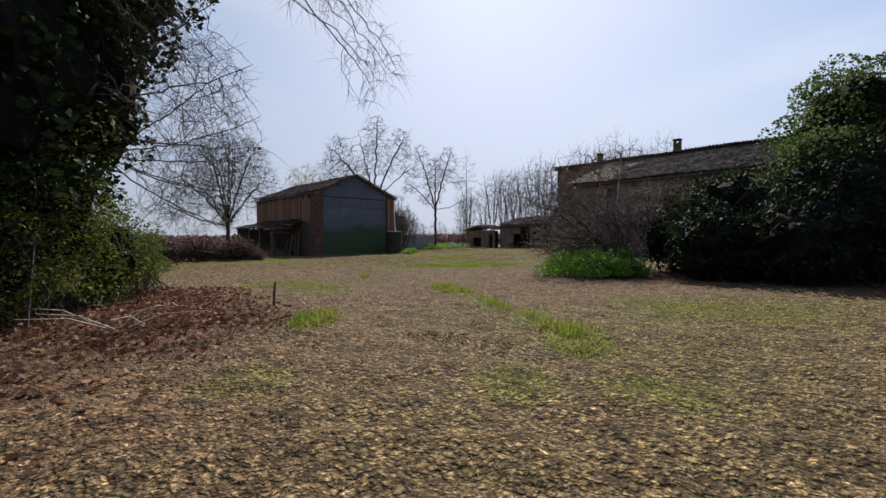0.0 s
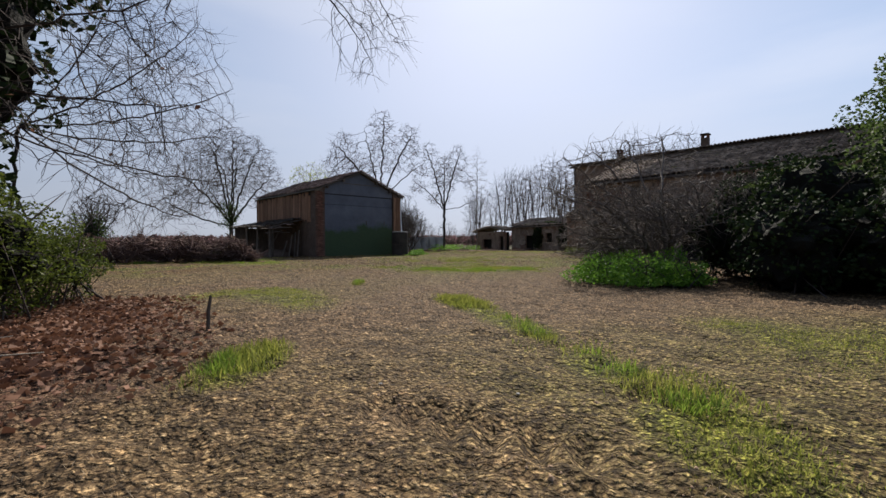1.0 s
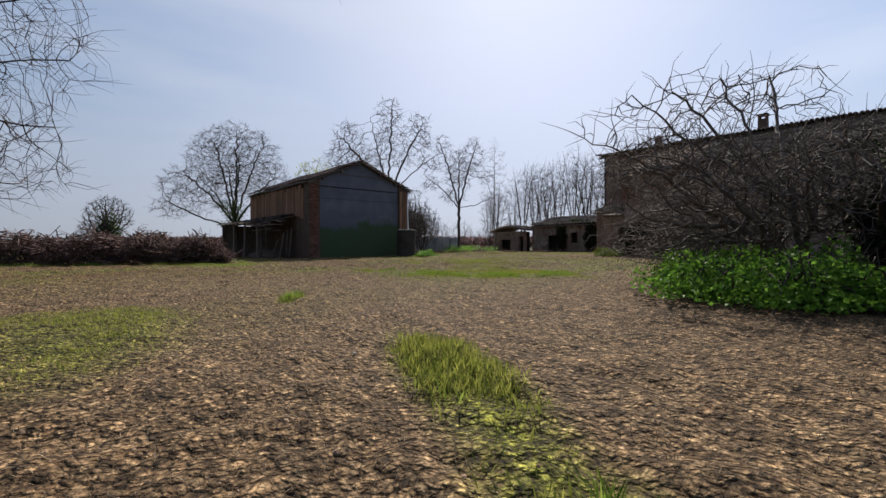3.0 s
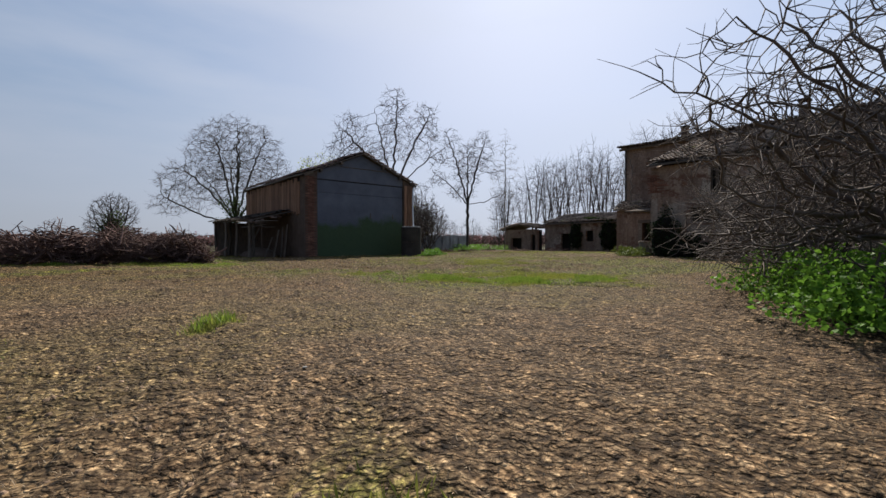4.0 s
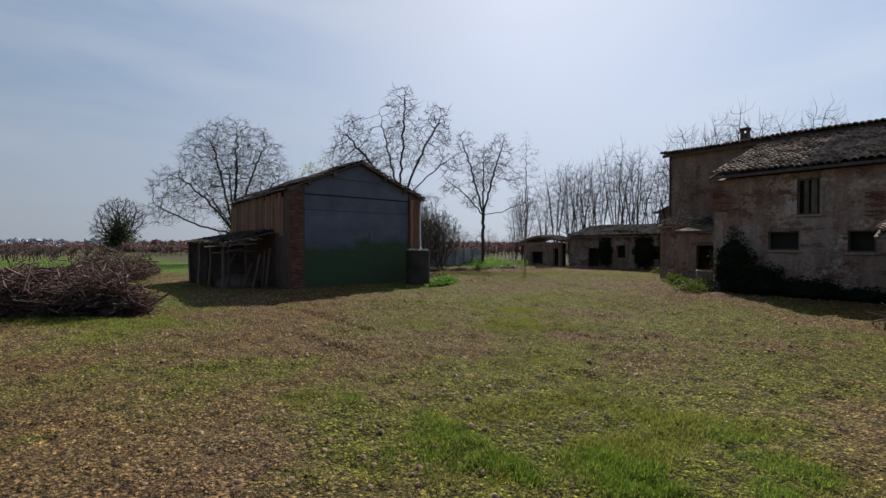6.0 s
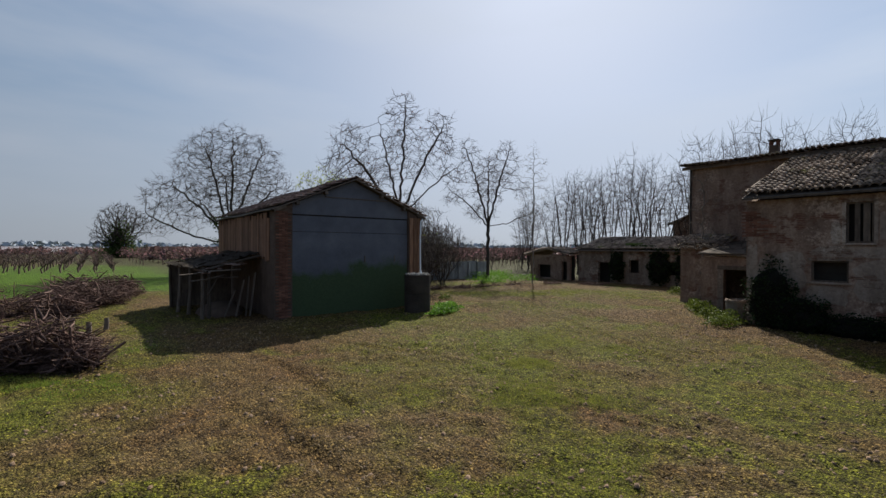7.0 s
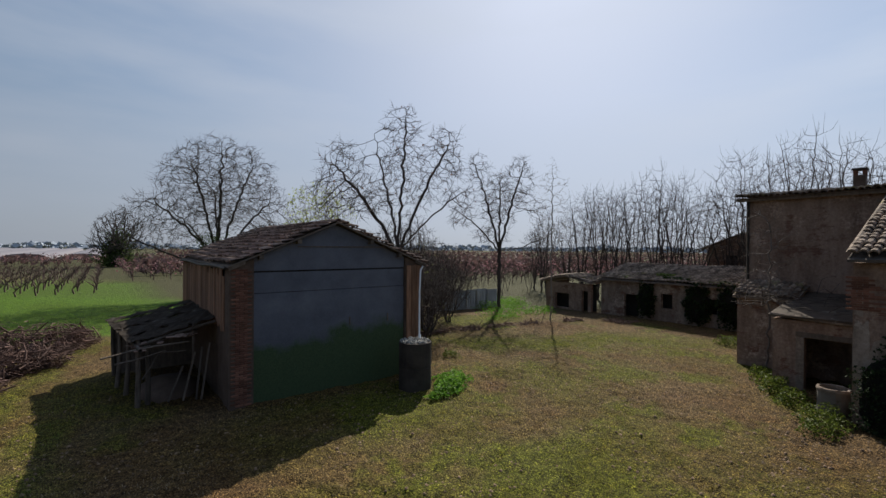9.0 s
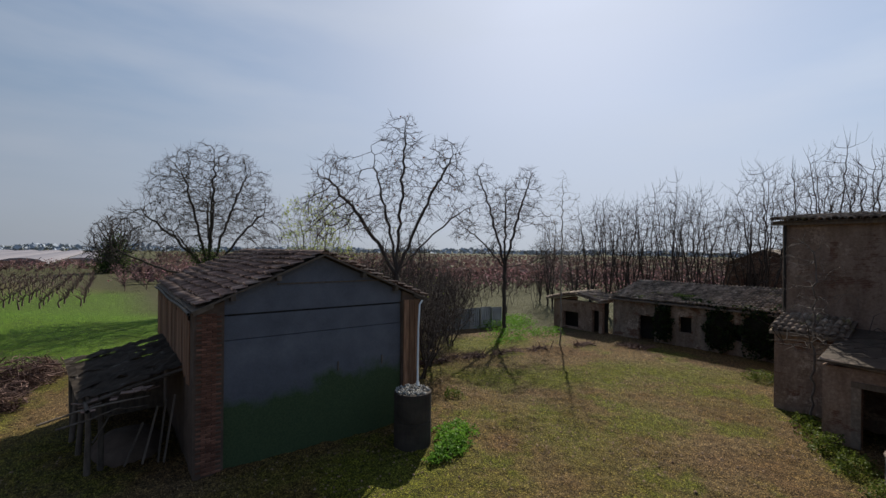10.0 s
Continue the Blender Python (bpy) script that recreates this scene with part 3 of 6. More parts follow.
def masks(x, y):
    grass = np.zeros_like(x)
    wob = fbm(x, y, 11, 1.6, 4)
    for cx, cy, rx, ry, turn, s in PATCHES:
        c, sn = math.cos(radians(turn)), math.sin(radians(turn))
        u, v = ((x - cx) * c + (y - cy) * sn) / rx, (-(x - cx) * sn + (y - cy) * c) / ry
        grass = np.maximum(grass, s * np.clip(1.7 - np.hypot(u, v) * 1.35 + wob * 0.9, 0, 1))
    for cx, cy, rx, ry, turn, s in COVERS:
        c, sn = math.cos(radians(turn)), math.sin(radians(turn))
        u, v = ((x - cx) * c + (y - cy) * sn) / rx, (-(x - cx) * sn + (y - cy) * c) / ry
        cover = np.clip(1.3 - np.hypot(u, v), 0, 1) * np.clip(0.7 + 1.6 * fbm(x, y, 6, 2.2, 4), 0, 1)
        grass = np.maximum(grass, s * 1.35 * cover)
    grass = np.maximum(grass, 0.16 * np.clip(fbm(x, y, 5, 4.0, 4) * 3 - 0.5, 0, 1))
    run = 0.6 * x + 0.8 * y + 19.5
    yard = np.clip(run / 4, 0, 1) * np.clip((34 - x - y) / 6, 0, 1)
    grass = np.maximum(grass, yard * np.clip(0.02 + 0.6 * np.exp(-((run - 6.0) / 4.5) ** 2) * np.clip((x + 5) / 3, 0.3, 1) + 3.2 * fbm(x, y, 17, 2.6, 5, 0.7), 0.05, 1))
    barn_yard = np.clip(1 - np.hypot((x + 1) / 5.5, (y - 2) / 8.5) ** 4, 0, 1)
    grass = grass * (1 - 0.25 * barn_yard)
    lawn = np.clip((y - 15.5 + wob) / 1.5, 0, 1)
    lawn = lawn * np.clip((85 - y) / 25 + 0.4 * wob, 0, 1) * np.clip((4 + 0.2 * y - x) / 2, 0, 1)
    litter = np.clip(1.5 - np.hypot((x + 14.6 - (y + 20) * 0.2) / 1.5, (y + 22.0) / 3.0) + wob * 0.6, 0, 1)
    orchard = np.clip(np.maximum((np.hypot(x - 5, y) - 48) / 8, (x + y - 34) / 5), 0, 1) * np.clip((x + 3 + np.maximum(y - 60, 0) * 0.6) / 6, 0.3, 1)
    return grass, lawn, litter, orchard, yard * np.clip(0.8 + 0.9 * fbm(x, y, 19, 2.6, 4), 0, 1)


def tracks(x, y):
    """Wheel tracks with lug marks: their weight, the run along and across them, and their depth."""
    for ox, oy, ang, ln, deep in ((-13.2, -26.8, 108, 1.0, 0.045), (-3.5, -19.8, 105, 1.2, 0.06), (-2.15, -9.0, 91, 2.6, 0.06), (0.9, -7.2, 116, 2.4, 0.045), (3.2, -9.4, 128, 3.2, 0.045), (6.0, -9.0, 60, 4.0, 0.05), (8.2, -10.2, 60, 4.0, 0.05), (4.6, -7.6, 18, 3.4, 0.055), (5.3, -9.5, 18, 3.4, 0.055), (-3.6, -11.5, 100, 2.4, 0.05)):
        c, s = math.cos(radians(ang)), math.sin(radians(ang))
        u, v = (x - ox) * c + (y - oy) * s, -(x - ox) * s + (y - oy) * c
        yield np.exp(-(v / 0.2) ** 4) * np.clip((ln - np.abs(u)) * 2, 0, 1), u, v, deep


def ground_height(x, y):
    near = np.clip(2.2 - np.hypot(x + 4, y + 14) / 20, 0.2, 1)
    clod = fbm(x, y, 3, 0.36, 4, 0.65)
    lump = np.clip(fbm(x, y, 14, 0.7, 3, 0.6) * 2.2 - 0.55, 0, 1)
    h = 0.05 * fbm(x, y, 21, 6.0, 3) + near * ((0.035 + 0.055 * np.clip((0.6 * x + 0.8 * y + 17) / 4, 0, 1)) * clod + 0.03 * lump + 0.026 * fbm(x, y, 8, 0.16, 2))
    for w, u, v, deep in tracks(x, y):
        h = h * (1 - 0.75 * w) + w * (-deep + deep * np.sin(u * 2 * np.pi / 0.24 + np.abs(v) * 9))
    h = h + 0.16 * np.exp(-((x - 9.9) / 0.9) ** 2 - ((y + 2.3) / 0.35) ** 2) + 0.1 * np.exp(-((x - 21.5) / 3.0) ** 2 - ((y - 4.6) / 0.7) ** 2)
    return h - 0.03


def graded(lo, middle, hi, fine, coarse, reach):
    """Grid lines: fine from lo to middle, coarser to hi, then ever wider on both sides."""
    inner = np.concatenate([np.arange(lo, middle, fine), np.arange(middle, hi, coarse)])
    def beyond(d):
        steps, p = [], 0.0
        while p < reach:
            d *= 1.13
            p += d
            steps.append(p)
        return np.array(steps)
    return np.concatenate([(lo - beyond(fine))[::-1], inner, inner[-1] + beyond(coarse)])


def build_ground():
    xs, ys = graded(-17.5, 2.0, 25.0, 0.075, 0.12, 3500), graded(-30.5, -12.0, 8.0, 0.075, 0.12, 3500)
    X, Y = np.meshgrid(xs, ys)
    Z = ground_height(X, Y)
    n, m = len(xs), len(ys)
    i = (np.arange(m - 1)[:, None] * n + np.arange(n - 1)[None, :]).ravel()
    ob = raw("ground", np.stack([X, Y, Z], -1).reshape(-1, 3), np.stack([i, i + 1, i + n + 1, i + n], -1), "soil", smooth=True)
    tagged(ob, "tilled brown soil with chopped straw and green grass patches", "ground", kind="structure")
    for name, values in zip(("grass", "lawn", "litter", "orchard", "yard_tone"), masks(X, Y)):
        a = ob.data.attributes.new(name, "FLOAT", "POINT")
        a.data.foreach_set("value", np.ascontiguousarray(values, dtype=np.float32).ravel())


build_ground()


# ---------------------------------------------------------------- barn
def roof_tiles(parent, corner, along, down, rows, cols, pitch_a, pitch_d, limit, rng, lift=0.03, curved=False, keep=lambda r, c: True, near=lambda r, c: True):
    """Overlapping tiles on a slope: from the corner at the ridge, along the ridge and down the slope. Near ones are parts, the rest one mesh."""
    along, down = Vector(along).normalized(), Vector(down).normalized()
    up = along.cross(down)
    if up.z < 0:
        up = -up
    w, l, t = pitch_a * 1.0, pitch_d * 1.18, 0.06 if curved else 0.075
    rise = 0.075 if curved else 0.1
    if curved:
        prof = [(-0.5 * w, 0.0), (-0.3 * w, 0.075), (0, 0.1), (0.3 * w, 0.075), (0.5 * w, 0.0)]
    else:
        prof = [(-0.5 * w, 0.012), (-0.38 * w, 0.045), (-0.26 * w, 0.012), (0.36 * w, 0.012), (0.46 * w, 0.04), (0.53 * w, 0.03)]
    vs, fs = [], []
    for k, (d, z) in enumerate(((0.0, 0.0), (l, rise))):
        for u, h in prof:
            vs.append(along * u * (1.0 if not curved else (0.88 + 0.12 * k)) + down * d + up * (h + z))
    p = len(prof)
    for j in range(p - 1):
        fs.append((j, j + 1, p + j + 1, p + j))
    base = len(vs)
    for u, h in prof:
        vs.append(along * u + down * l + up * (h + rise - t))
    for j in range(p - 1):
        fs.append((p + j, p + j + 1, base + j + 1, base + j))
    me = bpy.data.meshes.new("roof_tile")
    me.from_pydata([tuple(v) for v in vs], [], fs)
    me.materials.append(MAT["coppo" if curved else "tile"])
    corner = Vector(corner)
    rest_v, rest_f, count = [], [], 0
    offs = np.array([tuple(v) for v in vs])
    for r in range(rows):
        for c in range(cols):
            if not keep(r, c):
                continue
            at = corner + along * (pitch_a * (c + 0.5) + rng.uniform(-0.02, 0.02)) + down * (pitch_d * r + rng.uniform(-0.04, 0.04)) + up * (lift + rng.uniform(-0.006, 0.03) + 0.03 * math.sin(c * 0.21 + r * 0.7))
            if near(r, c) and count < limit:
                count += 1
                ob = new("roof_tile", me)
                ob.location = at
                ob.rotation_euler = (rng.uniform(-0.03, 0.03), rng.uniform(-0.03, 0.03), rng.uniform(-0.07, 0.07))
                adopt(ob, parent)
            else:
                rest_f.extend([[i + len(rest_v) * len(vs) for i in f] for f in fs])
                rest_v.append(offs + np.array(at))
    if rest_v:
        ob = raw("roof_tiles", np.concatenate(rest_v), rest_f, "coppi" if curved else "tile_rest", parent)
        tagged(ob, kind="stuff")


BARN_W, BARN_D, EAVE, RIDGE_X, RIDGE = 7.6, 10.3, 4.62, 3.75, 6.2


def build_barn():
    rng = random.Random(4)
    barn = thing("barn", "old brick barn with grey boarded front and tiled gable roof", "barn")
    w, d = BARN_W, BARN_D
    sl = (RIDGE - EAVE) / RIDGE_X
    sr = (RIDGE - EAVE) / (w - RIDGE_X)
    # walls
    prism("back_wall", [(0, -0.2), (w, -0.2), (w, EAVE), (RIDGE_X, RIDGE), (0, EAVE)], "y", d - 0.3, d, "mortar", barn)
    box("side_wall", w - 0.3, 0.5, -0.2, w, d - 0.3, EAVE - 0.05, "mortar", barn)
    box("side_wall", 0.03, 0.6, -0.2, 0.33, d - 0.3, 2.7, "mortar", barn, "lower brick side wall")
    # near-black backing: shade between the boards put into its colour
    box("side_wall", 0.06, 0.6, 2.7, 0.3, d - 0.3, EAVE - 0.05, "dark", barn, "near-black wall behind weathered boards, shade of their gaps in its colour")
    # front boarding between the brick piers
    front = thing("front_wall", "", "")
    adopt(front, barn)
    prism("gable_board", [(0.8, 4.48), (6.8, 4.48), (6.8, EAVE + (w - 6.8) * sr - 0.05), (RIDGE_X, RIDGE - 0.05), (0.8, EAVE + 0.8 * sl - 0.05)], "y", 0.1, 0.3, "panel", front)
    box("batten", 2.3, 0.075, 5.3, 6.0, 0.1, 5.34, "old_wood", front)
    # near-black strip: the gap's shadow is put into its colour
    box("slot", 0.8, 0.2, 4.42, 6.8, 0.3, 4.48, "dark", front)
    box("front_board", 0.8, 0.13, 3.72, 6.8, 0.3, 4.42, "panel", front)
    box("front_board", 0.8, 0.11, -0.2, 6.8, 0.3, 3.70, "panel", front)
    for x in (4.32, 6.0):
        box("door_catch", x, 0.07, 2.3, x + 0.035, 0.11, 2.62, "old_wood", front)
    # piers of brick
    def pier(x0, x1, top0, top1):
        return prism("pier", [(x0 + 0.01, -0.2), (x1 - 0.01, -0.2), (x1 - 0.01, top1), (x0 + 0.01, top0)], "y", 0.01, 0.6, "mortar", barn)
    lp = pier(0.0, 0.8, EAVE - 0.05, EAVE + 0.8 * sl - 0.05)
    rp = pier(6.8, w, EAVE + 0.8 * sr - 0.05, EAVE - 0.05)
    me = bpy.data.meshes.new("brick")
    bm = bmesh.new()
    box_into(bm, -0.122, -0.02, -0.029, 0.122, 0.02, 0.029)
    bmesh.ops.bevel(bm, geom=bm.edges[:], offset=0.006, segments=1, affect="EDGES")
    bm.to_mesh(me)
    bm.free()
    me.materials.append(MAT["brick"])
    for p, x0, stop in ((lp, 0.0, 66), (rp, 6.8, 66)):
        for row in range(stop):
            z = 0.04 + row * 0.069
            shift = 0.13 if row % 2 else 0.0
            for c in range(3):
                x = x0 + 0.135 + c * 0.265 + (shift - 0.065)
                if x - 0.12 < x0 - 0.02 or x + 0.12 > x0 + 0.83:
                    continue
                b = new("brick", me)
                b.location = (x, 0.0 + rng.uniform(-0.004, 0.006), z)
                b.rotation_euler = (0, rng.uniform(-0.02, 0.02), rng.uniform(-0.02, 0.02))
                adopt(b, p)
    # upright boards on the west side
    y = 0.62
    while y < d - 0.2:
        bw = rng.uniform(0.16, 0.3)
        top = EAVE - 0.08 - rng.choice((0, 0, 0, 0.06, 0.25))
        x = -0.03 + rng.uniform(-0.012, 0.012)
        box("board", x, y, 2.55 + rng.uniform(-0.15, 0.1), x + 0.03, min(y + bw - 0.012, d), top, "board", barn)
        y += bw
    # boards over the right pier
    for k in range(3):
        box("board", 6.86 + k * 0.24, -0.055, 0.05 + rng.uniform(0, 0.2), 7.08 + k * 0.24, -0.03, 4.55, "board", barn)
    # roof deck, rafters, tiles
    o = 0.2
    ow = 0.06
    for side, (x0, z0) in (("w", (-ow, EAVE - ow * sl)), ("e", (w + o, EAVE - o * sr))):
        prism("roof_deck", [(x0, z0), (RIDGE_X, RIDGE), (RIDGE_X, RIDGE + 0.06), (x0, z0 + 0.06)], "y", -0.14, d + 0.3, "old_wood", barn, "old timber roof deck")
        s = sl if side == "w" else sr
        for k in range(8):
            y = -0.1 + k * (d + 0.3) / 7
            xa, xb = (x0 + 0.05, x0 + 0.55) if side == "w" else (x0 - 0.55, x0 - 0.05)
            za, zb = (z0 + 0.05 * s, z0 + 0.55 * s) if side == "w" else (z0 + 0.55 * s, z0 + 0.05 * s)
            prism("rafter", [(xa, za - 0.1), (xb, zb - 0.1), (xb, zb - 0.005), (xa, za - 0.005)], "y", y, y + 0.09, "old_wood", barn)
    for k, x in enumerate((1.0, 2.3, 5.2, 6.5)):
        z = RIDGE - abs(x - RIDGE_X) * (sl if x < RIDGE_X else sr)
        box("purlin_end", x - 0.07, -0.12, z - 0.16, x + 0.07, 0.1, z - 0.01, "old_wood", barn)
    lw = math.hypot(RIDGE_X + ow + 0.12, (RIDGE_X + ow + 0.12) * sl)
    rows = int(lw / 0.36)
    roof_tiles(barn, (RIDGE_X, -0.16, RIDGE + 0.05), (0, 1, 0), (-1, 0, -sl), rows, 47, 0.235, 0.36, 300, rng, keep=lambda r, c: rng.random() > 0.012, near=lambda r, c: c < 30)
    roof_tiles(barn, (RIDGE_X, -0.16, RIDGE + 0.05), (0, 1, 0), (1, 0, -sr), rows + 1, 47, 0.235, 0.36, 60, rng, near=lambda r, c: c < 5)
    for k in range(24):
        bm = bmesh.new()
        seg = 6
        for j, yy in enumerate((0, 0.47)):
            for i in range(seg + 1):
                a = math.pi * i / seg
                r = 0.13 - 0.015 * j
                bm.verts.new((-math.cos(a) * r, yy, math.sin(a) * r * 0.7))
        bm.verts.ensure_lookup_table()
        for i in range(seg):
            bm.faces.new((bm.verts[i], bm.verts[i + 1], bm.verts[seg + 2 + i], bm.verts[seg + 1 + i]))
        r = part("ridge_tile", bm, "tile", None)
        r.location = (RIDGE_X, -0.18 + k * 0.44, RIDGE + 0.09 + rng.uniform(-0.01, 0.015))
        adopt(r, barn)
    # gutter along the west eave
    t = Tubes()
    t.add([(-ow - 0.07, yy, EAVE - ow * sl + 0.0 + 0.03 * math.sin(yy)) for yy in np.linspace(-0.1, d, 14)], [0.045] * 14, 6)
    t.done("gutter", "concrete_pale", barn, "dented pale gutter")


build_barn()


def build_lean_to():
    rng = random.Random(9)
    shed = thing("lean_to", "rickety timber lean-to with dark roofing against the barn", "lean-to", at=(-1.4, 4.0, 0))
    flare = lambda y: 1 + 0.042 * (y - 1.9)
    posts = [(-2.3, 2.1), (-2.35, 3.7), (-2.4, 5.2), (-2.42, 6.9), (-2.0, 2.3), (-1.7, 6.9)]
    for x, y in posts:
        t = Tubes()
        z = 2.12 + 0.16 * (x + 2.7)
        x *= flare(y)
        t.add([(x + rng.uniform(-0.08, 0.08), y + rng.uniform(-0.08, 0.08), -0.15), (x + 0.02, y, 1.1), (x, y, z)], [0.085, 0.075, 0.065], 6)
        t.done("post", "old_wood", shed)
    for y, drop in ((1.9, 0.1), (3.2, 0.0), (4.4, 0), (5.6, 0), (7.0, 0)):
        t = Tubes()
        t.add([(-2.5 * flare(y), y, 2.05 - drop), (-1.4 * flare(y), y, 2.34 - drop * 0.5), (-0.03, y, 2.62)], [0.06, 0.055, 0.06], 5)
        t.done("rafter", "old_wood", shed)
    t = Tubes()
    t.add([(-2.3, 1.2, 2.0), (-2.38 * flare(4.5), 4.5, 2.12), (-2.4 * flare(7.3), 7.3, 2.1)], [0.06] * 3, 5)
    t.done("eave_beam", "old_wood", shed)
    # roofing in overlapping uneven sheets
    for i in range(6):
        for j in range(3):
            y0 = 1.9 + i * 0.95 + rng.uniform(-0.06, 0.06)
            x0 = -2.55 + j * 0.84
            bm = bmesh.new()
            z = lambda x: 2.14 + (x + 2.55) * 0.24 + 0.03 * (i % 2) + 0.012 * j
            n = 5
            top = [[bm.verts.new(((x0 + 0.98 * a / n) * flare(y0 + 1.02 * b / n), y0 + 1.02 * b / n, z(x0 + 0.98 * a / n) + rng.uniform(-0.05, 0.06))) for b in range(n + 1)] for a in range(n + 1)]
            for a in range(n):
                for b in range(n):
                    bm.faces.new((top[a][b], top[a + 1][b], top[a + 1][b + 1], top[a][b + 1]))
            bmesh.ops.solidify(bm, geom=bm.faces[:], thickness=0.025)
            part("roof_sheet", bm, "roofing", shed)
    # planks and poles leaning in the open front
    for k, (x, lean, top) in enumerate(((-0.2, 0.3, 1.9), (-0.42, 0.22, 1.75), (-0.62, 0.4, 1.6), (-0.95, 0.5, 1.2))):
        m = Matrix.Translation((x - lean, 1.7 + 0.12 * k, 0)) @ Matrix.Rotation(math.atan2(lean, top), 4, "Y") @ Matrix.Rotation(rng.uniform(-0.08, 0.08) - 0.12, 4, "X")
        bm = bmesh.new()
        box_into(bm, -0.02, -0.08, -0.04, 0.02, 0.08, top, m)
        part("leaning_plank", bm, "old_wood", shed)
    # broken poles and battens hanging at the open end
    for a, b, r in (((-2.95, 1.35, 1.62), (-1.55, 1.75, 1.82), 0.03), ((-2.6, 1.5, 1.95), (-0.9, 1.6, 2.05), 0.035), ((-3.3, 1.1, 1.9), (-2.0, 1.8, 2.02), 0.03), ((-2.2, 1.9, 0.9), (-1.75, 1.95, 1.72), 0.03), ((-1.75, 1.95, 1.72), (-0.95, 1.9, 1.7), 0.028)):
        t = Tubes()
        t.add([a, tuple((p + q) / 2 + rng.uniform(-0.05, 0.05) for p, q in zip(a, b)), b], [r, r * 0.9, r * 0.6], 5)
        t.done("loose_pole", "old_wood", shed)
    for k in range(16):
        x, y = rng.uniform(-2.6, -0.6), rng.uniform(1.45, 2.1)
        m = Matrix.Translation((x, y, 2.02 + 0.2 * (x + 2.5) + rng.uniform(-0.12, 0.06))) @ Matrix.Rotation(rng.uniform(0, 3), 4, "Z") @ Matrix.Rotation(rng.uniform(-0.6, 0.6), 4, "X")
        bm = bmesh.new()
        box_into(bm, -0.16, -0.08, -0.012, 0.16, 0.08, 0.012, m)
        part("broken_tile", bm, "tile", shed)
    box("back_board", -2.9, 7.05, 0, -0.05, 7.1, 2.1, "old_wood", shed)
    # heap of earth inside
    bm = bmesh.new()
    bmesh.ops.create_icosphere(bm, subdivisions=3, radius=1.0)
    for v in bm.verts:
        v.co = Vector((v.co.x * 1.0, v.co.y * 1.4, v.co.z * 0.6)) * (1 + 0.12 * noise.noise(v.co * 2))
    bmesh.ops.translate(bm, vec=(-1.3, 3.6, -0.1), verts=bm.verts)
    ob = part("earth_mound", bm, "mortar", None, smooth=True)
    tagged(ob, "low mound of earth under the lean-to", "mound")


def build_tank():
    c = (6.24, -1.62)
    tank = thing("water_tank", "round concrete cistern with a gravel-covered lid", "water tank", at=(c[0], c[1], 0))
    for k in range(2):
        bm = bmesh.new()
        n, r, z0, z1 = 28, 0.62, -0.1 + k * 0.92, 0.81 + k * 0.92
        rings = [[bm.verts.new((c[0] + math.cos(a * 2 * math.pi / n) * rr, c[1] + math.sin(a * 2 * math.pi / n) * rr, z)) for a in range(n)] for rr, z in ((r - 0.012, z0), (r, z0 + 0.02), (r, z1 - 0.02), (r - 0.012, z1), (r - 0.1, z1), (r - 0.1, z0))]
        for a, b in zip(rings, rings[1:]):
            for i in range(n):
                bm.faces.new((a[i], a[(i + 1) % n], b[(i + 1) % n], b[i]))
        part("concrete_ring", bm, "concrete", tank)
    bm = bmesh.new()
    rng = random.Random(2)
    for k in range(150):
        a, rr = rng.uniform(0, 6.28), 0.56 * math.sqrt(rng.random())
        s = rng.uniform(0.03, 0.065)
        bmesh.ops.create_icosphere(bm, subdivisions=1, radius=s, matrix=pose(c[0] + rr * math.cos(a), c[1] + rr * math.sin(a), 1.74 + rng.uniform(-0.02, 0.03), rng.uniform(0, 90), rng.uniform(0, 90)) @ Matrix.Diagonal((1, 1.2, 0.6, 1)))
    ob = part("gravel_lid", bm, "gravel", tank)
    tagged(ob, "pale rough gravel", kind="stuff")
    box("lid", c[0] - 0.4, c[1] - 0.4, 1.66, c[0] + 0.4, c[1] + 0.4, 1.72, "concrete", tank)
    pipe = thing("downpipe", "white plastic downpipe from the barn eave to the cistern", "downpipe", at=(7.4, -0.2, 4.4))
    t = Tubes()
    t.add([(7.62, -0.12, 4.5), (7.45, -0.2, 4.36), (7.18, -0.52, 3.5), (6.86, -0.98, 2.5), (6.62, -1.34, 1.8)], [0.035] * 5, 8)
    t.done("pipe", "pipe", pipe)
    t = Tubes()
    t.add([(6.65, -1.3, 1.88), (6.6, -1.4, 1.74)], [0.055] * 2, 8)
    t.done("elbow", "pipe", pipe)


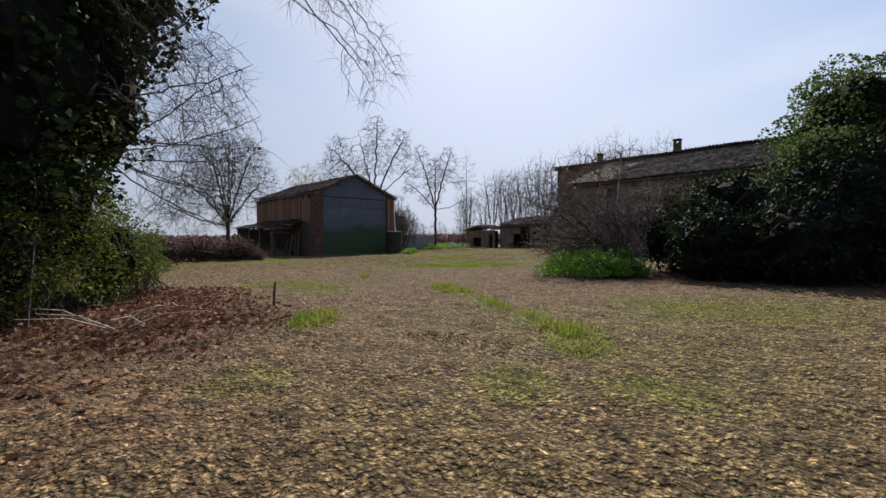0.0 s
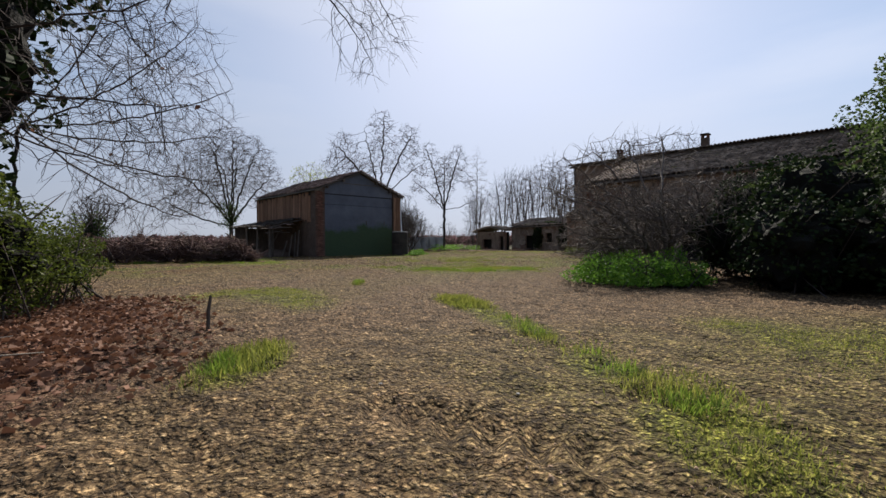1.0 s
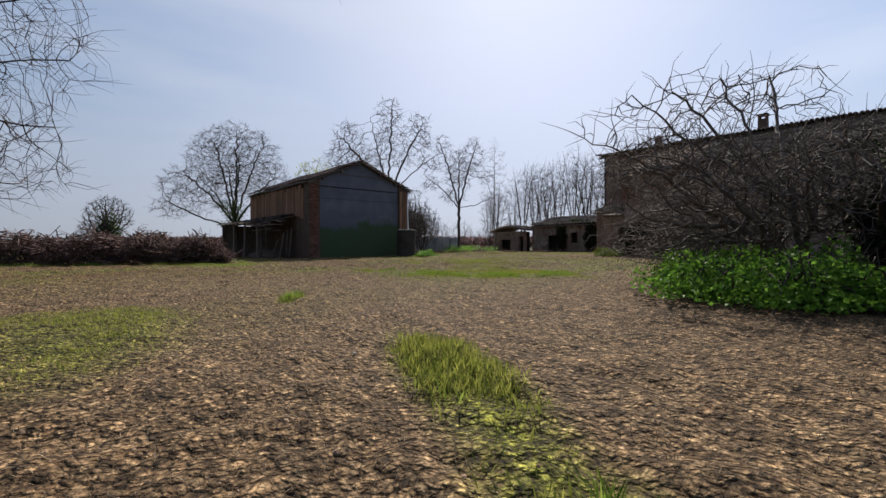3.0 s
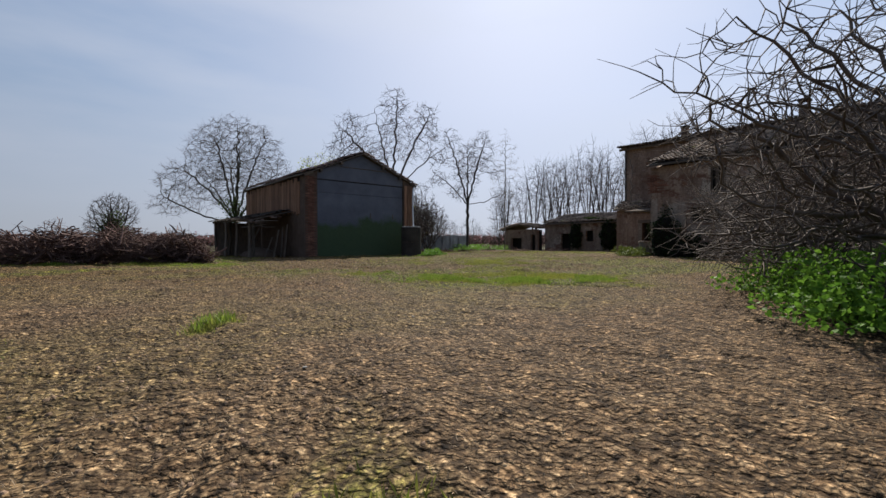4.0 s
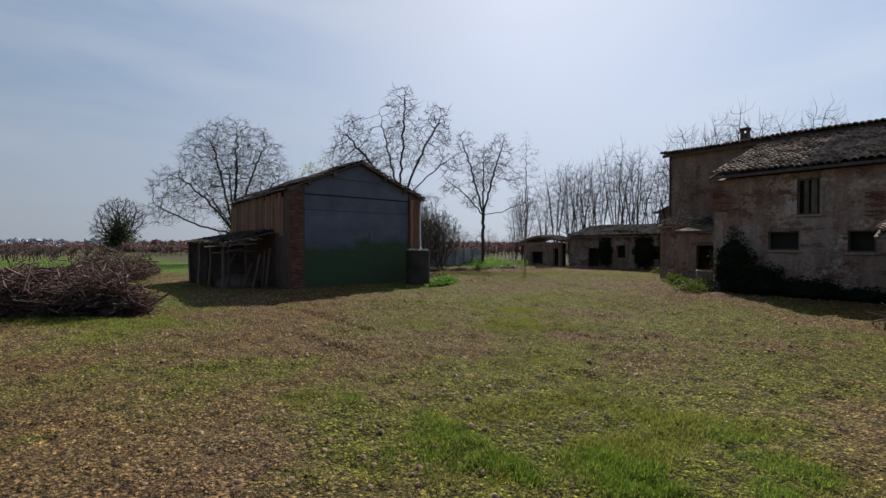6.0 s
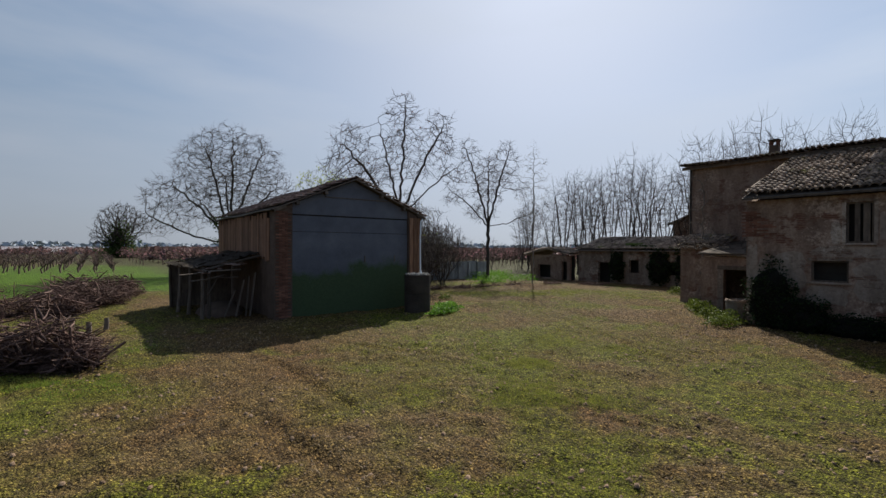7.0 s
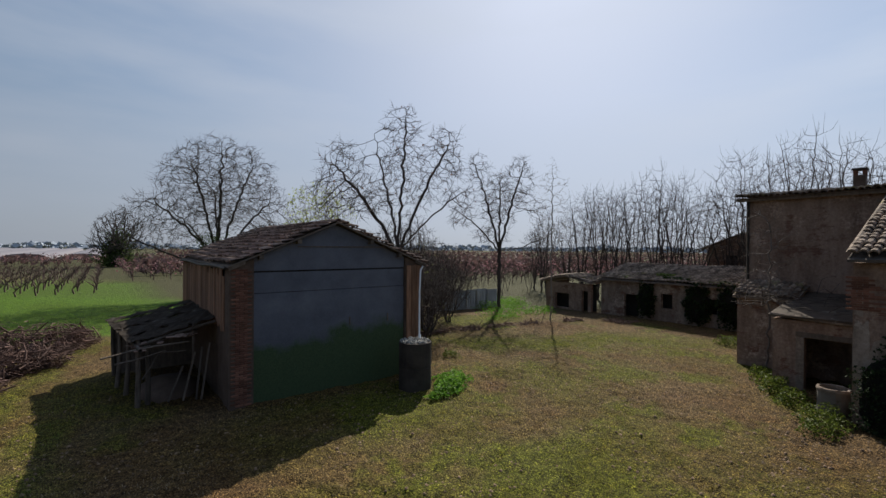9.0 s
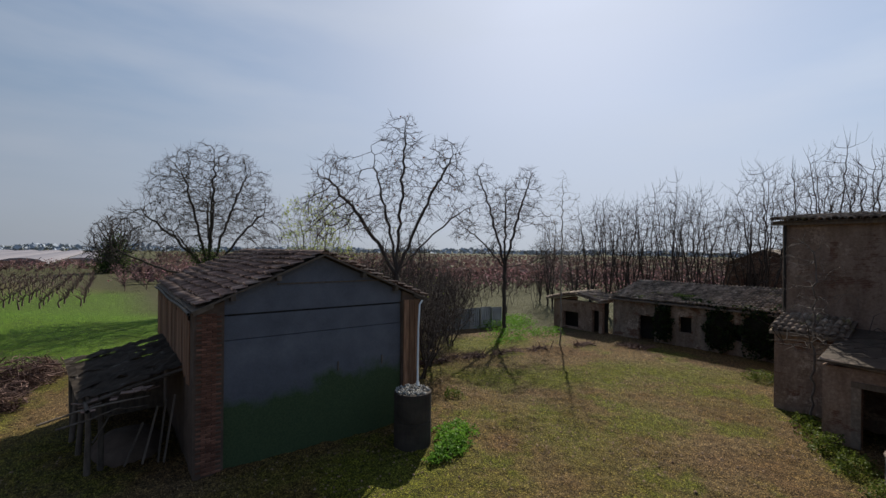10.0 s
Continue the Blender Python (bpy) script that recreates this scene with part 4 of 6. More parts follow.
def window(parent, x, y0, y1, z0, z1, deep=0.22, shutter=False):
    """A window in a wall that faces -x: frame, near-black sheet for the unlit room behind it, sill."""
    w = thing("window", "", "")
    w.location = (x, (y0 + y1) / 2, z0)
    adopt(w, parent)
    f = 0.06
    for a, b, c, d in ((y0, z0, y0 + f, z1), (y1 - f, z0, y1, z1), (y0 + f, z0, y1 - f, z0 + f), (y0 + f, z1 - f, y1 - f, z1)):
        box("window_frame", x + 0.08, a, b, x + 0.14, c, d, "old_wood", w)
    box("window_sill", x - 0.06, y0 - 0.07, z0 - 0.07, x + 0.1, y1 + 0.07, z0 - 0.005, "limewash", w)
    box("lintel", x - 0.015, y0 - 0.1, z1 + 0.004, x + 0.06, y1 + 0.1, z1 + 0.11, "plaster_pale", w)
    box("reveal_back", x + 0.33, y0 - 0.1, z0 - 0.1, x + 0.36, y1 + 0.1, z1 + 0.1, "dark", w)
    if shutter:
        for a, b in ((y0 + 0.1, y0 + 0.28), (y0 + 0.36, y0 + 0.5)):
            box("shutter", x + 0.05, a, z0 + f, x + 0.085, b, z1 - f, "old_wood", w, "weathered grey shutter leaf")
        for a, b in ((y0 - 0.1, y0), (y1, y1 + 0.1)):
            box("surround", x - 0.014, a, z0, x + 0.06, b, z1, "limewash", w)


LOW_X, TALL_X = 14.85, 22.0


def build_house():
    rng = random.Random(6)
    house = thing("farmhouse", "abandoned brick and plaster farmhouse with clay tile roofs", "house", at=(18, -16, 0))
    y_n, y_s = -12.6, -36.0
    wall_with_holes("low_wall", "x", LOW_X, 0.34, y_s, y_n, -0.3, 4.95,
                          [(-15.7, 1.83, -14.66, 2.6), (-16.34, 3.25, -15.62, 4.68), (-17.93, 1.77, -17.14, 2.59), (-21.2, 1.8, -20.3, 2.6), (-22.6, 3.25, -21.9, 4.65)], "plaster", house, "stained plaster wall with flaked patches")
    prism("gable_wall", [(LOW_X + 0.34, -0.3), (TALL_X, -0.3), (TALL_X, 7.42), (LOW_X + 0.34, 4.95)], "y", y_n - 0.34, y_n, "plaster_dark", house)
    window(house, LOW_X, -15.7, -14.66, 1.83, 2.6)
    window(house, LOW_X, -16.34, -15.62, 3.25, 4.68, shutter=True)
    window(house, LOW_X, -17.93, -17.14, 1.77, 2.59)
    window(house, LOW_X, -21.2, -20.3, 1.8, 2.6)
    window(house, LOW_X, -22.6, -21.9, 3.25, 4.65, shutter=True)
    # flaked pale corner and bare brick patches
    for k, (a, b, c, d) in enumerate(((-13.0, 0.9, -12.60, 3.35), (-13.5, 1.1, -12.98, 2.75), (-12.85, 3.35, -12.60, 4.2), (-14.55, 1.45, -13.45, 3.0), (-16.9, 2.72, -14.5, 3.14), (-17.0, 1.2, -15.82, 2.7), (-15.75, 1.0, -14.5, 1.72), (-16.75, 3.3, -16.45, 4.3), (-15.5, 3.2, -15.2, 4.0))):
        bm = bmesh.new()
        n = 14
        vs = []
        for i in range(n):
            t = 2 * math.pi * i / n
            sq = max(abs(math.cos(t)), abs(math.sin(t)))
            r = (0.5 / sq) * (1 + rng.uniform(-0.22, 0.05))
            vs.append(bm.verts.new((LOW_X - 0.012, (a + c) / 2 + math.cos(t) * r * (c - a), (b + d) / 2 + math.sin(t) * r * (d - b))))
        f = bm.faces.new(vs)
        e = bmesh.ops.extrude_face_region(bm, geom=[f])
        bmesh.ops.translate(bm, vec=(0.03, 0, 0), verts=[v for v in e["geom"] if isinstance(v, bmesh.types.BMVert)])
        bmesh.ops.recalc_face_normals(bm, faces=bm.faces[:])
        part("plaster_patch", bm, "limewash", house, "flaked pale limewash")
    me = bpy.data.meshes.new("brick")
    bm = bmesh.new()
    box_into(bm, -0.012, -0.125, -0.03, 0.012, 0.125, 0.03)
    bm.to_mesh(me)
    bm.free()
    me.materials.append(MAT["brick"])
    for k in range(60):
        row = k % 15
        b = new("brick", me)
        b.location = (LOW_X - 0.008, -12.56 - 0.265 * (k // 15) - (0.13 if row % 2 else 0) + rng.uniform(-0.01, 0.01), 3.55 + 0.068 * row)
        if k // 15 > 1 and rng.random() < 0.65:
            b.location = (LOW_X - 0.008, -17.2 - 0.265 * (k // 15) - (0.13 if row % 2 else 0), 3.0 + 0.068 * row)
        adopt(b, house)
    # lean-to roof of the low wing, up to the tall wing
    s = (7.5 - 4.97) / (TALL_X - 14.5)
    prism("roof_deck", [(14.5, 4.97), (TALL_X, 7.5), (TALL_X, 7.58), (14.5, 5.05)], "y", y_s, y_n + 0.08, "old_wood", house)
    run = math.hypot(TALL_X - 14.5, 7.5 - 4.97)
    rows = int(run / 0.36)
    roof_tiles(house, (TALL_X - 0.02, y_n + 0.1, 7.6), (0, -1, 0), (-1, 0, -s), rows, 100, 0.235, 0.365, 300, rng, curved=True, near=lambda r, c: c < 14)
    for k in range(rows):
        x = TALL_X - 0.18 - k * 0.34
        bm = bmesh.new()
        for j in (0, 1):
            for i in range(5):
                a = math.pi * i / 4
                bm.verts.new((-0.42 * j, math.cos(a) * 0.1, math.sin(a) * 0.09 - 0.42 * j * s))
        bm.verts.ensure_lookup_table()
        for i in range(4):
            bm.faces.new((bm.verts[i], bm.verts[i + 1], bm.verts[6 + i], bm.verts[5 + i]))
        o = part("verge_tile", bm, "coppo", None)
        o.location = (x + 0.1, y_n + 0.08, 7.6 - (TALL_X - x - 0.1) * s + 0.08)
        adopt(o, house)
    # tall wing
    yt = -7.45
    wall_with_holes("tall_wall", "x", TALL_X, 0.4, y_s, yt, -0.3, 7.74, [(-13.15, 6.3, -12.2, 7.3)], "plaster_dark", house, "tall grey-brown rendered wall")
    window(house, TALL_X, -13.15, -12.2, 6.3, 7.3)
    prism("tall_gable", [(TALL_X + 0.4, -0.3), (TALL_X + 8, -0.3), (TALL_X + 8, 7.74), (TALL_X + 4.2, 8.08), (TALL_X + 0.4, 7.74)], "y", yt - 0.4, yt, "plaster_dark", house)
    box("tall_back_wall", TALL_X + 7.6, y_s, -0.3, TALL_X + 8, yt - 0.4, 7.9, "plaster_dark", house)
    box("south_wall", LOW_X + 0.34, y_s, -0.3, TALL_X + 7.6, y_s + 0.3, 4.9, "plaster_dark", house)
    for a, b, z0, z1 in ((TALL_X - 0.3, TALL_X + 4.2, 7.75, 8.14), (TALL_X + 8.35, TALL_X + 4.2, 7.75, 8.14)):
        prism("tall_roof_deck", [(a, z0), (b, z1), (b, z1 + 0.08), (a, z0 + 0.08)], "y", y_s, yt + 0.3, "old_wood", house)
    st = 0.39 / 4.5
    roof_tiles(house, (TALL_X + 4.2, yt + 0.34, 8.2), (0, -1, 0), (-1, 0, -st), 13, 124, 0.235, 0.365, 0, rng, curved=True)
    box("eave_board", TALL_X - 0.3, y_s, 7.65, TALL_X - 0.26, yt + 0.3, 7.77, "old_wood", house)
    t = Tubes()
    t.add([(TALL_X - 0.12, yt - 0.12, 7.85), (TALL_X - 0.1, yt - 0.12, 3.2)], [0.055, 0.055], 6)
    t.done("downpipe", "dark", house)
    for x, y, w, top in ((22.55, -11.5, 0.4, 8.85), (22.7, -18.0, 0.5, 9.1)):
        ch = thing("chimney", "", "")
        ch.location = (x, y, 8.2)
        adopt(ch, house)
        box("stack", x - w / 2, y - w / 2, 7.9, x + w / 2, y + w / 2, top - 0.32, "mortar", ch, bevel=0.015)
        for dx, dy in ((-1, -1), (1, -1), (-1, 1), (1, 1)):
            box("cowl_post", x + dx * w * 0.38 - 0.05, y + dy * w * 0.38 - 0.05, top - 0.32, x + dx * w * 0.38 + 0.05, y + dy * w * 0.38 + 0.05, top - 0.1, "brick", ch)
        box("cap", x - w * 0.62, y - w * 0.62, top - 0.1, x + w * 0.62, y + w * 0.62, top, "concrete", ch, bevel=0.02)
    # annex blocks in the corner between the wings
    wall_with_holes("annex_wall", "x", 20.5, TALL_X - 20.5, -9.75, -7.6, -0.2, 3.1, [], "plaster", house)
    prism("annex_roof", [(20.2, 3.08), (TALL_X, 3.6), (TALL_X, 3.72), (20.2, 3.2)], "y", -9.95, -7.5, "coppi", house)
    roof_tiles(house, (TALL_X, -7.5, 3.72), (0, -1, 0), (-1, 0, -0.29), 5, 10, 0.235, 0.365, 0, rng, curved=True)
    wall_with_holes("porch_wall", "x", 17.8, 0.3, y_n, -9.75, -0.2, 2.62, [(-12.3, -0.3, -10.75, 2.02)], "plaster", house)
    box("porch_side", 18.1, -10.05, -0.2, 20.5, -9.75, 2.62, "plaster", house)
    box("lintel", 17.74, y_n + 0.02, 2.02, 17.8, -10.5, 2.2, "old_wood", house, "grey timber lintel")
    t = Tubes()
    t.add([(17.72, y_n + 0.05, 2.66), (17.7, -11.6, 2.69), (17.71, -10.7, 2.74), (17.72, -9.7, 2.8)], [0.075] * 4, 6)
    t.done("porch_beam", "plaster_pale", house, "pale sagging beam")
    prism("porch_roof", [(17.62, 2.72), (TALL_X, 3.35), (TALL_X, 3.43), (17.62, 2.8)], "y", y_n + 0.02, -9.65, "roofing", house)
    box("porch_back", 20.2, y_n, -0.2, 20.3, -10.05, 2.7, "plaster", house)
    box("jamb", 17.76, -10.75, -0.1, 17.8, -10.5, 2.02, "plaster_pale", house, "pale flaked door jamb")
    # dead creeper stems sprawling over the porch roof
    t = Tubes()
    r = np.random.RandomState(12)
    for k in range(46):
        p = np.array((r.uniform(17.8, 21.6), r.uniform(-12.4, -8.2), 0.0))
        p[2] = 2.86 + max(p[0] - 17.6, 0) * 0.15 + r.uniform(0, 0.12)
        way = np.array((r.normal() * 0.5, r.normal(), r.uniform(-0.05, 0.35)))
        way *= r.uniform(0.5, 1.5) / np.linalg.norm(way)
        t.add([p, p + way * 0.5 + r.normal(size=3) * 0.08 + (0, 0, 0.08), p + way], [0.018, 0.013, 0.005], 4)
    t.done("dead_creeper", "twig", house, "bare dead creeper stems")
    # round well ring at the corner
    cx, cy, n = 15.65, -12.02, 20
    well = thing("well_ring", "old round concrete well ring beside the house corner", "well", at=(cx, cy, 0))
    for name, kind, steps in (("ring", "concrete_pale", ((0.42, -0.1), (0.42, 0.76), (0.36, 0.76), (0.36, -0.1))), ("rim", "plaster_pale", ((0.44, 0.762), (0.45, 0.8), (0.43, 0.85), (0.36, 0.85), (0.35, 0.762)))):
        bm = bmesh.new()
        rings = [[bm.verts.new((cx + math.cos(2 * math.pi * q / n) * rr, cy + math.sin(2 * math.pi * q / n) * rr, z + rng.uniform(-0.012, 0.012))) for q in range(n)] for rr, z in steps]
        for a, b in zip(rings, rings[1:] + rings[:1]):
            for q in range(n):
                bm.faces.new((a[q], a[(q + 1) % n], b[(q + 1) % n], b[q]))
        bmesh.ops.recalc_face_normals(bm, faces=bm.faces[:])
        part(name, bm, kind, well)


def build_hut():
    rng = random.Random(15)
    hut = thing("brick_hut", "small plastered hut with a clay tile roof", "hut", at=(10.5, -20.5, 0))
    wall_with_holes("wall", "x", 9.5, 0.28, -23.0, -18.75, -0.2, 2.2, [(-19.32, 1.78, -19.06, 2.05), (-21.6, -0.2, -20.5, 1.6)], "plaster_pale", hut)
    box("wall", 9.78, -19.03, -0.2, 12.3, -18.75, 2.2, "plaster_pale", hut)
    box("wall", 9.78, -23.0, -0.2, 12.3, -22.72, 2.2, "plaster", hut)
    box("wall", 12.3, -23.0, -0.2, 12.58, -18.75, 2.9, "plaster", hut)
    # added near-black sheet for the shade behind the openings
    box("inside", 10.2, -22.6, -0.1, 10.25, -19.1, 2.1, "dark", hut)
    prism("roof_deck", [(9.3, 2.2), (12.7, 2.95), (12.7, 3.02), (9.3, 2.27)], "y", -23.2, -18.5, "old_wood", hut)
    roof_tiles(hut, (12.7, -18.46, 3.04), (0, -1, 0), (-1, 0, -0.22), 9, 20, 0.235, 0.365, 180, rng, curved=True, near=lambda r, c: True)


def build_sheds():
    rng = random.Random(17)
    s2 = thing("long_outbuilding", "long low plastered outbuilding with a mossy tiled roof", "outbuilding", at=(31, 0, 0))
    x, y0, y1 = 29.4, -6.5, 5.3
    wall_with_holes("wall", "x", x, 0.3, y0, y1, -0.4, 2.75, [(-0.46, 0.93, 0.37, 2.0), (2.1, -0.4, 3.26, 1.75), (-3.4, 0.9, -2.7, 1.9)], "plaster_pale", s2, "pale render, flaked and stained")
    box("wall", x + 0.3, y1 - 0.3, -0.4, x + 4.0, y1, 2.75, "plaster", s2)
    box("wall", x + 4.0, y0, -0.4, x + 4.3, y1, 3.6, "plaster", s2)
    box("wall", x + 0.3, y0, -0.4, x + 4.0, y0 + 0.3, 2.75, "plaster", s2)
    # added sheet: the room's darkness is its colour
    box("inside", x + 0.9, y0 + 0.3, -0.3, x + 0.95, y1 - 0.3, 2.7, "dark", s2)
    prism("roof_deck", [(x - 0.3, 2.72), (x + 4.5, 3.85), (x + 4.5, 3.93), (x - 0.3, 2.8)], "y", y0 - 0.2, y1 + 0.25, "old_wood", s2)
    roof_tiles(s2, (x + 4.5, y1 + 0.28, 3.95), (0, -1, 0), (-1, 0, -0.235), 13, 53, 0.235, 0.365, 0, rng, curved=True)
    s1 = thing("small_outbuilding", "small low brick shed with a tiled roof", "shed", at=(30, 8, 0))
    x = 29.0
    wall_with_holes("wall", "x", x, 0.3, 6.0, 10.7, -0.5, 2.3, [(8.2, 0.1, 9.7, 1.35), (6.3, -0.5, 6.9, 1.7)], "plaster_dark", s1)
    box("wall", x + 0.3, 10.4, -0.5, x + 3, 10.7, 2.3, "plaster_dark", s1)
    # added near-black sheet, shade of the shed's room in its colour
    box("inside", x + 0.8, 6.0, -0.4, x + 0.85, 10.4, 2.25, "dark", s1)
    prism("roof_deck", [(5.8, 2.35), (8.4, 2.85), (11.2, 2.25), (11.2, 2.33), (8.4, 2.93), (5.8, 2.43)], "x", x - 0.35, x + 3.2, "coppi", s1)
    roof_tiles(s1, (x - 0.33, 8.4, 2.93), (1, 0, 0), (0, 1, -0.215), 8, 14, 0.235, 0.365, 0, rng, curved=True)
    roof_tiles(s1, (x - 0.33, 8.4, 2.93), (1, 0, 0), (0, -1, -0.19), 7, 14, 0.235, 0.365, 0, rng, curved=True)
    # sheet metal fence
    fence = thing("sheet_fence", "grey sheet metal fence panels on posts", "fence", at=(22, 13, 0))
    for k in range(6):
        bm = bmesh.new()
        n = 12
        xa = 18.6 + k * 1.05
        ya = 14.0 - k * 0.18
        lo = [bm.verts.new((xa + 1.03 * i / n, ya - 0.18 * i / n + 0.015 * (i % 2), -0.1)) for i in range(n + 1)]
        hi = [bm.verts.new((v.co.x, v.co.y, 1.65 + 0.04 * math.sin(k * 2.1))) for v in lo]
        for i in range(n):
            bm.faces.new((lo[i], lo[i + 1], hi[i + 1], hi[i]))
        bmesh.ops.solidify(bm, geom=bm.faces[:], thickness=0.012)
        part("panel", bm, "metal", fence)
        box("fence_post", xa - 0.04, ya + 0.06, -0.1, xa + 0.04, ya + 0.14, 1.6, "old_wood", fence)
    # roofs of another farm behind
    far = thing("far_house", "plastered house with a tiled roof behind the trees", "house", at=(52, -6, 0))
    box("wall", 50, -12, -0.5, 60, 0, 5.2, "plaster", far)
    prism("roof", [(-12.5, 5.1), (-6, 7.2), (0.5, 5.1), (0.5, 5.3), (-6, 7.4), (-12.5, 5.3)], "x", 49.5, 60.5, "coppi", far)
    for y in (-9, -5, -2):
        w = thing("window", "", "")
        w.location = (50, y, 2.5)
        adopt(w, far)
        box("pane", 49.96, y - 0.4, 2.4, 50.0, y + 0.4, 3.7, "dark", w)
        box("window_frame", 49.94, y - 0.5, 2.3, 49.985, y + 0.5, 2.4, "plaster_pale", w)


build_lean_to()
build_tank()
build_house()
build_hut()
build_sheds()


def build_rear_house():
    """A gabled house that shows behind the poplars."""
    ob = thing("rear_house", "pinkish plastered house with a tiled gable roof behind poplars", "house", at=(38.6, -1.9, 0))
    x0, x1, y0, y1, e, r = 38.6, 45.0, -4.7, 0.9, 5.45, 6.6
    mid = (y0 + y1) / 2
    prism("wall", [(y0, 0), (y1, 0), (y1, e), (mid, r), (y0, e)], "x", x0, x1, "plaster", ob)
    for s, yy in ((1, y1), (-1, y0)):
        prism("roof", [(mid, r + 0.12), (mid, r + 0.02), (yy + s * 0.4, e - 0.14), (yy + s * 0.4, e - 0.04)], "x", x0 - 0.35, x1 + 0.35, "coppi", ob)
    box("window", x0 - 0.03, -1.4, 3.6, x0 + 0.05, -0.6, 4.8, "dark", ob)


build_rear_house()


# ---------------------------------------------------------------- trees
def colonise(rng, goals, nodes, parents, step, sight, kill, lift=0.1, wander=0.15, rounds=110):
    """Grows a branching skeleton from the given nodes towards the goals until they are reached. Returns nodes and parents."""
    P, par = [np.array(n, dtype=float) for n in nodes], list(parents)
    goals = np.asarray(goals, dtype=float)
    dist = np.full(len(goals), 1e9)
    near = np.zeros(len(goals), dtype=int)
    start, borne = 0, {}
    for _ in range(rounds):
        fresh = np.array(P[start:])
        dd = np.linalg.norm(goals[:, None, :] - fresh[None], axis=2)
        k = dd.argmin(axis=1)
        m = dd[np.arange(len(goals)), k]
        better = m < dist
        dist[better], near[better] = m[better], k[better] + start
        alive = dist > kill
        goals, dist, near = goals[alive], dist[alive], near[alive]
        if not len(goals):
            break
        act = dist < sight
        if not act.any():
            act = dist <= dist.min() + step
        start = len(P)
        for n in np.unique(near[act]):
            borne[n] = borne.get(n, 0) + 1
            if borne[n] > 3:
                continue
            w = goals[act & (near == n)] - P[n]
            w = (w / np.linalg.norm(w, axis=1, keepdims=True)).sum(axis=0)
            w = w / (np.linalg.norm(w) + 1e-9) + rng.normal(size=3) * wander + (0, 0, lift)
            P.append(P[n] + w / np.linalg.norm(w) * step)
            par.append(int(n))
        if len(P) > 7000 or len(P) == start:
            break
    return np.array(P), par


def skeleton_tubes(rng, P, par, tip, power, wood, twigs, thick, twiglets=2, twig_len=0.5, droop=0.0, tips=None, girth=1.0):
    """Wraps the skeleton in tapering tubes by the pipe rule; thick ones to the trunk mesh, thin ones to the crown, with fine end twigs."""
    n = len(P)
    kids = [[] for _ in range(n)]
    for k, p in enumerate(par):
        if p >= 0:
            kids[p].append(k)
    area = np.zeros(n)
    for k in range(n - 1, -1, -1):
        area[k] = sum(area[q] for q in kids[k]) if kids[k] else tip ** power
    rad = area ** (1 / power)
    rad = rad * (1 + (girth - 1) * np.clip((rad - tip * 1.5) / (0.06 - tip), 0, 1))
    heads = [k for k in range(n) if par[k] < 0]
    while heads:
        k = heads.pop()
        line = [k] if par[k] < 0 else [par[k], k]
        while kids[line[-1]]:
            q = sorted(kids[line[-1]], key=lambda a: -area[a])
            heads.extend(q[1:])
            line.append(q[0])
        r = rad[line].copy()
        if par[line[0]] >= 0 or len(line) > 1:
            r[0] = min(r[0], r[1] * 1.15) if par[k] >= 0 else r[0] * 1.35
        big = r > thick
        cut = int(big.sum())
        if cut >= 2:
            wood.add(P[line[:cut]], r[:cut], 7 if r[0] > 0.08 else 5)
        if cut < len(line):
            a = max(cut - 1, 0)
            if len(line) - a >= 2:
                twigs.add(P[line[a:]], r[a:], 4 if r[a] > 0.02 else 3)
        if tips is not None:
            tips.append(P[line[-1]])
        for end in line[-2:]:
            way = P[end] - P[par[end]] if par[end] >= 0 else np.array((0, 0, 1.0))
            way = way / (np.linalg.norm(way) + 1e-9)
            for _ in range(twiglets):
                w = way + rng.normal(size=3) * 0.55 - (0, 0, droop)
                w /= np.linalg.norm(w)
                l = twig_len * rng.uniform(0.5, 1.2)
                mid = P[end] + w * l * 0.5 + rng.normal(size=3) * 0.05 * l
                twigs.add([P[end], mid, mid + (w + rng.normal(size=3) * 0.3 - (0, 0, droop)) * l * 0.5], [tip * 0.8, tip * 0.6, tip * 0.3], 3)


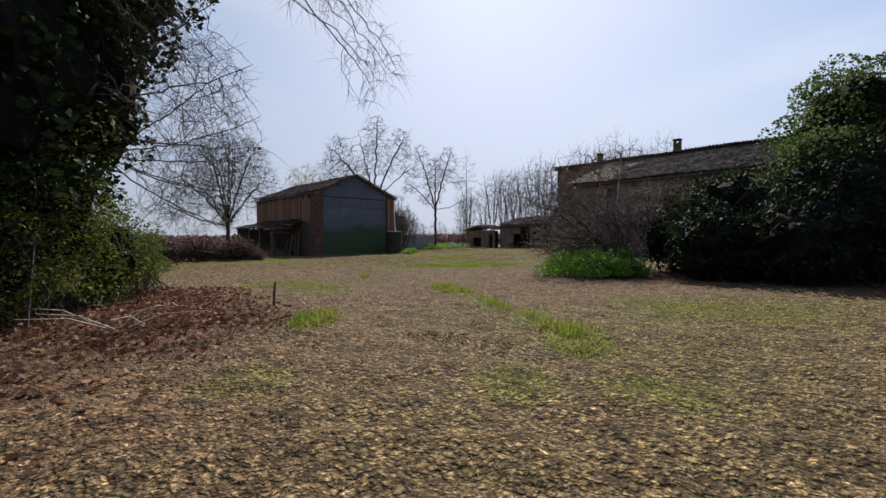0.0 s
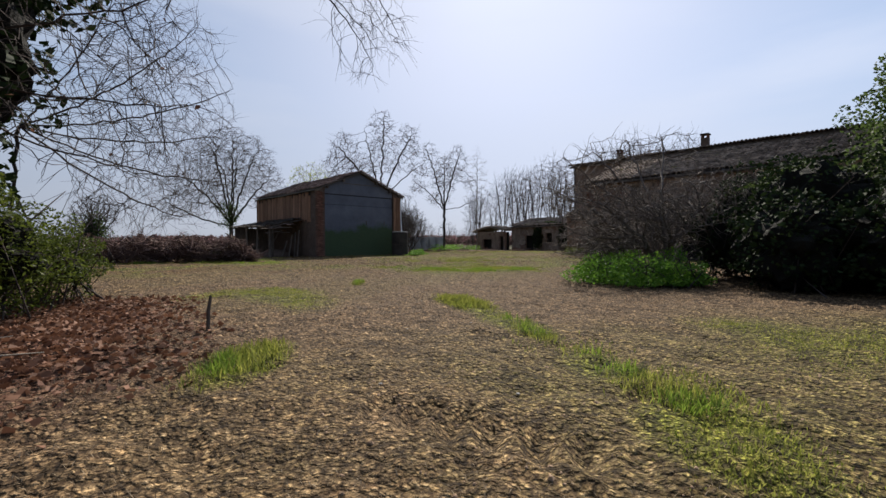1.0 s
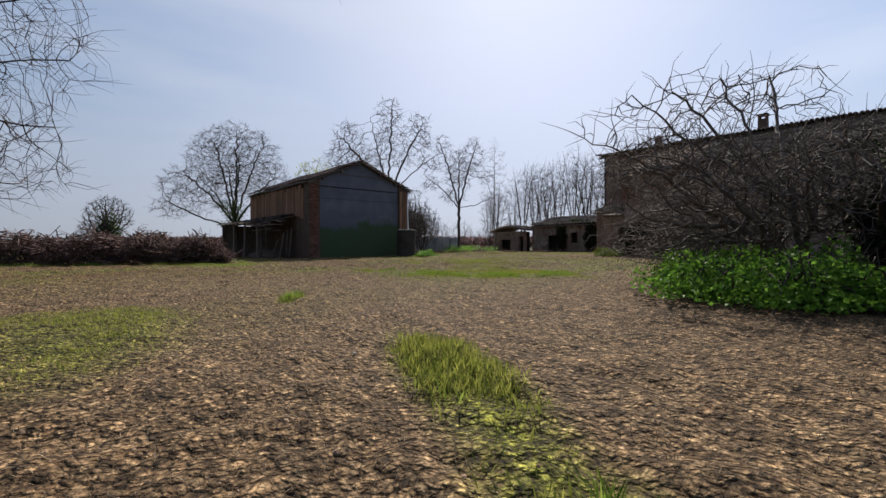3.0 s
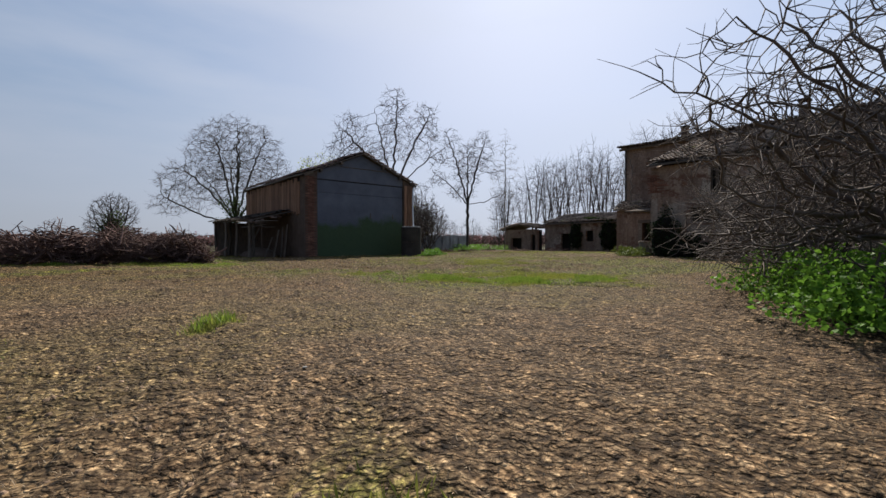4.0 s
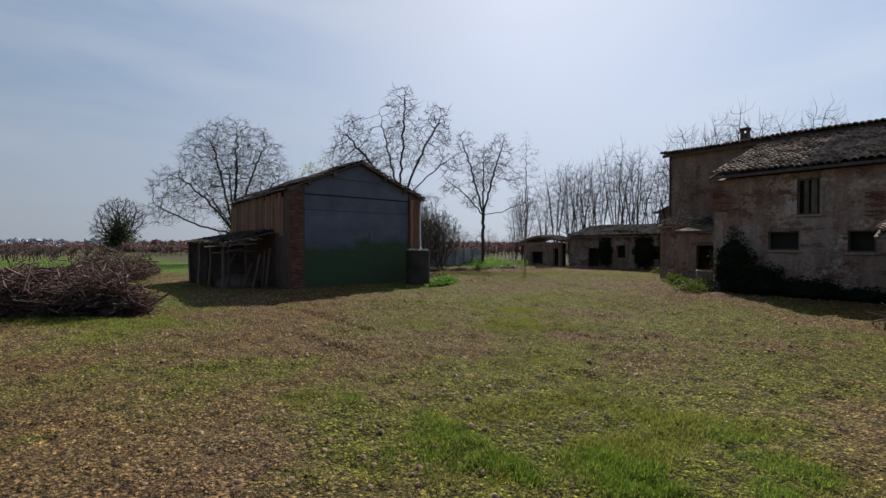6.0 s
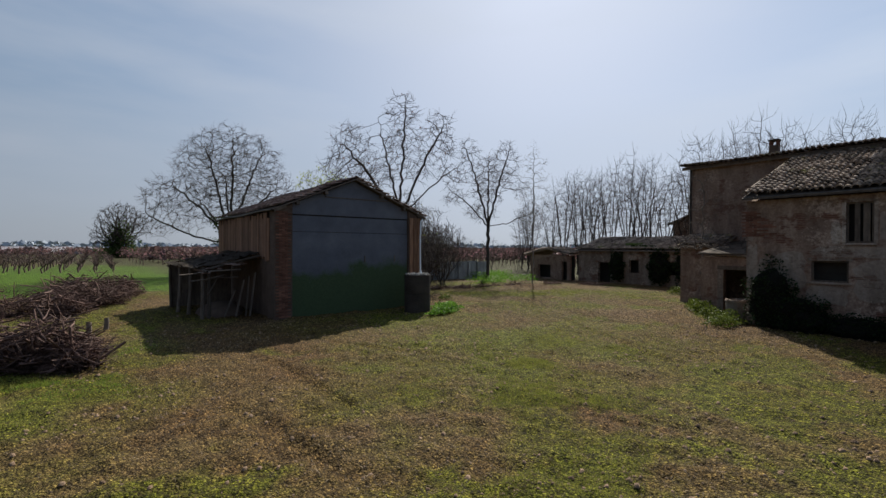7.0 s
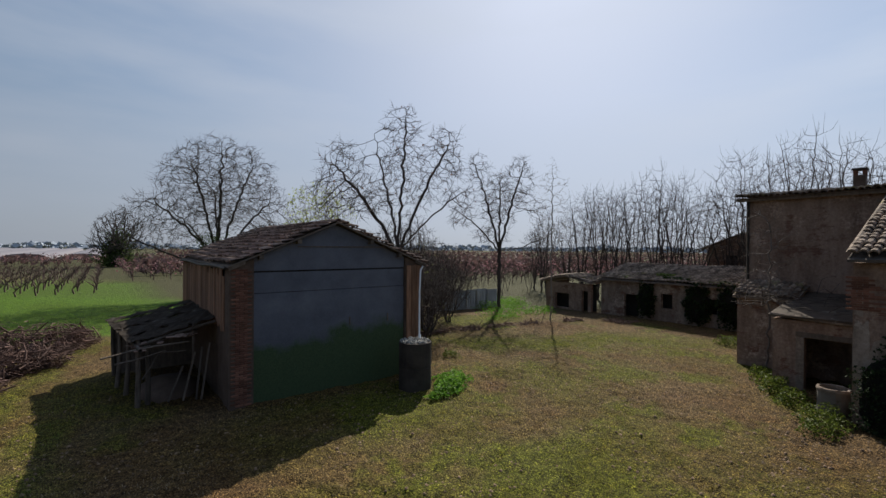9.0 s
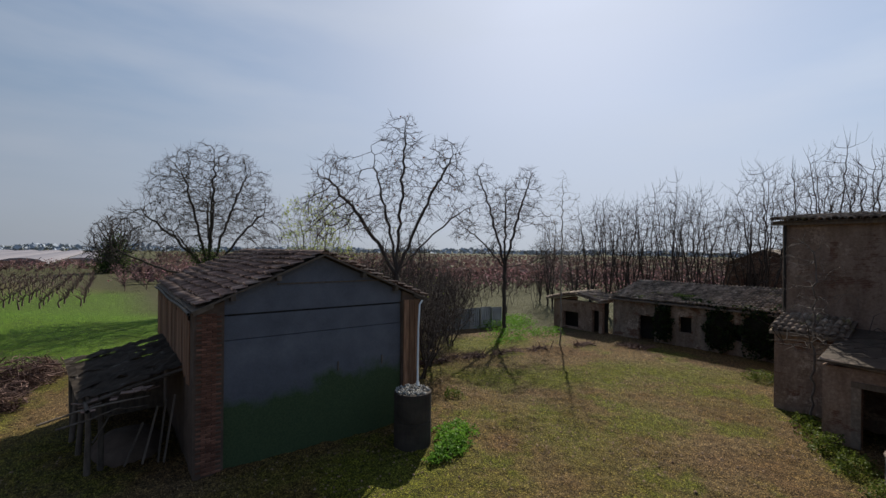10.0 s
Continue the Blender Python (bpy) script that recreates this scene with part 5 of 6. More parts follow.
def bare_tree(seed, base, lobes, goals, label, name="bare_tree", stems=((0, 0, 2.0),), step=0.35, sight=2.5, kill=0.6, lift=0.1, wander=0.15, tip=0.008, power=2.3, bark="bark", group="", buds=None, ivy=0, ivy_top=4.0, twiglets=2, twig_len=0.5, droop=0.0, thick=0.03, girth=1.0, fork=None, sway=0.04):
    """A leafless tree whose crown fills the lobes (centre and radii from its foot); stems are the points at which its bare stems end."""
    rng = np.random.RandomState(seed)
    tree = thing(name, label, "tree", group, at=base)
    base = np.array(base, dtype=float)
    L = np.array(lobes, dtype=float)
    vol = L[:, 3] * L[:, 4] * L[:, 5]
    pick = L[rng.choice(len(L), goals, p=vol / vol.sum())]
    u = rng.normal(size=(goals, 3))
    u *= (rng.rand(goals) ** 0.42 / np.linalg.norm(u, axis=1))[:, None]
    aim = base + pick[:, :3] + u * pick[:, 3:6]
    nodes, parents = [], []
    for i, s in enumerate(stems):
        limb = fork is not None and i > 0
        foot = nodes[fork_at] if limb else base + (s[0] * 0.12, s[1] * 0.12, -0.15)
        end = base + s
        bend = (foot + end) / 2 + (0, 0, 0.12 * np.linalg.norm(end - foot)) * (np.array((1, 1, -1)) if limb and s[2] < 7 else 1) if limb else (foot + end) / 2
        count = max(3, int(np.linalg.norm(end - foot) / step))
        for k in range(1 if limb else 0, count + 1):
            f = k / count
            at = foot * (1 - f) ** 2 + bend * 2 * f * (1 - f) + end * f ** 2
            nodes.append(at + rng.normal(size=3) * sway * (0 < k))
            parents.append((fork_at if k == 1 else len(nodes) - 2) if limb else (len(nodes) - 2 if k else -1))
        if not limb:
            fork_at = len(nodes) - 1
    P, par = colonise(rng, aim, nodes, parents, step, sight, kill, lift, wander)
    wood, twigs, tips = Tubes(), Tubes(), []
    skeleton_tubes(rng, P, par, tip, power, wood, twigs, thick, twiglets, twig_len, droop, tips, girth)
    if wood.v:
        wood.done("trunk", bark, tree)
    twigs.done("crown", "twig" if bark == "bark" else bark, tree)
    if buds:
        t = np.array(tips)
        t = t[rng.rand(len(t)) < buds[1]]
        q = (t[:, None, :] + rng.normal(size=(len(t), buds[2], 3)) * buds[3]).reshape(-1, 3)
        v, f = leaf_cards(rng, q, buds[4])
        raw("foliage" if buds[0] != "bud" else "bud_growth", v, f, buds[0], tree)
    if ivy:
        low = P[(P[:, 2] < ivy_top) & (np.hypot(P[:, 0] - base[0], P[:, 1] - base[1]) < 1.8)]
        q = low[rng.randint(len(low), size=ivy)] + rng.normal(size=(ivy, 3)) * 0.28
        v, f = leaf_cards(rng, q, 0.11)
        raw("ivy", v, f, "ivy", tree)
    return tree


def build_trees():
    bare_tree(31, (6.2, 35.5, 0), [(0.2, 0, 11.6, 6.0, 5.4, 5.2), (-4.4, 0.5, 7.8, 4.4, 4.2, 3.2), (4.0, -0.5, 8.8, 3.8, 3.8, 3.4), (-7.0, 0, 5.4, 2.2, 2.4, 1.6)], 5000, "large bare walnut tree with a wide rounded crown", stems=((0.1, 0, 3.4), (-7.6, 0.2, 6.2), (-5.2, 0.6, 9.4), (-2.4, -0.8, 13.2), (0.6, 0.4, 15.4), (3.2, -0.4, 13.4), (5.4, 0.3, 10.2), (0.4, 3.6, 11.0), (-0.4, -3.6, 11.0), (-3.6, -2.4, 8.0)), fork=3.4, sway=0.06, step=0.42, sight=2.4, kill=0.52, lift=0.02, wander=0.22, tip=0.016, power=2.6, ivy=2600, ivy_top=6.4, twig_len=0.8, twiglets=4, name="walnut_tree", thick=0.05, girth=1.2)
    bare_tree(32, (11.6, 8.4, 0), [(0.3, 0, 12.6, 1.3, 1.3, 1.8), (-2.9, 1.9, 10.2, 1.6, 1.5, 1.8), (2.4, -1.6, 11.0, 1.4, 1.4, 2.2), (-1.6, 0.6, 8.4, 2.0, 1.8, 1.4), (3.2, -2.0, 8.3, 1.2, 1.1, 0.9), (-3.4, 2.4, 7.6, 1.2, 1.1, 0.8), (1.0, -0.8, 9.0, 1.4, 1.2, 1.4), (-3.0, 2.2, 8.8, 2.0, 1.6, 1.4), (0.2, 0, 10.6, 1.6, 1.5, 1.6)], 2500, "tall bare locust tree with upswept crooked limbs", stems=((0.15, 0, 4.8), (-3.4, 2.4, 10.6), (-1.3, 0.9, 12.4), (0.5, -0.2, 13.8), (2.8, -1.9, 12.0), (3.4, -2.2, 8.8)), fork=4.8, sway=0.05, step=0.36, sight=1.8, kill=0.38, lift=0.05, wander=0.22, tip=0.0145, power=2.65, twig_len=0.65, twiglets=3, buds=("dead_leaf", 0.3, 1, 0.1, 0.1), name="locust_tree", group="locust trees", thick=0.04, girth=1.2)
    bare_tree(36, (23.5, 11.3, 0), [(-1.5, 1.1, 11.6, 1.1, 1.1, 2.2), (1.4, -1.0, 11.2, 1.2, 1.2, 2.2), (0, 0, 8.4, 1.7, 1.6, 1.6), (3.0, -2.4, 6.2, 1.6, 1.2, 0.5), (-2.4, 1.9, 7.8, 1.4, 1.2, 0.9), (2.4, -2.0, 8.6, 1.2, 1.0, 0.8), (0.2, 0, 9.8, 2.0, 1.8, 2.0), (-0.5, 0.3, 6.4, 1.6, 1.5, 1.0)], 2200, "tall bare locust tree with a dark forked trunk", stems=((0.05, 0, 5.0), (-1.8, 1.4, 12.8), (0.1, 0, 11.0), (1.7, -1.3, 12.4), (3.6, -2.8, 6.6), (-2.8, 2.2, 8.4)), fork=5.0, sway=0.05, step=0.36, sight=1.8, kill=0.38, lift=0.05, wander=0.22, tip=0.0145, power=2.65, twig_len=0.65, twiglets=3, buds=("dead_leaf", 0.3, 1, 0.1, 0.1), name="locust_tree", group="locust trees", thick=0.04, girth=1.3)
    bare_tree(34, (22.4, 4.9, 0), [(0, 0, 7.6, 1.5, 1.5, 3.6), (0, 0, 10.6, 0.7, 0.7, 1.3)], 520, "slender young bare tree with a straight pale stem", stems=((0.1, 0, 11.0),), step=0.32, sight=1.6, kill=0.3, lift=0.25, tip=0.007, power=2.4, bark="bark_pale", name="young_tree", twig_len=0.35)
    bare_tree(35, (13.6, 26, 0), [(0, 0, 8.0, 3.4, 3.4, 3.6), (0.5, 0, 5.5, 3.4, 3.2, 2.4)], 2000, "pale willow with yellow-green spring buds", stems=((-0.6, 0, 2.0), (0.6, 0.2, 2.2)), step=0.36, sight=3, kill=0.42, lift=0.12, twiglets=3, tip=0.012, bark="bark_pale", buds=("bud", 0.95, 6, 0.2, 0.12), name="willow_tree")
    rng = random.Random(40)
    # thicket behind the barn's far corner
    shrubs = []
    for k, (x, y, h, w) in enumerate(((10.6, 4.2, 4.2, 1.7), (12.2, 5.8, 6.0, 1.9), (13.6, 8.0, 5.0, 2.2), (11.4, 10.0, 6.6, 2.2), (15.2, 10.4, 4.6, 2.0), (16.6, 13.0, 4.2, 2.0), (13.0, 12.5, 5.5, 2.2), (9.6, 6.6, 3.6, 1.6), (18.2, 15.0, 3.6, 1.8))):
        shrubs.append(bare_tree(50 + k, (x, y, 0), [(0, 0, h * 0.58, w, w, h * 0.42)], 1000, "dense bare thicket shrub with many thin stems", stems=((-0.5, 0, 0.8), (0.5, 0.2, 0.9), (0, 0.5, 0.7), (0.1, -0.5, 0.8)), step=0.22, sight=1.5, kill=0.25, lift=0.15, tip=0.011, power=2.4, name="thicket_shrub", group="thicket behind the barn", buds=("bud", 0.25, 1, 0.05, 0.05) if k % 2 else None, twig_len=0.4))
    for k, (x, y, sc) in enumerate(((12.6, 9.6, 1.1), (15.0, 12.2, 1.15), (16.4, 9.2, 0.8), (18.0, 11.6, 0.75), (19.6, 15.8, 1.2), (10.4, 11.6, 1.1), (21.6, 15.6, 1.1), (17.2, 16.2, 1.3), (14.6, 15.0, 1.3))):
        copy_thing(shrubs[k % 4], pose(x, y, 0, 0, 0, rng.uniform(0, 360)) @ Matrix.Diagonal((sc, sc, sc, 1)))
    # coppiced row behind the outbuildings
    models = []
    for k in range(5):
        h, w = (11.0, 10.2, 11.4, 10.6, 9.4)[k], (1.7, 2.0, 1.5, 1.9, 1.8)[k]
        models.append(bare_tree(70 + k, (36.6 + 0.5 * (k % 2), 12.2 - 2.9 * k, 0), [(0, 0, h * 0.68, w * 1.35, w * 1.35, h * 0.33), (0.4, 0, h * 0.45, w, w, h * 0.26)], 480, "coppiced bare poplar with steep upright stems", stems=((0, 0, 0.5), (-1.7, 0.1, h * 0.86), (1.3, -0.6, h * 0.9), (0.3, 1.5, h * 0.8), (-0.3, -1.7, h * 0.84), (1.7, 1.0, h * 0.78), (-0.9, 0.9, h * 0.95), (0.4, -0.4, h * 0.98)), fork=0.5, sway=0.05, step=0.45, sight=1.5, kill=0.5, lift=0.35, wander=0.08, tip=0.013, power=2.3, girth=1.4, thick=0.04, name="poplar_tree", group="row of poplars behind the outbuildings", twig_len=0.9, droop=-0.5, twiglets=2))
    spots = [(37.2, 10.7, 1.0), (36.2, 7.8, 0.98), (37.6, 5.0, 1.05), (36.2, 2.0, 1.02), (37.2, -1.2, 1.06), (36.4, -2.6, 1.1), (37.2, -4.6, 1.12), (36.2, -6.4, 1.12), (37.4, -8.2, 1.14), (36.4, -10.0, 1.12), (37.0, -12.2, 1.08), (38.0, 15.2, 0.8), (37.2, 17.4, 0.78), (39.0, 19.6, 0.75), (40.5, 22.0, 0.75)]
    for k, (x, y, s) in enumerate(spots):
        copy_thing(models[k % 5], pose(x, y, 0, 0, 0, rng.uniform(0, 360)) @ Matrix.Diagonal((s, s, s * 1.06, 1)))
    # orchard trees beyond the locusts
    small = [bare_tree(120 + k, (15 + k * 4.5, 17 - k * 0.4, 0), [(0, 0, 2.5, 1.5, 1.5, 1.3)], 170, "small dark pruned fruit tree", stems=((-0.3, 0.1, 1.1), (0.3, 0, 1.2)), step=0.22, sight=1.4, kill=0.3, tip=0.008, power=2.4, name="fruit_tree", group="orchard trees") for k in range(3)]
    for k in range(18):
        x, y = 14 + (k % 7) * 4.4 + rng.uniform(-1, 1), 18 + (k // 7) * 5.5 + rng.uniform(-1, 1)
        s = rng.uniform(0.85, 1.25)
        copy_thing(small[k % 3], pose(x, y, 0, 0, 0, rng.uniform(0, 360)) @ Matrix.Diagonal((s, s, s, 1)))
    bare_tree(160, (19.6, -9.1, 0), [(0, 0, 4.6, 1.1, 1.3, 2.2), (-0.1, 0.2, 6.6, 0.6, 0.7, 1.0), (0.1, -0.5, 3.0, 1.0, 1.4, 0.8)], 260, "tall thin bare sapling in front of the house wall", stems=((0.1, 0, 6.4),), step=0.26, sight=1.5, kill=0.3, lift=0.16, wander=0.14, tip=0.008, power=2.5, bark="fig_bark", name="young_tree", twig_len=0.5, twiglets=1)
    # far ivy-clad tree on the left
    t = bare_tree(150, (-1.0, 118, 0), [(0.6, 0, 8.2, 5.6, 5.0, 5.6), (-1.5, 0, 5.5, 4.5, 4.0, 3.0)], 2600, "far tree wrapped in dark ivy on one side", stems=((0.5, 0, 2.5),), step=0.6, sight=4, kill=0.7, tip=0.045, name="far_tree", twig_len=1.1, thick=0.06)
    r = np.random.RandomState(8)
    lobe = np.array([(-1.2, 118, 2.2, 2.4, 1.6, 2.2), (-0.4, 118, 5.6, 1.8, 1.4, 2.6), (0.6, 118, 1.6, 2.4, 1.0, 1.4)])[r.randint(3, size=3600)]
    c = lobe[:, :3] - (0, 0, 0.8) + r.normal(size=(3600, 3)) * lobe[:, 3:] * 0.7
    v, f = leaf_cards(r, c[c[:, 2] > 0], 0.42)
    raw("ivy", v, f, "ivy", t)


build_trees()


# ---------------------------------------------------------------- hedges by the entrance
def leaf_mass(name, label, category, blobs, count, size, material, seed, core=0.74, stems=0, long=1.5, reach=0.0, deep=0.55):
    """A shrub or ivy mass: leaves crowding the outside of several lumps, over added near-black solid cores that stand
    for the shade within, with thin stems.
    """
    rng = np.random.RandomState(seed)
    c0 = blobs[0]
    ob = thing(name, label, category, at=(c0[0], c0[1], 0))
    vol = np.array([b[3] * b[4] * b[5] for b in blobs]) ** 0.67
    pick = rng.choice(len(blobs), count, p=vol / vol.sum())
    B = np.array(blobs, dtype=float)[pick]
    d = rng.normal(size=(count, 3))
    d /= np.linalg.norm(d, axis=1, keepdims=True)
    lump = 1 + 0.25 * np.sin(d[:, 0] * 5 + B[:, 0] * 3) * np.cos(d[:, 1] * 4 + B[:, 1]) + 0.15 * np.sin(d[:, 2] * 9 + B[:, 2] * 5)
    r = lump * (1 - deep * rng.rand(count) ** 2.2)
    c = B[:, :3] + d * B[:, 3:6] * r[:, None]
    c = c[c[:, 2] > 0.03]
    v, f = leaf_cards(rng, c, size, long=long)
    raw("foliage", v, f, material, ob)
    # added solid cores, coloured near-black for the shade between the leaves
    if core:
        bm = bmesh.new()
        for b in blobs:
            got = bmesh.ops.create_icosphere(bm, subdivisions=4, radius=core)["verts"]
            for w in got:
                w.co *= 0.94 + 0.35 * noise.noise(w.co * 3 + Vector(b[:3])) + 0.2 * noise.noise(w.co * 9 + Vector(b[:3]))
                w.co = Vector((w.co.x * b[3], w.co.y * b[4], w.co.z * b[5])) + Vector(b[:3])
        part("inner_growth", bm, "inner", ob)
    if stems:
        t = Tubes()
        for k in range(stems):
            b = blobs[rng.randint(len(blobs))]
            p = np.array((b[0] + rng.normal() * b[3] * 0.4, b[1] + rng.normal() * b[4] * 0.4, -0.1))
            q = np.array(b[:3]) + np.clip(rng.normal(size=3) * 0.45, -0.85, 0.85) * np.array(b[3:6])
            q[2] = abs(q[2]) + 0.3
            mid = (p + q) / 2 + rng.normal(size=3) * 0.25
            t.add([p, mid, q, q + rng.normal(size=3) * reach], [0.016, 0.011, 0.006, 0.003], 4)
        t.done("undergrowth", "twig", ob)
    return ob


def build_hedges():
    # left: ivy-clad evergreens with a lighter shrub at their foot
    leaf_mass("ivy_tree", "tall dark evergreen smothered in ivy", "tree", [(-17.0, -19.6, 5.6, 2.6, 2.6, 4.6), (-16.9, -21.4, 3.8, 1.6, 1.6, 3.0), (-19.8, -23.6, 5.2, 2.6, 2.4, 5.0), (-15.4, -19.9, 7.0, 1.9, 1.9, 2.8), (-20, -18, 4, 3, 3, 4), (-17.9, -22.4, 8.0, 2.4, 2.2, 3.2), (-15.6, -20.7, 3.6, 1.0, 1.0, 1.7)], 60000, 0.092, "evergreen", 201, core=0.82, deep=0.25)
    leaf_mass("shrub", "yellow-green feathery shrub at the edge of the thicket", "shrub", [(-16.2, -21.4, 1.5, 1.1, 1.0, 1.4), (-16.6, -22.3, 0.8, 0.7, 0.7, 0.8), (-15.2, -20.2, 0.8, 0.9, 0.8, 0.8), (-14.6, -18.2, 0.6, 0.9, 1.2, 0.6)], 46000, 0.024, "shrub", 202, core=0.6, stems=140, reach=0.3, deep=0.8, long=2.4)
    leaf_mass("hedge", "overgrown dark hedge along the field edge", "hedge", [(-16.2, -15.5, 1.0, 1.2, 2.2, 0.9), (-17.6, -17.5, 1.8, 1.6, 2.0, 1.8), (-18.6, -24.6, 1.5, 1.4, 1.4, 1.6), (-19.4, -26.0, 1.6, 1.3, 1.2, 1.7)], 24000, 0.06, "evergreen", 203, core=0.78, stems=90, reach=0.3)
    side = dict(step=0.17, sight=1.4, kill=0.2, lift=-0.01, wander=0.11, tip=0.0048, power=3.2, twig_len=0.45, twiglets=2, thick=0.02)
    side.update(fork=1.2, sway=0.015)
    bare_tree(210, (-16.9, -20.2, 0), [(2.4, -1.5, 3.6, 1.2, 1.2, 1.3), (1.9, -1.2, 5.0, 1.3, 1.2, 1.2), (2.6, -1.5, 2.3, 1.0, 1.1, 0.7), (1.4, -0.9, 6.2, 1.1, 1.1, 0.8)], 2300, "bare tree with long spreading twigs over the field edge", stems=((0.4, -0.2, 3.2), (3.4, -2.3, 3.9), (3.0, -1.8, 5.0), (2.4, -1.6, 6.2), (3.5, -2.2, 2.6), (1.5, -1.2, 6.9), (3.0, -2.4, 1.7)), buds=("dead_leaf", 0.12, 1, 0.03, 0.05), **side)
    bare_tree(211, (-15.2, -16.6, 0), [(2.6, -0.6, 3.6, 1.5, 1.4, 1.4), (2.4, -0.2, 5.4, 1.5, 1.4, 1.0), (2.4, -0.6, 2.0, 1.5, 1.5, 0.8)], 2300, "bare tree with fine spreading branches", stems=((0.3, 0, 3.2), (3.9, -0.9, 4.5), (3.5, -0.5, 3.4), (3.0, 0.2, 5.6), (3.5, -1.2, 2.3), (1.9, 0.3, 6.4), (2.8, -0.8, 1.5)), **side)
    bare_tree(212, (-17.2, -17.4, 0), [(8.5, -1.8, 6.3, 1.2, 1.0, 1.3), (7.0, -1.8, 8.0, 1.6, 1.4, 1.0), (3.0, 0.6, 8.6, 1.8, 1.8, 1.8), (5.6, -3.6, 7.4, 1.3, 1.0, 0.9)], 1500, "tall bare tree whose twigs hang over the field", stems=((0.6, -0.2, 6.0),), step=0.2, sight=2.2, kill=0.22, lift=-0.06, wander=0.15, tip=0.0055, power=2.3, twig_len=0.5, droop=0.5)
    # right: ivy-covered row, the shade beneath it put into dark leaf and core colour
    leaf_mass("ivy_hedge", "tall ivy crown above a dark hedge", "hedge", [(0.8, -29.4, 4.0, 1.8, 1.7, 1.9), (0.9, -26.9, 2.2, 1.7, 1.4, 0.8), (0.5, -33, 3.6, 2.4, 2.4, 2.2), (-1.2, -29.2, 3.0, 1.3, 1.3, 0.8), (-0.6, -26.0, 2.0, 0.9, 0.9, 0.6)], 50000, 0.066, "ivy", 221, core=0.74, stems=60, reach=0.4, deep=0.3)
    leaf_mass("hedge", "overgrown hedge, the shade below its crown put into dark leaves", "hedge", [(-0.7, -25.7, 1.3, 1.3, 1.2, 1.4), (-1.9, -25.3, 1.0, 0.9, 0.8, 1.1), (-2.4, -27.0, 1.4, 1.3, 1.4, 1.4), (0.9, -26.8, 1.5, 2.0, 1.6, 1.3), (-2.4, -29.2, 1.7, 1.6, 1.5, 1.6), (-2.1, -28.1, 0.6, 1.2, 1.5, 0.9), (-1.7, -30.4, 0.7, 1.4, 1.6, 1.0), (-0.2, -27.0, 0.6, 1.6, 1.2, 0.8), (-1.0, -31.2, 2.4, 2.0, 2.0, 2.0), (0.5, -33, 1.8, 2.4, 2.4, 1.8), (-3.9, -26.9, 0.8, 1.2, 1.1, 1.1), (-3.8, -28.6, 0.9, 1.3, 1.4, 1.2)], 52000, 0.066, "evergreen", 222, core=0.8, stems=140, reach=0.35, deep=0.3)
    fig = dict(step=0.19, lift=0.03, wander=0.15, girth=1.1, bark="fig_bark", tip=0.0078, power=2.5, twig_len=0.5, twiglets=1, thick=0.02, name="fig_tree", group="fig trees by the hedge")
    bare_tree(222, (-2.2, -23.9, 0), [(-0.4, 0.5, 1.5, 2.3, 1.7, 0.95), (-1.6, 1.3, 2.0, 1.6, 1.2, 0.6), (-1.0, 1.6, 0.9, 1.5, 1.2, 0.6)], 3800, "low bare fig tree with long arching limbs", stems=((-0.4, 0.3, 0.7), (0.3, 0.4, 0.8), (-0.2, -0.2, 0.8)), sight=1.2, kill=0.15, **fig)
    bare_tree(223, (-1.2, -25.2, 0), [(-1.0, 0.6, 1.7, 2.0, 1.6, 0.95), (0.5, 0.5, 2.4, 1.8, 1.4, 0.6)], 2200, "low bare fig tree tangled in the hedge", stems=((-0.5, 0.2, 0.8), (0.4, 0.2, 0.9)), sight=1.2, kill=0.17, **fig)
    bare_tree(225, (-0.8, -22.6, 0), [(0, 0.5, 1.2, 1.7, 1.5, 0.9), (-0.6, 0.7, 0.6, 1.8, 1.0, 0.35)], 2000, "low bare fig tree with twigs reaching the ground", stems=((-0.3, 0.2, 0.6), (0.3, 0.2, 0.7)), sight=1.2, kill=0.16, **fig)
    top = dict(fig, wander=0.12, lift=0.2, tip=0.0085, power=2.8, girth=1.0)
    bare_tree(226, (-2.6, -24.3, 0), [(-2.2, 2.2, 2.75, 0.9, 0.7, 0.3), (-1.2, 1.9, 3.1, 1.1, 0.8, 0.45), (0.2, 1.4, 3.4, 1.3, 1.0, 0.5), (1.6, 0.9, 3.6, 1.2, 1.0, 0.6), (-1.6, 1.4, 2.2, 1.2, 1.0, 0.4)], 300, "bare fig tree whose long limbs arch above the hedge", stems=((-0.3, 0.3, 1.5), (-2.85, 2.72, 2.6), (-2.2, 2.0, 3.1), (-1.0, 1.9, 3.6), (0.4, 1.5, 3.9), (1.8, 1.0, 4.1), (-2.0, 1.2, 1.9)), fork=1.5, sway=0.03, sight=1.6, kill=0.17, **top)
    beds = [(-5.0, -23.4, 0.1, 0.9, 0.7, 0.42), (-5.4, -24.4, 0.1, 0.9, 0.8, 0.42), (-4.9, -25.0, 0.1, 0.7, 0.6, 0.34), (-3.7, -23.1, 0.1, 1.0, 0.8, 0.5), (-4.1, -24.3, 0.1, 1.0, 0.9, 0.55), (-2.6, -22.4, 0.1, 0.9, 0.8, 0.5)]
    for k, bed in enumerate(beds):
        leaf_mass("nettle_bed", "bright green nettles under the bare fig tree", "nettles", [bed, (bed[0] + 0.3, bed[1] - 0.35, 0.02, bed[3] * 0.5, bed[4] * 0.4, bed[5] * 1.25)], 5200, 0.042, "nettle", 224 + k, core=0, stems=30, reach=0.1, deep=0.9)
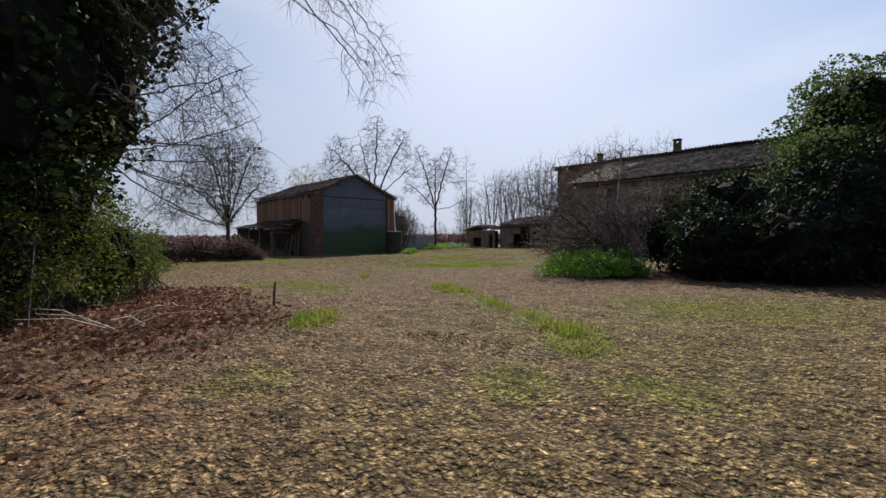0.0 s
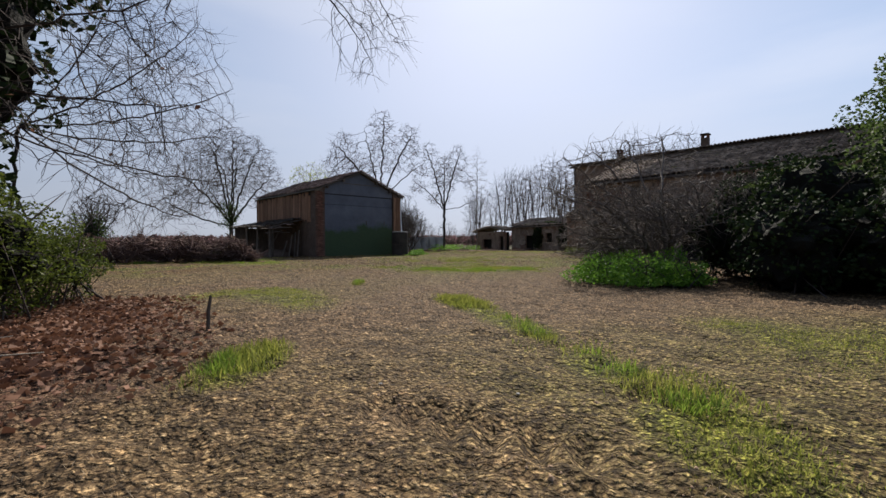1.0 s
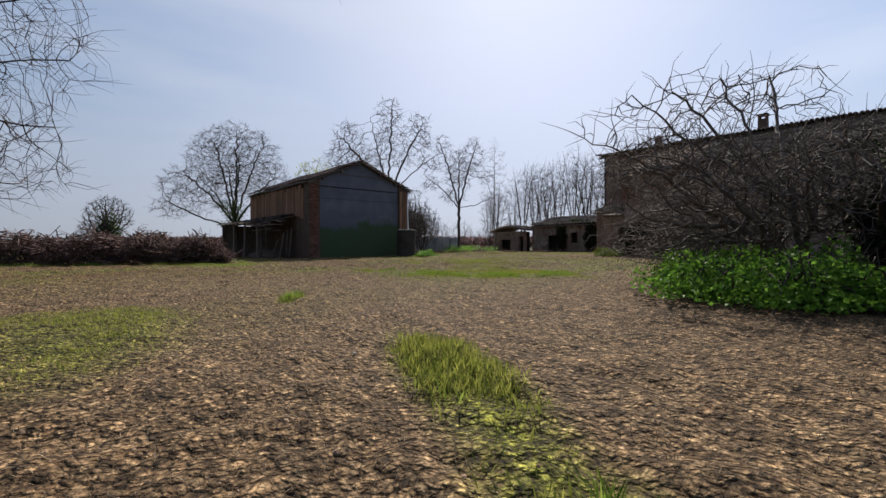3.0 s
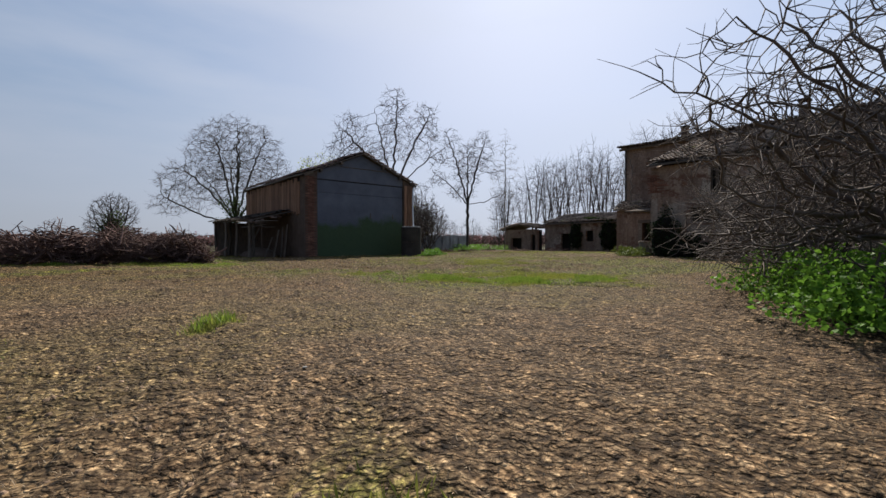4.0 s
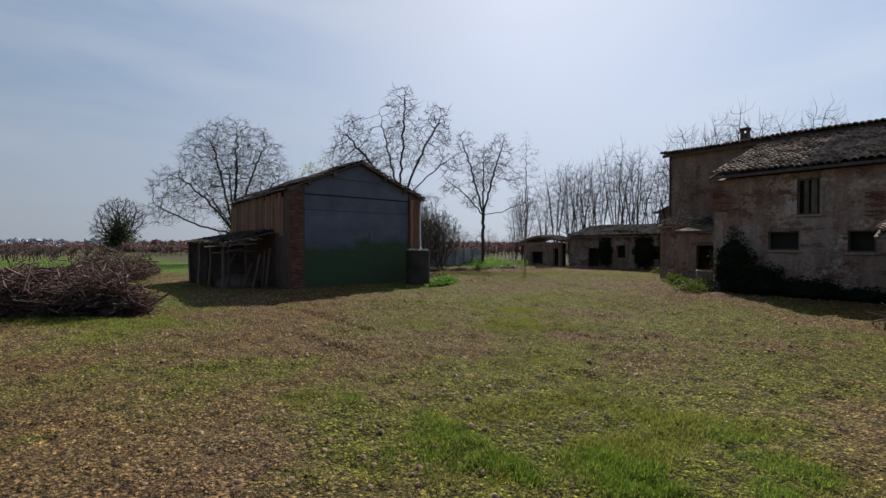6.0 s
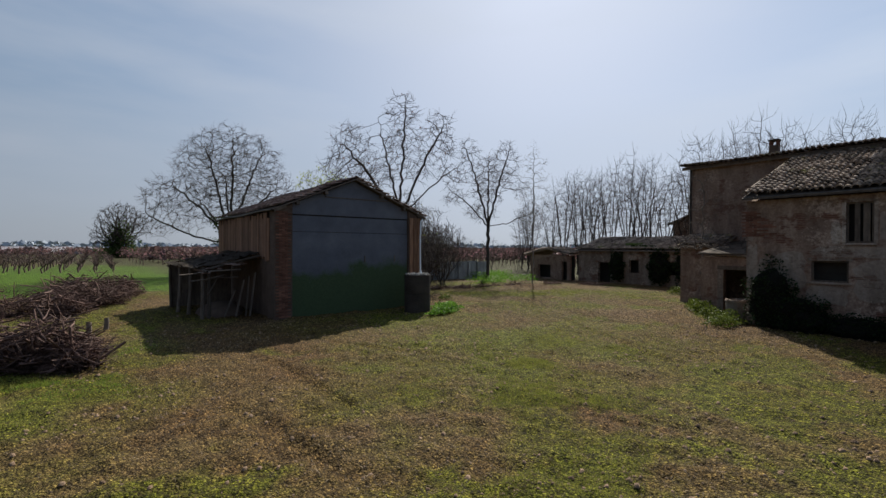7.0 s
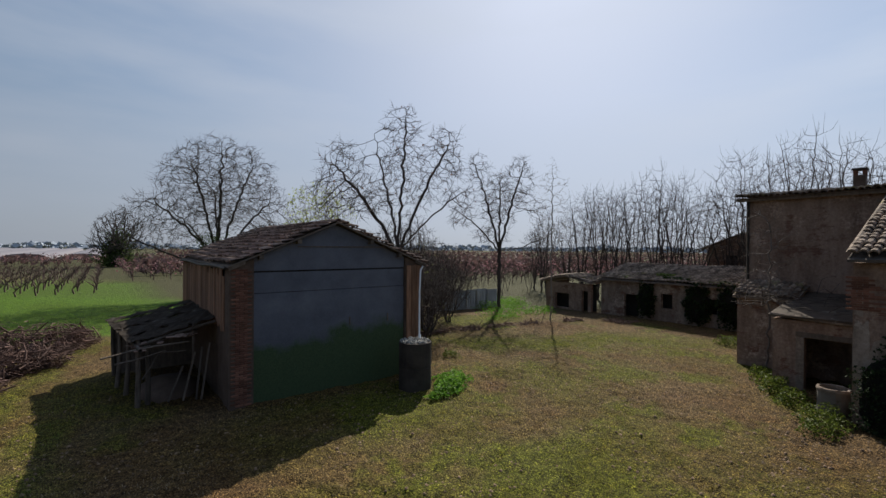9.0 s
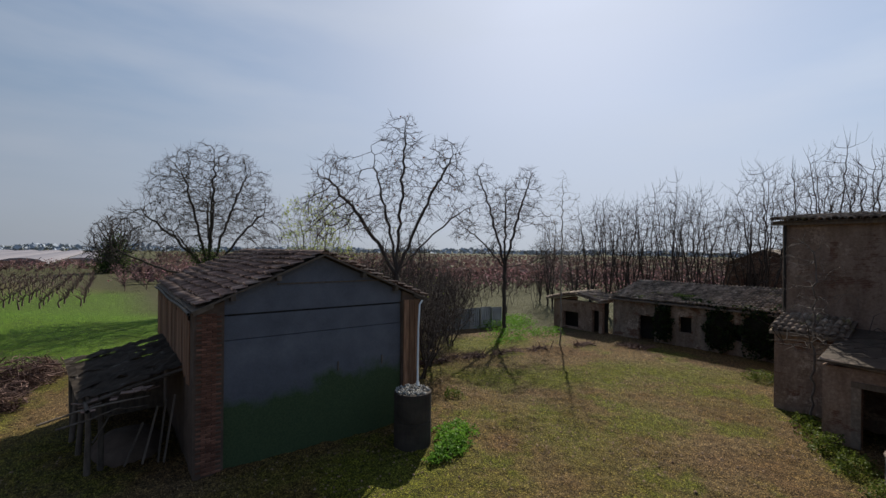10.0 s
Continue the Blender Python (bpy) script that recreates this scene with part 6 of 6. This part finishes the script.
    # ivy on the house corner, weeds along walls
    leaf_mass("house_ivy", "dark ivy bush against the house corner", "ivy", [(14.6, -13.5, 0.9, 0.4, 0.8, 1.6), (14.55, -14.4, 0.4, 0.45, 1.0, 0.95), (14.6, -16.0, 0.2, 0.35, 1.2, 0.55), (14.6, -17.6, 0.1, 0.3, 1.0, 0.4)], 12000, 0.06, "evergreen", 231, core=0.8)
    leaf_mass("wall_weeds", "low green weeds along the house wall", "weeds", [(14.4, -12.0, 0.05, 0.8, 0.6, 0.4), (15.9, -10.9, 0.05, 0.8, 0.5, 0.35), (16.9, -10.1, 0.05, 0.7, 0.5, 0.45), (18.0, -9.5, 0.05, 0.7, 0.4, 0.35), (18.9, -9.0, 0.05, 0.6, 0.4, 0.3), (13.4, -12.2, 0.05, 0.8, 0.5, 0.3), (24.4, -6.0, 0.05, 0.6, 0.8, 0.4), (10.3, 1.3, 0.05, 0.4, 0.4, 0.25)], 12000, 0.05, "shrub", 232, core=0)
    leaf_mass("wild_weeds", "lush green weeds round the locust tree", "weeds", [(22.6, 9.6, 0.0, 2.2, 1.4, 0.45), (25.2, 8.4, 0.0, 1.6, 1.2, 0.5), (24.6, 12.4, 0.0, 2.4, 2.0, 0.6), (27.0, 14.0, 0.0, 2.2, 2.4, 0.6), (20.6, 8.0, 0.0, 1.6, 0.7, 0.3)], 13000, 0.07, "nettle", 235, core=0)
    leaf_mass("tank_weeds", "bright green weeds at the foot of the cistern", "weeds", [(7.3, -2.5, 0.0, 0.6, 0.65, 0.36), (6.8, -2.9, 0.0, 0.65, 0.4, 0.28), (8.0, -1.8, 0.0, 0.7, 0.7, 0.26), (6.2, -3.1, 0.0, 0.5, 0.3, 0.17)], 6000, 0.06, "nettle", 233, core=0)
    for k, (x, y, z, sy) in enumerate(((30.6, 3.4, 3.05, 1.4), (31.2, 0.8, 3.3, 1.2), (30.4, -3.4, 3.0, 1.5), (31.0, -5.4, 3.2, 1.0))):
        leaf_mass("roof_creeper", "mossy creeper and dry stems on the outbuilding roof", "creeper", [(x, y, z, 0.9, sy, 0.14)], 1500, 0.1, "ivy" if k % 2 else "shrub", 240 + k, core=0, stems=0)
    leaf_mass("shed_ivy", "dark ivy climbing the long outbuilding", "ivy", [(29.2, 1.4, 1.4, 0.25, 0.7, 1.3), (29.2, -2.2, 1.5, 0.3, 0.9, 1.4), (29.2, -4.6, 1.6, 0.3, 1.3, 1.5), (30.5, -1.0, 3.0, 1.2, 2.0, 0.25)], 8000, 0.12, "evergreen", 234, core=0.8)


def brush_heap(name, label, lumps, sticks, seed, girth=1.0):
    rng = np.random.RandomState(seed)
    ob = thing(name, label, "brush heap", at=(lumps[0][0], lumps[0][1], 0))
    for b in lumps:
        t = Tubes()
        for k in range(sticks // len(lumps)):
            d = rng.normal(size=3)
            d /= np.linalg.norm(d)
            c = np.array(b[:3]) + d * np.array(b[3:6]) * rng.rand() ** 0.4 * (1 + 0.3 * math.sin(b[0] * 7 + d[0] * 6) * math.cos(d[1] * 5))
            c[2] = max(c[2], 0.03)
            w = rng.normal(size=3) * (1, 1, 0.45)
            w /= np.linalg.norm(w)
            l, r = rng.uniform(0.2, 1.0) * (1.5 if k % 9 == 0 else 1.0), (0.006 + 0.042 * rng.rand() ** 4) * girth
            m = c + rng.normal(size=3) * 0.06
            t.add([c - w * l / 2, m, c + w * l / 2], [r, r * 0.85, r * 0.45], 3)
        t.done("brushwood", "brush", ob)
    return ob


def build_heaps():
    brush_heap("brush_heap", "long heap of cut reddish-brown prunings", [(-6.4, -4.3, 0.25, 0.8, 0.7, 0.5), (-6.9, -3.9, 0.5, 0.8, 0.8, 0.75), (-7.9, -3.5, 0.35, 0.9, 0.9, 0.6), (-8.6, -2.8, 0.6, 0.9, 1.0, 0.85), (-9.6, -2.0, 0.4, 1.0, 1.0, 0.65), (-10.4, -1.5, 0.6, 1.0, 1.1, 0.85), (-11.6, -0.6, 0.45, 1.2, 1.1, 0.7), (-12.6, 0.3, 0.6, 1.1, 1.1, 0.85), (-13.8, 1.0, 0.5, 1.3, 1.2, 0.75)], 6300, 301)
    brush_heap("brush_heap", "low heap of cut prunings beside the lawn", [(-7.6, 8.6, 0.35, 1.2, 0.9, 0.7), (-6.4, 9.4, 0.45, 1.1, 0.9, 0.8), (-5.2, 10.2, 0.35, 0.9, 0.8, 0.65), (-9.0, 7.6, 0.4, 1.3, 1.0, 0.75), (-10.6, 6.4, 0.4, 1.4, 1, 0.7), (-7.0, 6.8, 0.3, 0.9, 0.8, 0.55), (-4.7, 13.6, 0.45, 1.0, 1.0, 0.85), (-5.9, 13.3, 0.6, 1.1, 1.0, 1.0), (-7.2, 13.0, 0.5, 1.2, 1.0, 0.9), (-4.3, 15.2, 0.3, 0.8, 0.9, 0.55)], 5600, 302)
    brush_heap("brush_heap", "thin scatter of dry brush at the edge of the yard", [(11.6, 6.6, 0.02, 1.2, 0.5, 0.14), (13.6, 6.4, 0.03, 1.4, 0.5, 0.22), (15.8, 6.1, 0.02, 1.4, 0.6, 0.16), (18.0, 5.6, 0.03, 1.4, 0.6, 0.2), (20.2, 5.0, 0.03, 1.4, 0.5, 0.22), (24.0, 4.2, 0.02, 1.4, 0.5, 0.14), (26.4, 2.0, 0.02, 0.8, 1.2, 0.12)], 900, 303)
    brush_heap("brush_heap", "fallen bare branches in front of the small hut", [(8.4, -19.4, 0.15, 1.0, 0.8, 0.35), (8.0, -20.4, 0.1, 0.8, 0.8, 0.25)], 260, 305, 0.6)
    for k, (x, y, h) in enumerate(((-6.1, -0.4, 0.55), (-5.6, 1.4, 0.4), (-6.6, 2.2, 0.35))):
        t = Tubes()
        t.add([(x, y, -0.1), (x + 0.03, y, h * 0.6), (x + 0.02, y + 0.02, h)], [0.09, 0.08, 0.075], 7)
        ob = t.done("stump", "old_wood")
        tagged(ob, "short dark wooden stump in the grass", "stump", "stumps by the brush")
    t = Tubes()
    t.add([(-13.47, -23.1, -0.1), (-13.46, -23.1, 0.2), (-13.43, -23.08, 0.36)], [0.022, 0.02, 0.016], 5)
    tagged(t.done("stake", "old_wood"), "short wooden stake in the soil", "stake")
    rng = np.random.RandomState(5)
    for k in range(7):
        t = Tubes()
        p = np.array((-15.4 + rng.uniform(-0.6, 0.5), -23.6 + rng.uniform(-0.5, 0.5), 0.05))
        w = np.array((rng.uniform(-1, 1), rng.uniform(-1, 1), 0.15))
        t.add([p, p + w * 0.4 + (0, 0, 0.08), p + w * 0.9 + (0, 0, 0.02)], [0.01, 0.008, 0.004], 4)
        tagged(t.done("dry_stick", "dry_stick"), "bleached dry stick on the ground", "stick", "fallen sticks")


build_hedges()
build_heaps()


# ---------------------------------------------------------------- fields and distance
def build_fields():
    rng = np.random.RandomState(60)
    t = Tubes()
    for row in range(16):
        for k in range(44):
            x = -4 - k * 1.6 + rng.uniform(-0.15, 0.15)
            y = 46.5 + row * 3.4 + rng.uniform(-0.1, 0.1) - 0.12 * k
            h = rng.uniform(0.7, 1.0)
            t.add([(x, y, 0), (x + rng.uniform(-0.15, 0.15), y, h * 0.6), (x + rng.uniform(-0.2, 0.2), y, h)], [0.085, 0.075, 0.06], 4)
            for s in range(7):
                a = rng.uniform(-1, 1)
                t.add([(x, y, h * 0.9), (x + a * 0.5, y + rng.uniform(-0.2, 0.2), h + 0.3), (x + a * 0.9, y + rng.uniform(-0.3, 0.3), h + rng.uniform(0.3, 0.9))], [0.045, 0.03, 0.016], 3)
    tagged(t.done("vineyard", "vine"), "rows of bare pruned vines", "vines", kind="stuff")
    def band(name, label, x0, x1, y0, y1, rows, step, h, seed):
        r = np.random.RandomState(seed)
        tt, cs = Tubes(), []
        for i in range(rows):
            y = y0 + (y1 - y0) * i / rows
            for x in np.arange(x0, x1, step):
                xx, yy = x + r.uniform(-0.3, 0.3), y + r.uniform(-0.3, 0.3)
                tt.add([(xx, yy, 0), (xx, yy, 0.8)], [0.08, 0.07], 3)
                for s in range(9):
                    q = np.array((xx, yy, 0.8)) + (r.normal() * 0.9, r.normal() * 0.9, r.uniform(0.6, h - 0.8))
                    tt.add([(xx, yy, 0.75), (q + (xx, yy, 0.8)) / 2, q], [0.055, 0.04, 0.022], 3)
                cs.append(np.array((xx, yy, h * 0.6)) + r.normal(size=(12, 3)) * (0.7, 0.7, 0.45))
        ob = thing(name, label, "orchard", kind="stuff")
        tt.done("wood", "vine", ob)
        v, f = leaf_cards(r, np.concatenate(cs), 0.2)
        raw("blossom", v, f, "blossom", ob)
    band("orchard", "blossoming orchard rows in the distance", 0, 60, 64, 120, 9, 2.6, 2.9, 61)
    band("orchard", "reddish orchard rows behind the outbuildings", 46, 95, -14, 30, 10, 2.6, 3.0, 62)
    band("orchard", "bare orchard rows beyond the sheet fence", 17, 96, 31, 62, 8, 2.4, 3.0, 65)
    band("orchard", "far orchard rows beyond the vineyard", -110, -2, 122, 160, 6, 3.2, 2.8, 63)
    r = np.random.RandomState(66)
    n = 26000
    ang, dist = r.uniform(radians(-20), radians(125), n), 75 + 330 * r.rand(n) ** 1.5
    dist = np.round(dist / 7) * 7 + r.normal(size=n) * 0.6
    q = np.stack([np.cos(ang) * dist, np.sin(ang) * dist, 0.5 + r.rand(n) * 2.0], -1)
    q = q[((np.abs(ang - 1.75) > 0.2) | (dist > 120)) & ((ang < 1.5) | (dist < 165))]
    v, f = leaf_cards(r, q, 0.85)
    tagged(raw("far_orchard", v, f, "far_twigs"), "far orchards in reddish bud", "orchard", kind="stuff")
    for k in range(15):
        bm = bmesh.new()
        x0 = -226 + k * 15.5
        n = 8
        rings = [[bm.verts.new((x0 + 6.5 * -math.cos(math.pi * i / n), y, 2.2 * math.sin(math.pi * i / n))) for i in range(n + 1)] for y in (185, 520)]
        for i in range(n):
            bm.faces.new((rings[0][i], rings[0][i + 1], rings[1][i + 1], rings[1][i]))
        bm.faces.new(rings[0])
        bm.faces.new(rings[1][::-1])
        ob = part("greenhouse_tunnel", bm, "sheet", None, smooth=False)
        tagged(ob, "long white plastic greenhouse tunnel", "greenhouse", "greenhouse tunnels")
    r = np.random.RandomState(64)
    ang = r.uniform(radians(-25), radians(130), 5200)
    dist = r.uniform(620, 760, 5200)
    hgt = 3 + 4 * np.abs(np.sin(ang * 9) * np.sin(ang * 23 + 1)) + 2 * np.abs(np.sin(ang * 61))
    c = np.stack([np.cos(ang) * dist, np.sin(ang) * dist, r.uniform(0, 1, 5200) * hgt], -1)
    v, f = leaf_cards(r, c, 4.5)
    tagged(raw("far_woods", v, f, "far_wood"), "line of woods on the horizon, haze put into its colour", "woods", kind="stuff")


build_fields()


# ---------------------------------------------------------------- ground cover
def blades(rng, x, y, length, width, lean, tall=True):
    """Thin tapering blades rooted at (x, y): one quad each."""
    n = len(x)
    z = ground_height(x, y)
    root = np.stack([x, y, z - 0.005], -1)
    a = rng.uniform(0, 2 * np.pi, n)
    out = np.stack([np.cos(a), np.sin(a), np.zeros(n)], -1)
    side = np.stack([-np.sin(a), np.cos(a), np.zeros(n)], -1)
    l = (length * rng.uniform(0.5, 1.3, n))[:, None]
    t = (lean * rng.uniform(0.3, 1.2, n))[:, None]
    tip = root + out * l * np.sin(t) + np.array((0, 0, 1)) * l * np.cos(t)
    mid = root * 0.5 + tip * 0.5 + np.array((0, 0, 1)) * l * 0.08
    w = (width * rng.uniform(0.6, 1.3, n))[:, None]
    v = np.stack([root - side * w * 0.4, mid + side * w / 2, tip, mid - side * w / 2], 1).reshape(-1, 3)
    return v, np.arange(4 * n).reshape(-1, 4)


def scatter(rng, count, x0, x1, y0, y1):
    return rng.uniform(x0, x1, count), rng.uniform(y0, y1, count)


def build_cover():
    rng = np.random.RandomState(71)
    # grass in the patches, thicker where the path comes close
    xs, ys, ls = [], [], []
    for cx, cy, rx, ry, turn, s in PATCHES:
        gap = math.hypot(cx + 8, cy + 19)
        n = int(3.14 * rx * ry * 1.8 * s * (5600 if gap < 12 and s > 0.97 else 2400 if gap < 12 else 1100 if gap < 24 and cx < -3 else 1100 if gap < 20 else 400))
        u, v = rng.uniform(-1.35, 1.35, n) * rx, rng.uniform(-1.35, 1.35, n) * ry
        co, sn = math.cos(radians(turn)), math.sin(radians(turn))
        xs.append(cx + u * co - v * sn)
        ys.append(cy + u * sn + v * co)
        ls.append(np.full(n, 0.1 if s > 0.97 and cx < -8 else 0.06 if s > 0.97 else 0.05 if s > 0.85 else 0.045) * (1.0 if gap < 20 else 1.5))
    x, y, l = np.concatenate(xs), np.concatenate(ys), np.concatenate(ls)
    g = masks(x, y)[0]
    keep = rng.rand(len(x)) < np.clip(g - 0.12, 0, 1) ** 1.2 * np.clip(0.4 + 2.2 * fbm(x, y, 44, 0.7, 4), 0.03, 1)
    x, y, l, g = x[keep], y[keep], l[keep], g[keep]
    lush = (l > 0.055) & (g > 0.75) & (fbm(x, y, 61, 1.3, 3) > -0.05) & ((np.hypot(x + 8, y + 19) < 13) | ((x < -3.4) & (y < 6)))
    for pick, kind, note, high in ((~lush, "grass", "short yellowish spring grass growing in patches", 1.0), (lush, "lush_grass", "lush green grass tufts on the tilled soil", 1.25)):
        v, f = blades(rng, x[pick], y[pick], l[pick] * (0.5 + 0.5 * g[pick]) * high, 0.0055 + 0.02 * l[pick], 0.75)
        tagged(raw("grass", v, f, kind), note, "grass", kind="stuff")
    # thin short grass over the mossy parts of the yard
    x, y = scatter(rng, 150000, -9, 22, -17, 6)
    g = masks(x, y)[0]
    keep = (rng.rand(len(x)) < np.clip(g - 0.35, 0, 1) * np.clip(0.5 + 1.5 * fbm(x, y, 46, 0.8, 4), 0.05, 1)) & ((y < -0.3) | (x > 8) | (x < -3))
    x, y = x[keep], y[keep]
    far = np.clip(np.hypot(x + 8, y + 18) / 14, 0.6, 2)
    v, f = blades(rng, x, y, 0.055 * far, 0.007 * far, 0.8)
    tagged(raw("grass", v, f, "grass"), "thin short grass over the mossy yard", "grass", kind="stuff")
    # chopped straw and stubble over the soil
    x, y = scatter(rng, 620000, -17, 4, -31, -8)
    off = np.abs((x + 16.5) * 0.707 - (y + 29.9) * 0.707 + 0.4)
    d = np.clip(1.15 - off / 7.5, 0.06, 1) * np.clip(0.75 + 0.8 * fbm(x, y, 33, 1.2, 4), 0.12, 1) * np.clip(1.3 - np.hypot(x + 11, y + 24) / 16, 0.1, 1)
    rut = sum(w for w, _, _, _ in tracks(x, y))
    keep = rng.rand(len(x)) < d * np.clip(1 - rut, 0, 1) * (1 - 0.75 * np.clip(masks(x, y)[0], 0, 1))
    x, y = x[keep], y[keep]
    far = np.clip(np.hypot(x + 11, y + 24) / 9, 0.8, 1.6)
    v, f = blades(rng, x, y, 0.038 * far, 0.004 * far, 1.1)
    tagged(raw("straw_litter", v, f, "dry_grass"), "chopped dry straw lying on the soil", "straw", kind="stuff")
    # coarser dry stalks in the yard
    x, y = scatter(rng, 80000, -6, 24, -17, 7)
    keep = (rng.rand(len(x)) < np.clip(0.3 + 1.3 * fbm(x, y, 35, 2.4, 5), 0.03, 1) * (1 - 0.8 * masks(x, y)[0])) & ((y < -0.3) | (x > 8))
    x, y = x[keep], y[keep]
    v, f = blades(rng, x, y, 0.08, 0.014, 1.1)
    tagged(raw("straw_litter", v, f, "dry_grass"), "dry stalks strewn over the mossy yard", "straw", kind="stuff")
    # dead leaves under the left trees
    x, y = scatter(rng, 30000, -18, -11.5, -27, -16)
    keep = rng.rand(len(x)) < masks(x, y)[2] ** 1.2
    x, y = x[keep], y[keep]
    c = np.stack([x, y, ground_height(x, y) + rng.uniform(0.005, 0.035, len(x))], -1)
    v, f = leaf_cards(rng, c, 0.05, flat=-0.25, long=1.4)
    tagged(raw("leaf_litter", v, f, "dead_leaf"), "reddish dead leaves under the trees", "dead leaves", kind="stuff")
    # clods of earth
    n = 22000
    s = rng.rand(n)
    x, y = -14.5 + 13 * s + rng.normal(size=n) * 3.0, -28.0 + 14 * s + rng.normal(size=n) * 2.4
    near = (np.hypot(x + 10, y + 22) < 17) & (fbm(x, y, 52, 1.3, 3) + 0.25 > rng.rand(n) * 0.6)
    x, y = x[near], y[near]
    s = 0.004 + 0.01 * rng.rand(len(x)) ** 2.5
    px, py = scatter(rng, 15000, -7, 22, -18, 4)
    yard = ((py < -0.4) | (px > 8.2) | (px < -3)) & (fbm(px, py, 53, 1.8, 4) + 0.35 > rng.rand(15000) * 0.8)
    x, y = np.concatenate([x, px[yard]]), np.concatenate([y, py[yard]])
    s = np.concatenate([s, 0.012 + 0.026 * rng.rand(int(yard.sum())) ** 2])
    base = np.array([(-1, -1, 0), (1, -1, 0), (1, 1, 0), (-1, 1, 0), (-0.6, -0.6, 0.9), (0.6, -0.5, 1.0), (0.5, 0.6, 0.8), (-0.6, 0.5, 1.0)])
    quads = np.array([(0, 1, 5, 4), (1, 2, 6, 5), (2, 3, 7, 6), (3, 0, 4, 7), (4, 5, 6, 7)])
    a = rng.uniform(0, 6.3, len(x))
    p = base[None] * s[:, None, None] * rng.uniform(0.7, 1.3, (len(x), 8, 3))
    q = np.stack([p[..., 0] * np.cos(a)[:, None] - p[..., 1] * np.sin(a)[:, None], p[..., 0] * np.sin(a)[:, None] + p[..., 1] * np.cos(a)[:, None], p[..., 2]], -1)
    q += np.stack([x, y, ground_height(x, y) - 0.006], -1)[:, None, :]
    f = (quads[None] + 8 * np.arange(len(x))[:, None, None]).reshape(-1, 4)
    tagged(raw("earth_clods", q.reshape(-1, 3), f, "clod"), "loose brown clods of earth", "clods", kind="stuff")
    # a few pale stones
    for k in range(9):
        bm = bmesh.new()
        bmesh.ops.create_icosphere(bm, subdivisions=2, radius=0.014)
        for w in bm.verts:
            w.co *= 1 + 0.3 * noise.noise(w.co * 30 + Vector((k, 0, 0)))
            w.co.z *= 0.4
        px, py = ((-11.9, -24.6), (-11.2, -24.9), (-14.6, -27.9), (-13.2, -25.9), (-9.2, -21.4), (-7.6, -20.3), (-12.6, -26.6), (-10.2, -22.9), (-6.0, -18.8))[k]
        ob = part("stone", bm, "gravel", None, smooth=True)
        ob.location = (px, py, float(ground_height(np.array([px]), np.array([py]))[0]) + 0.012)
        tagged(ob, "small pale stone lying on the soil", "stone", "stones on the field")


build_cover()
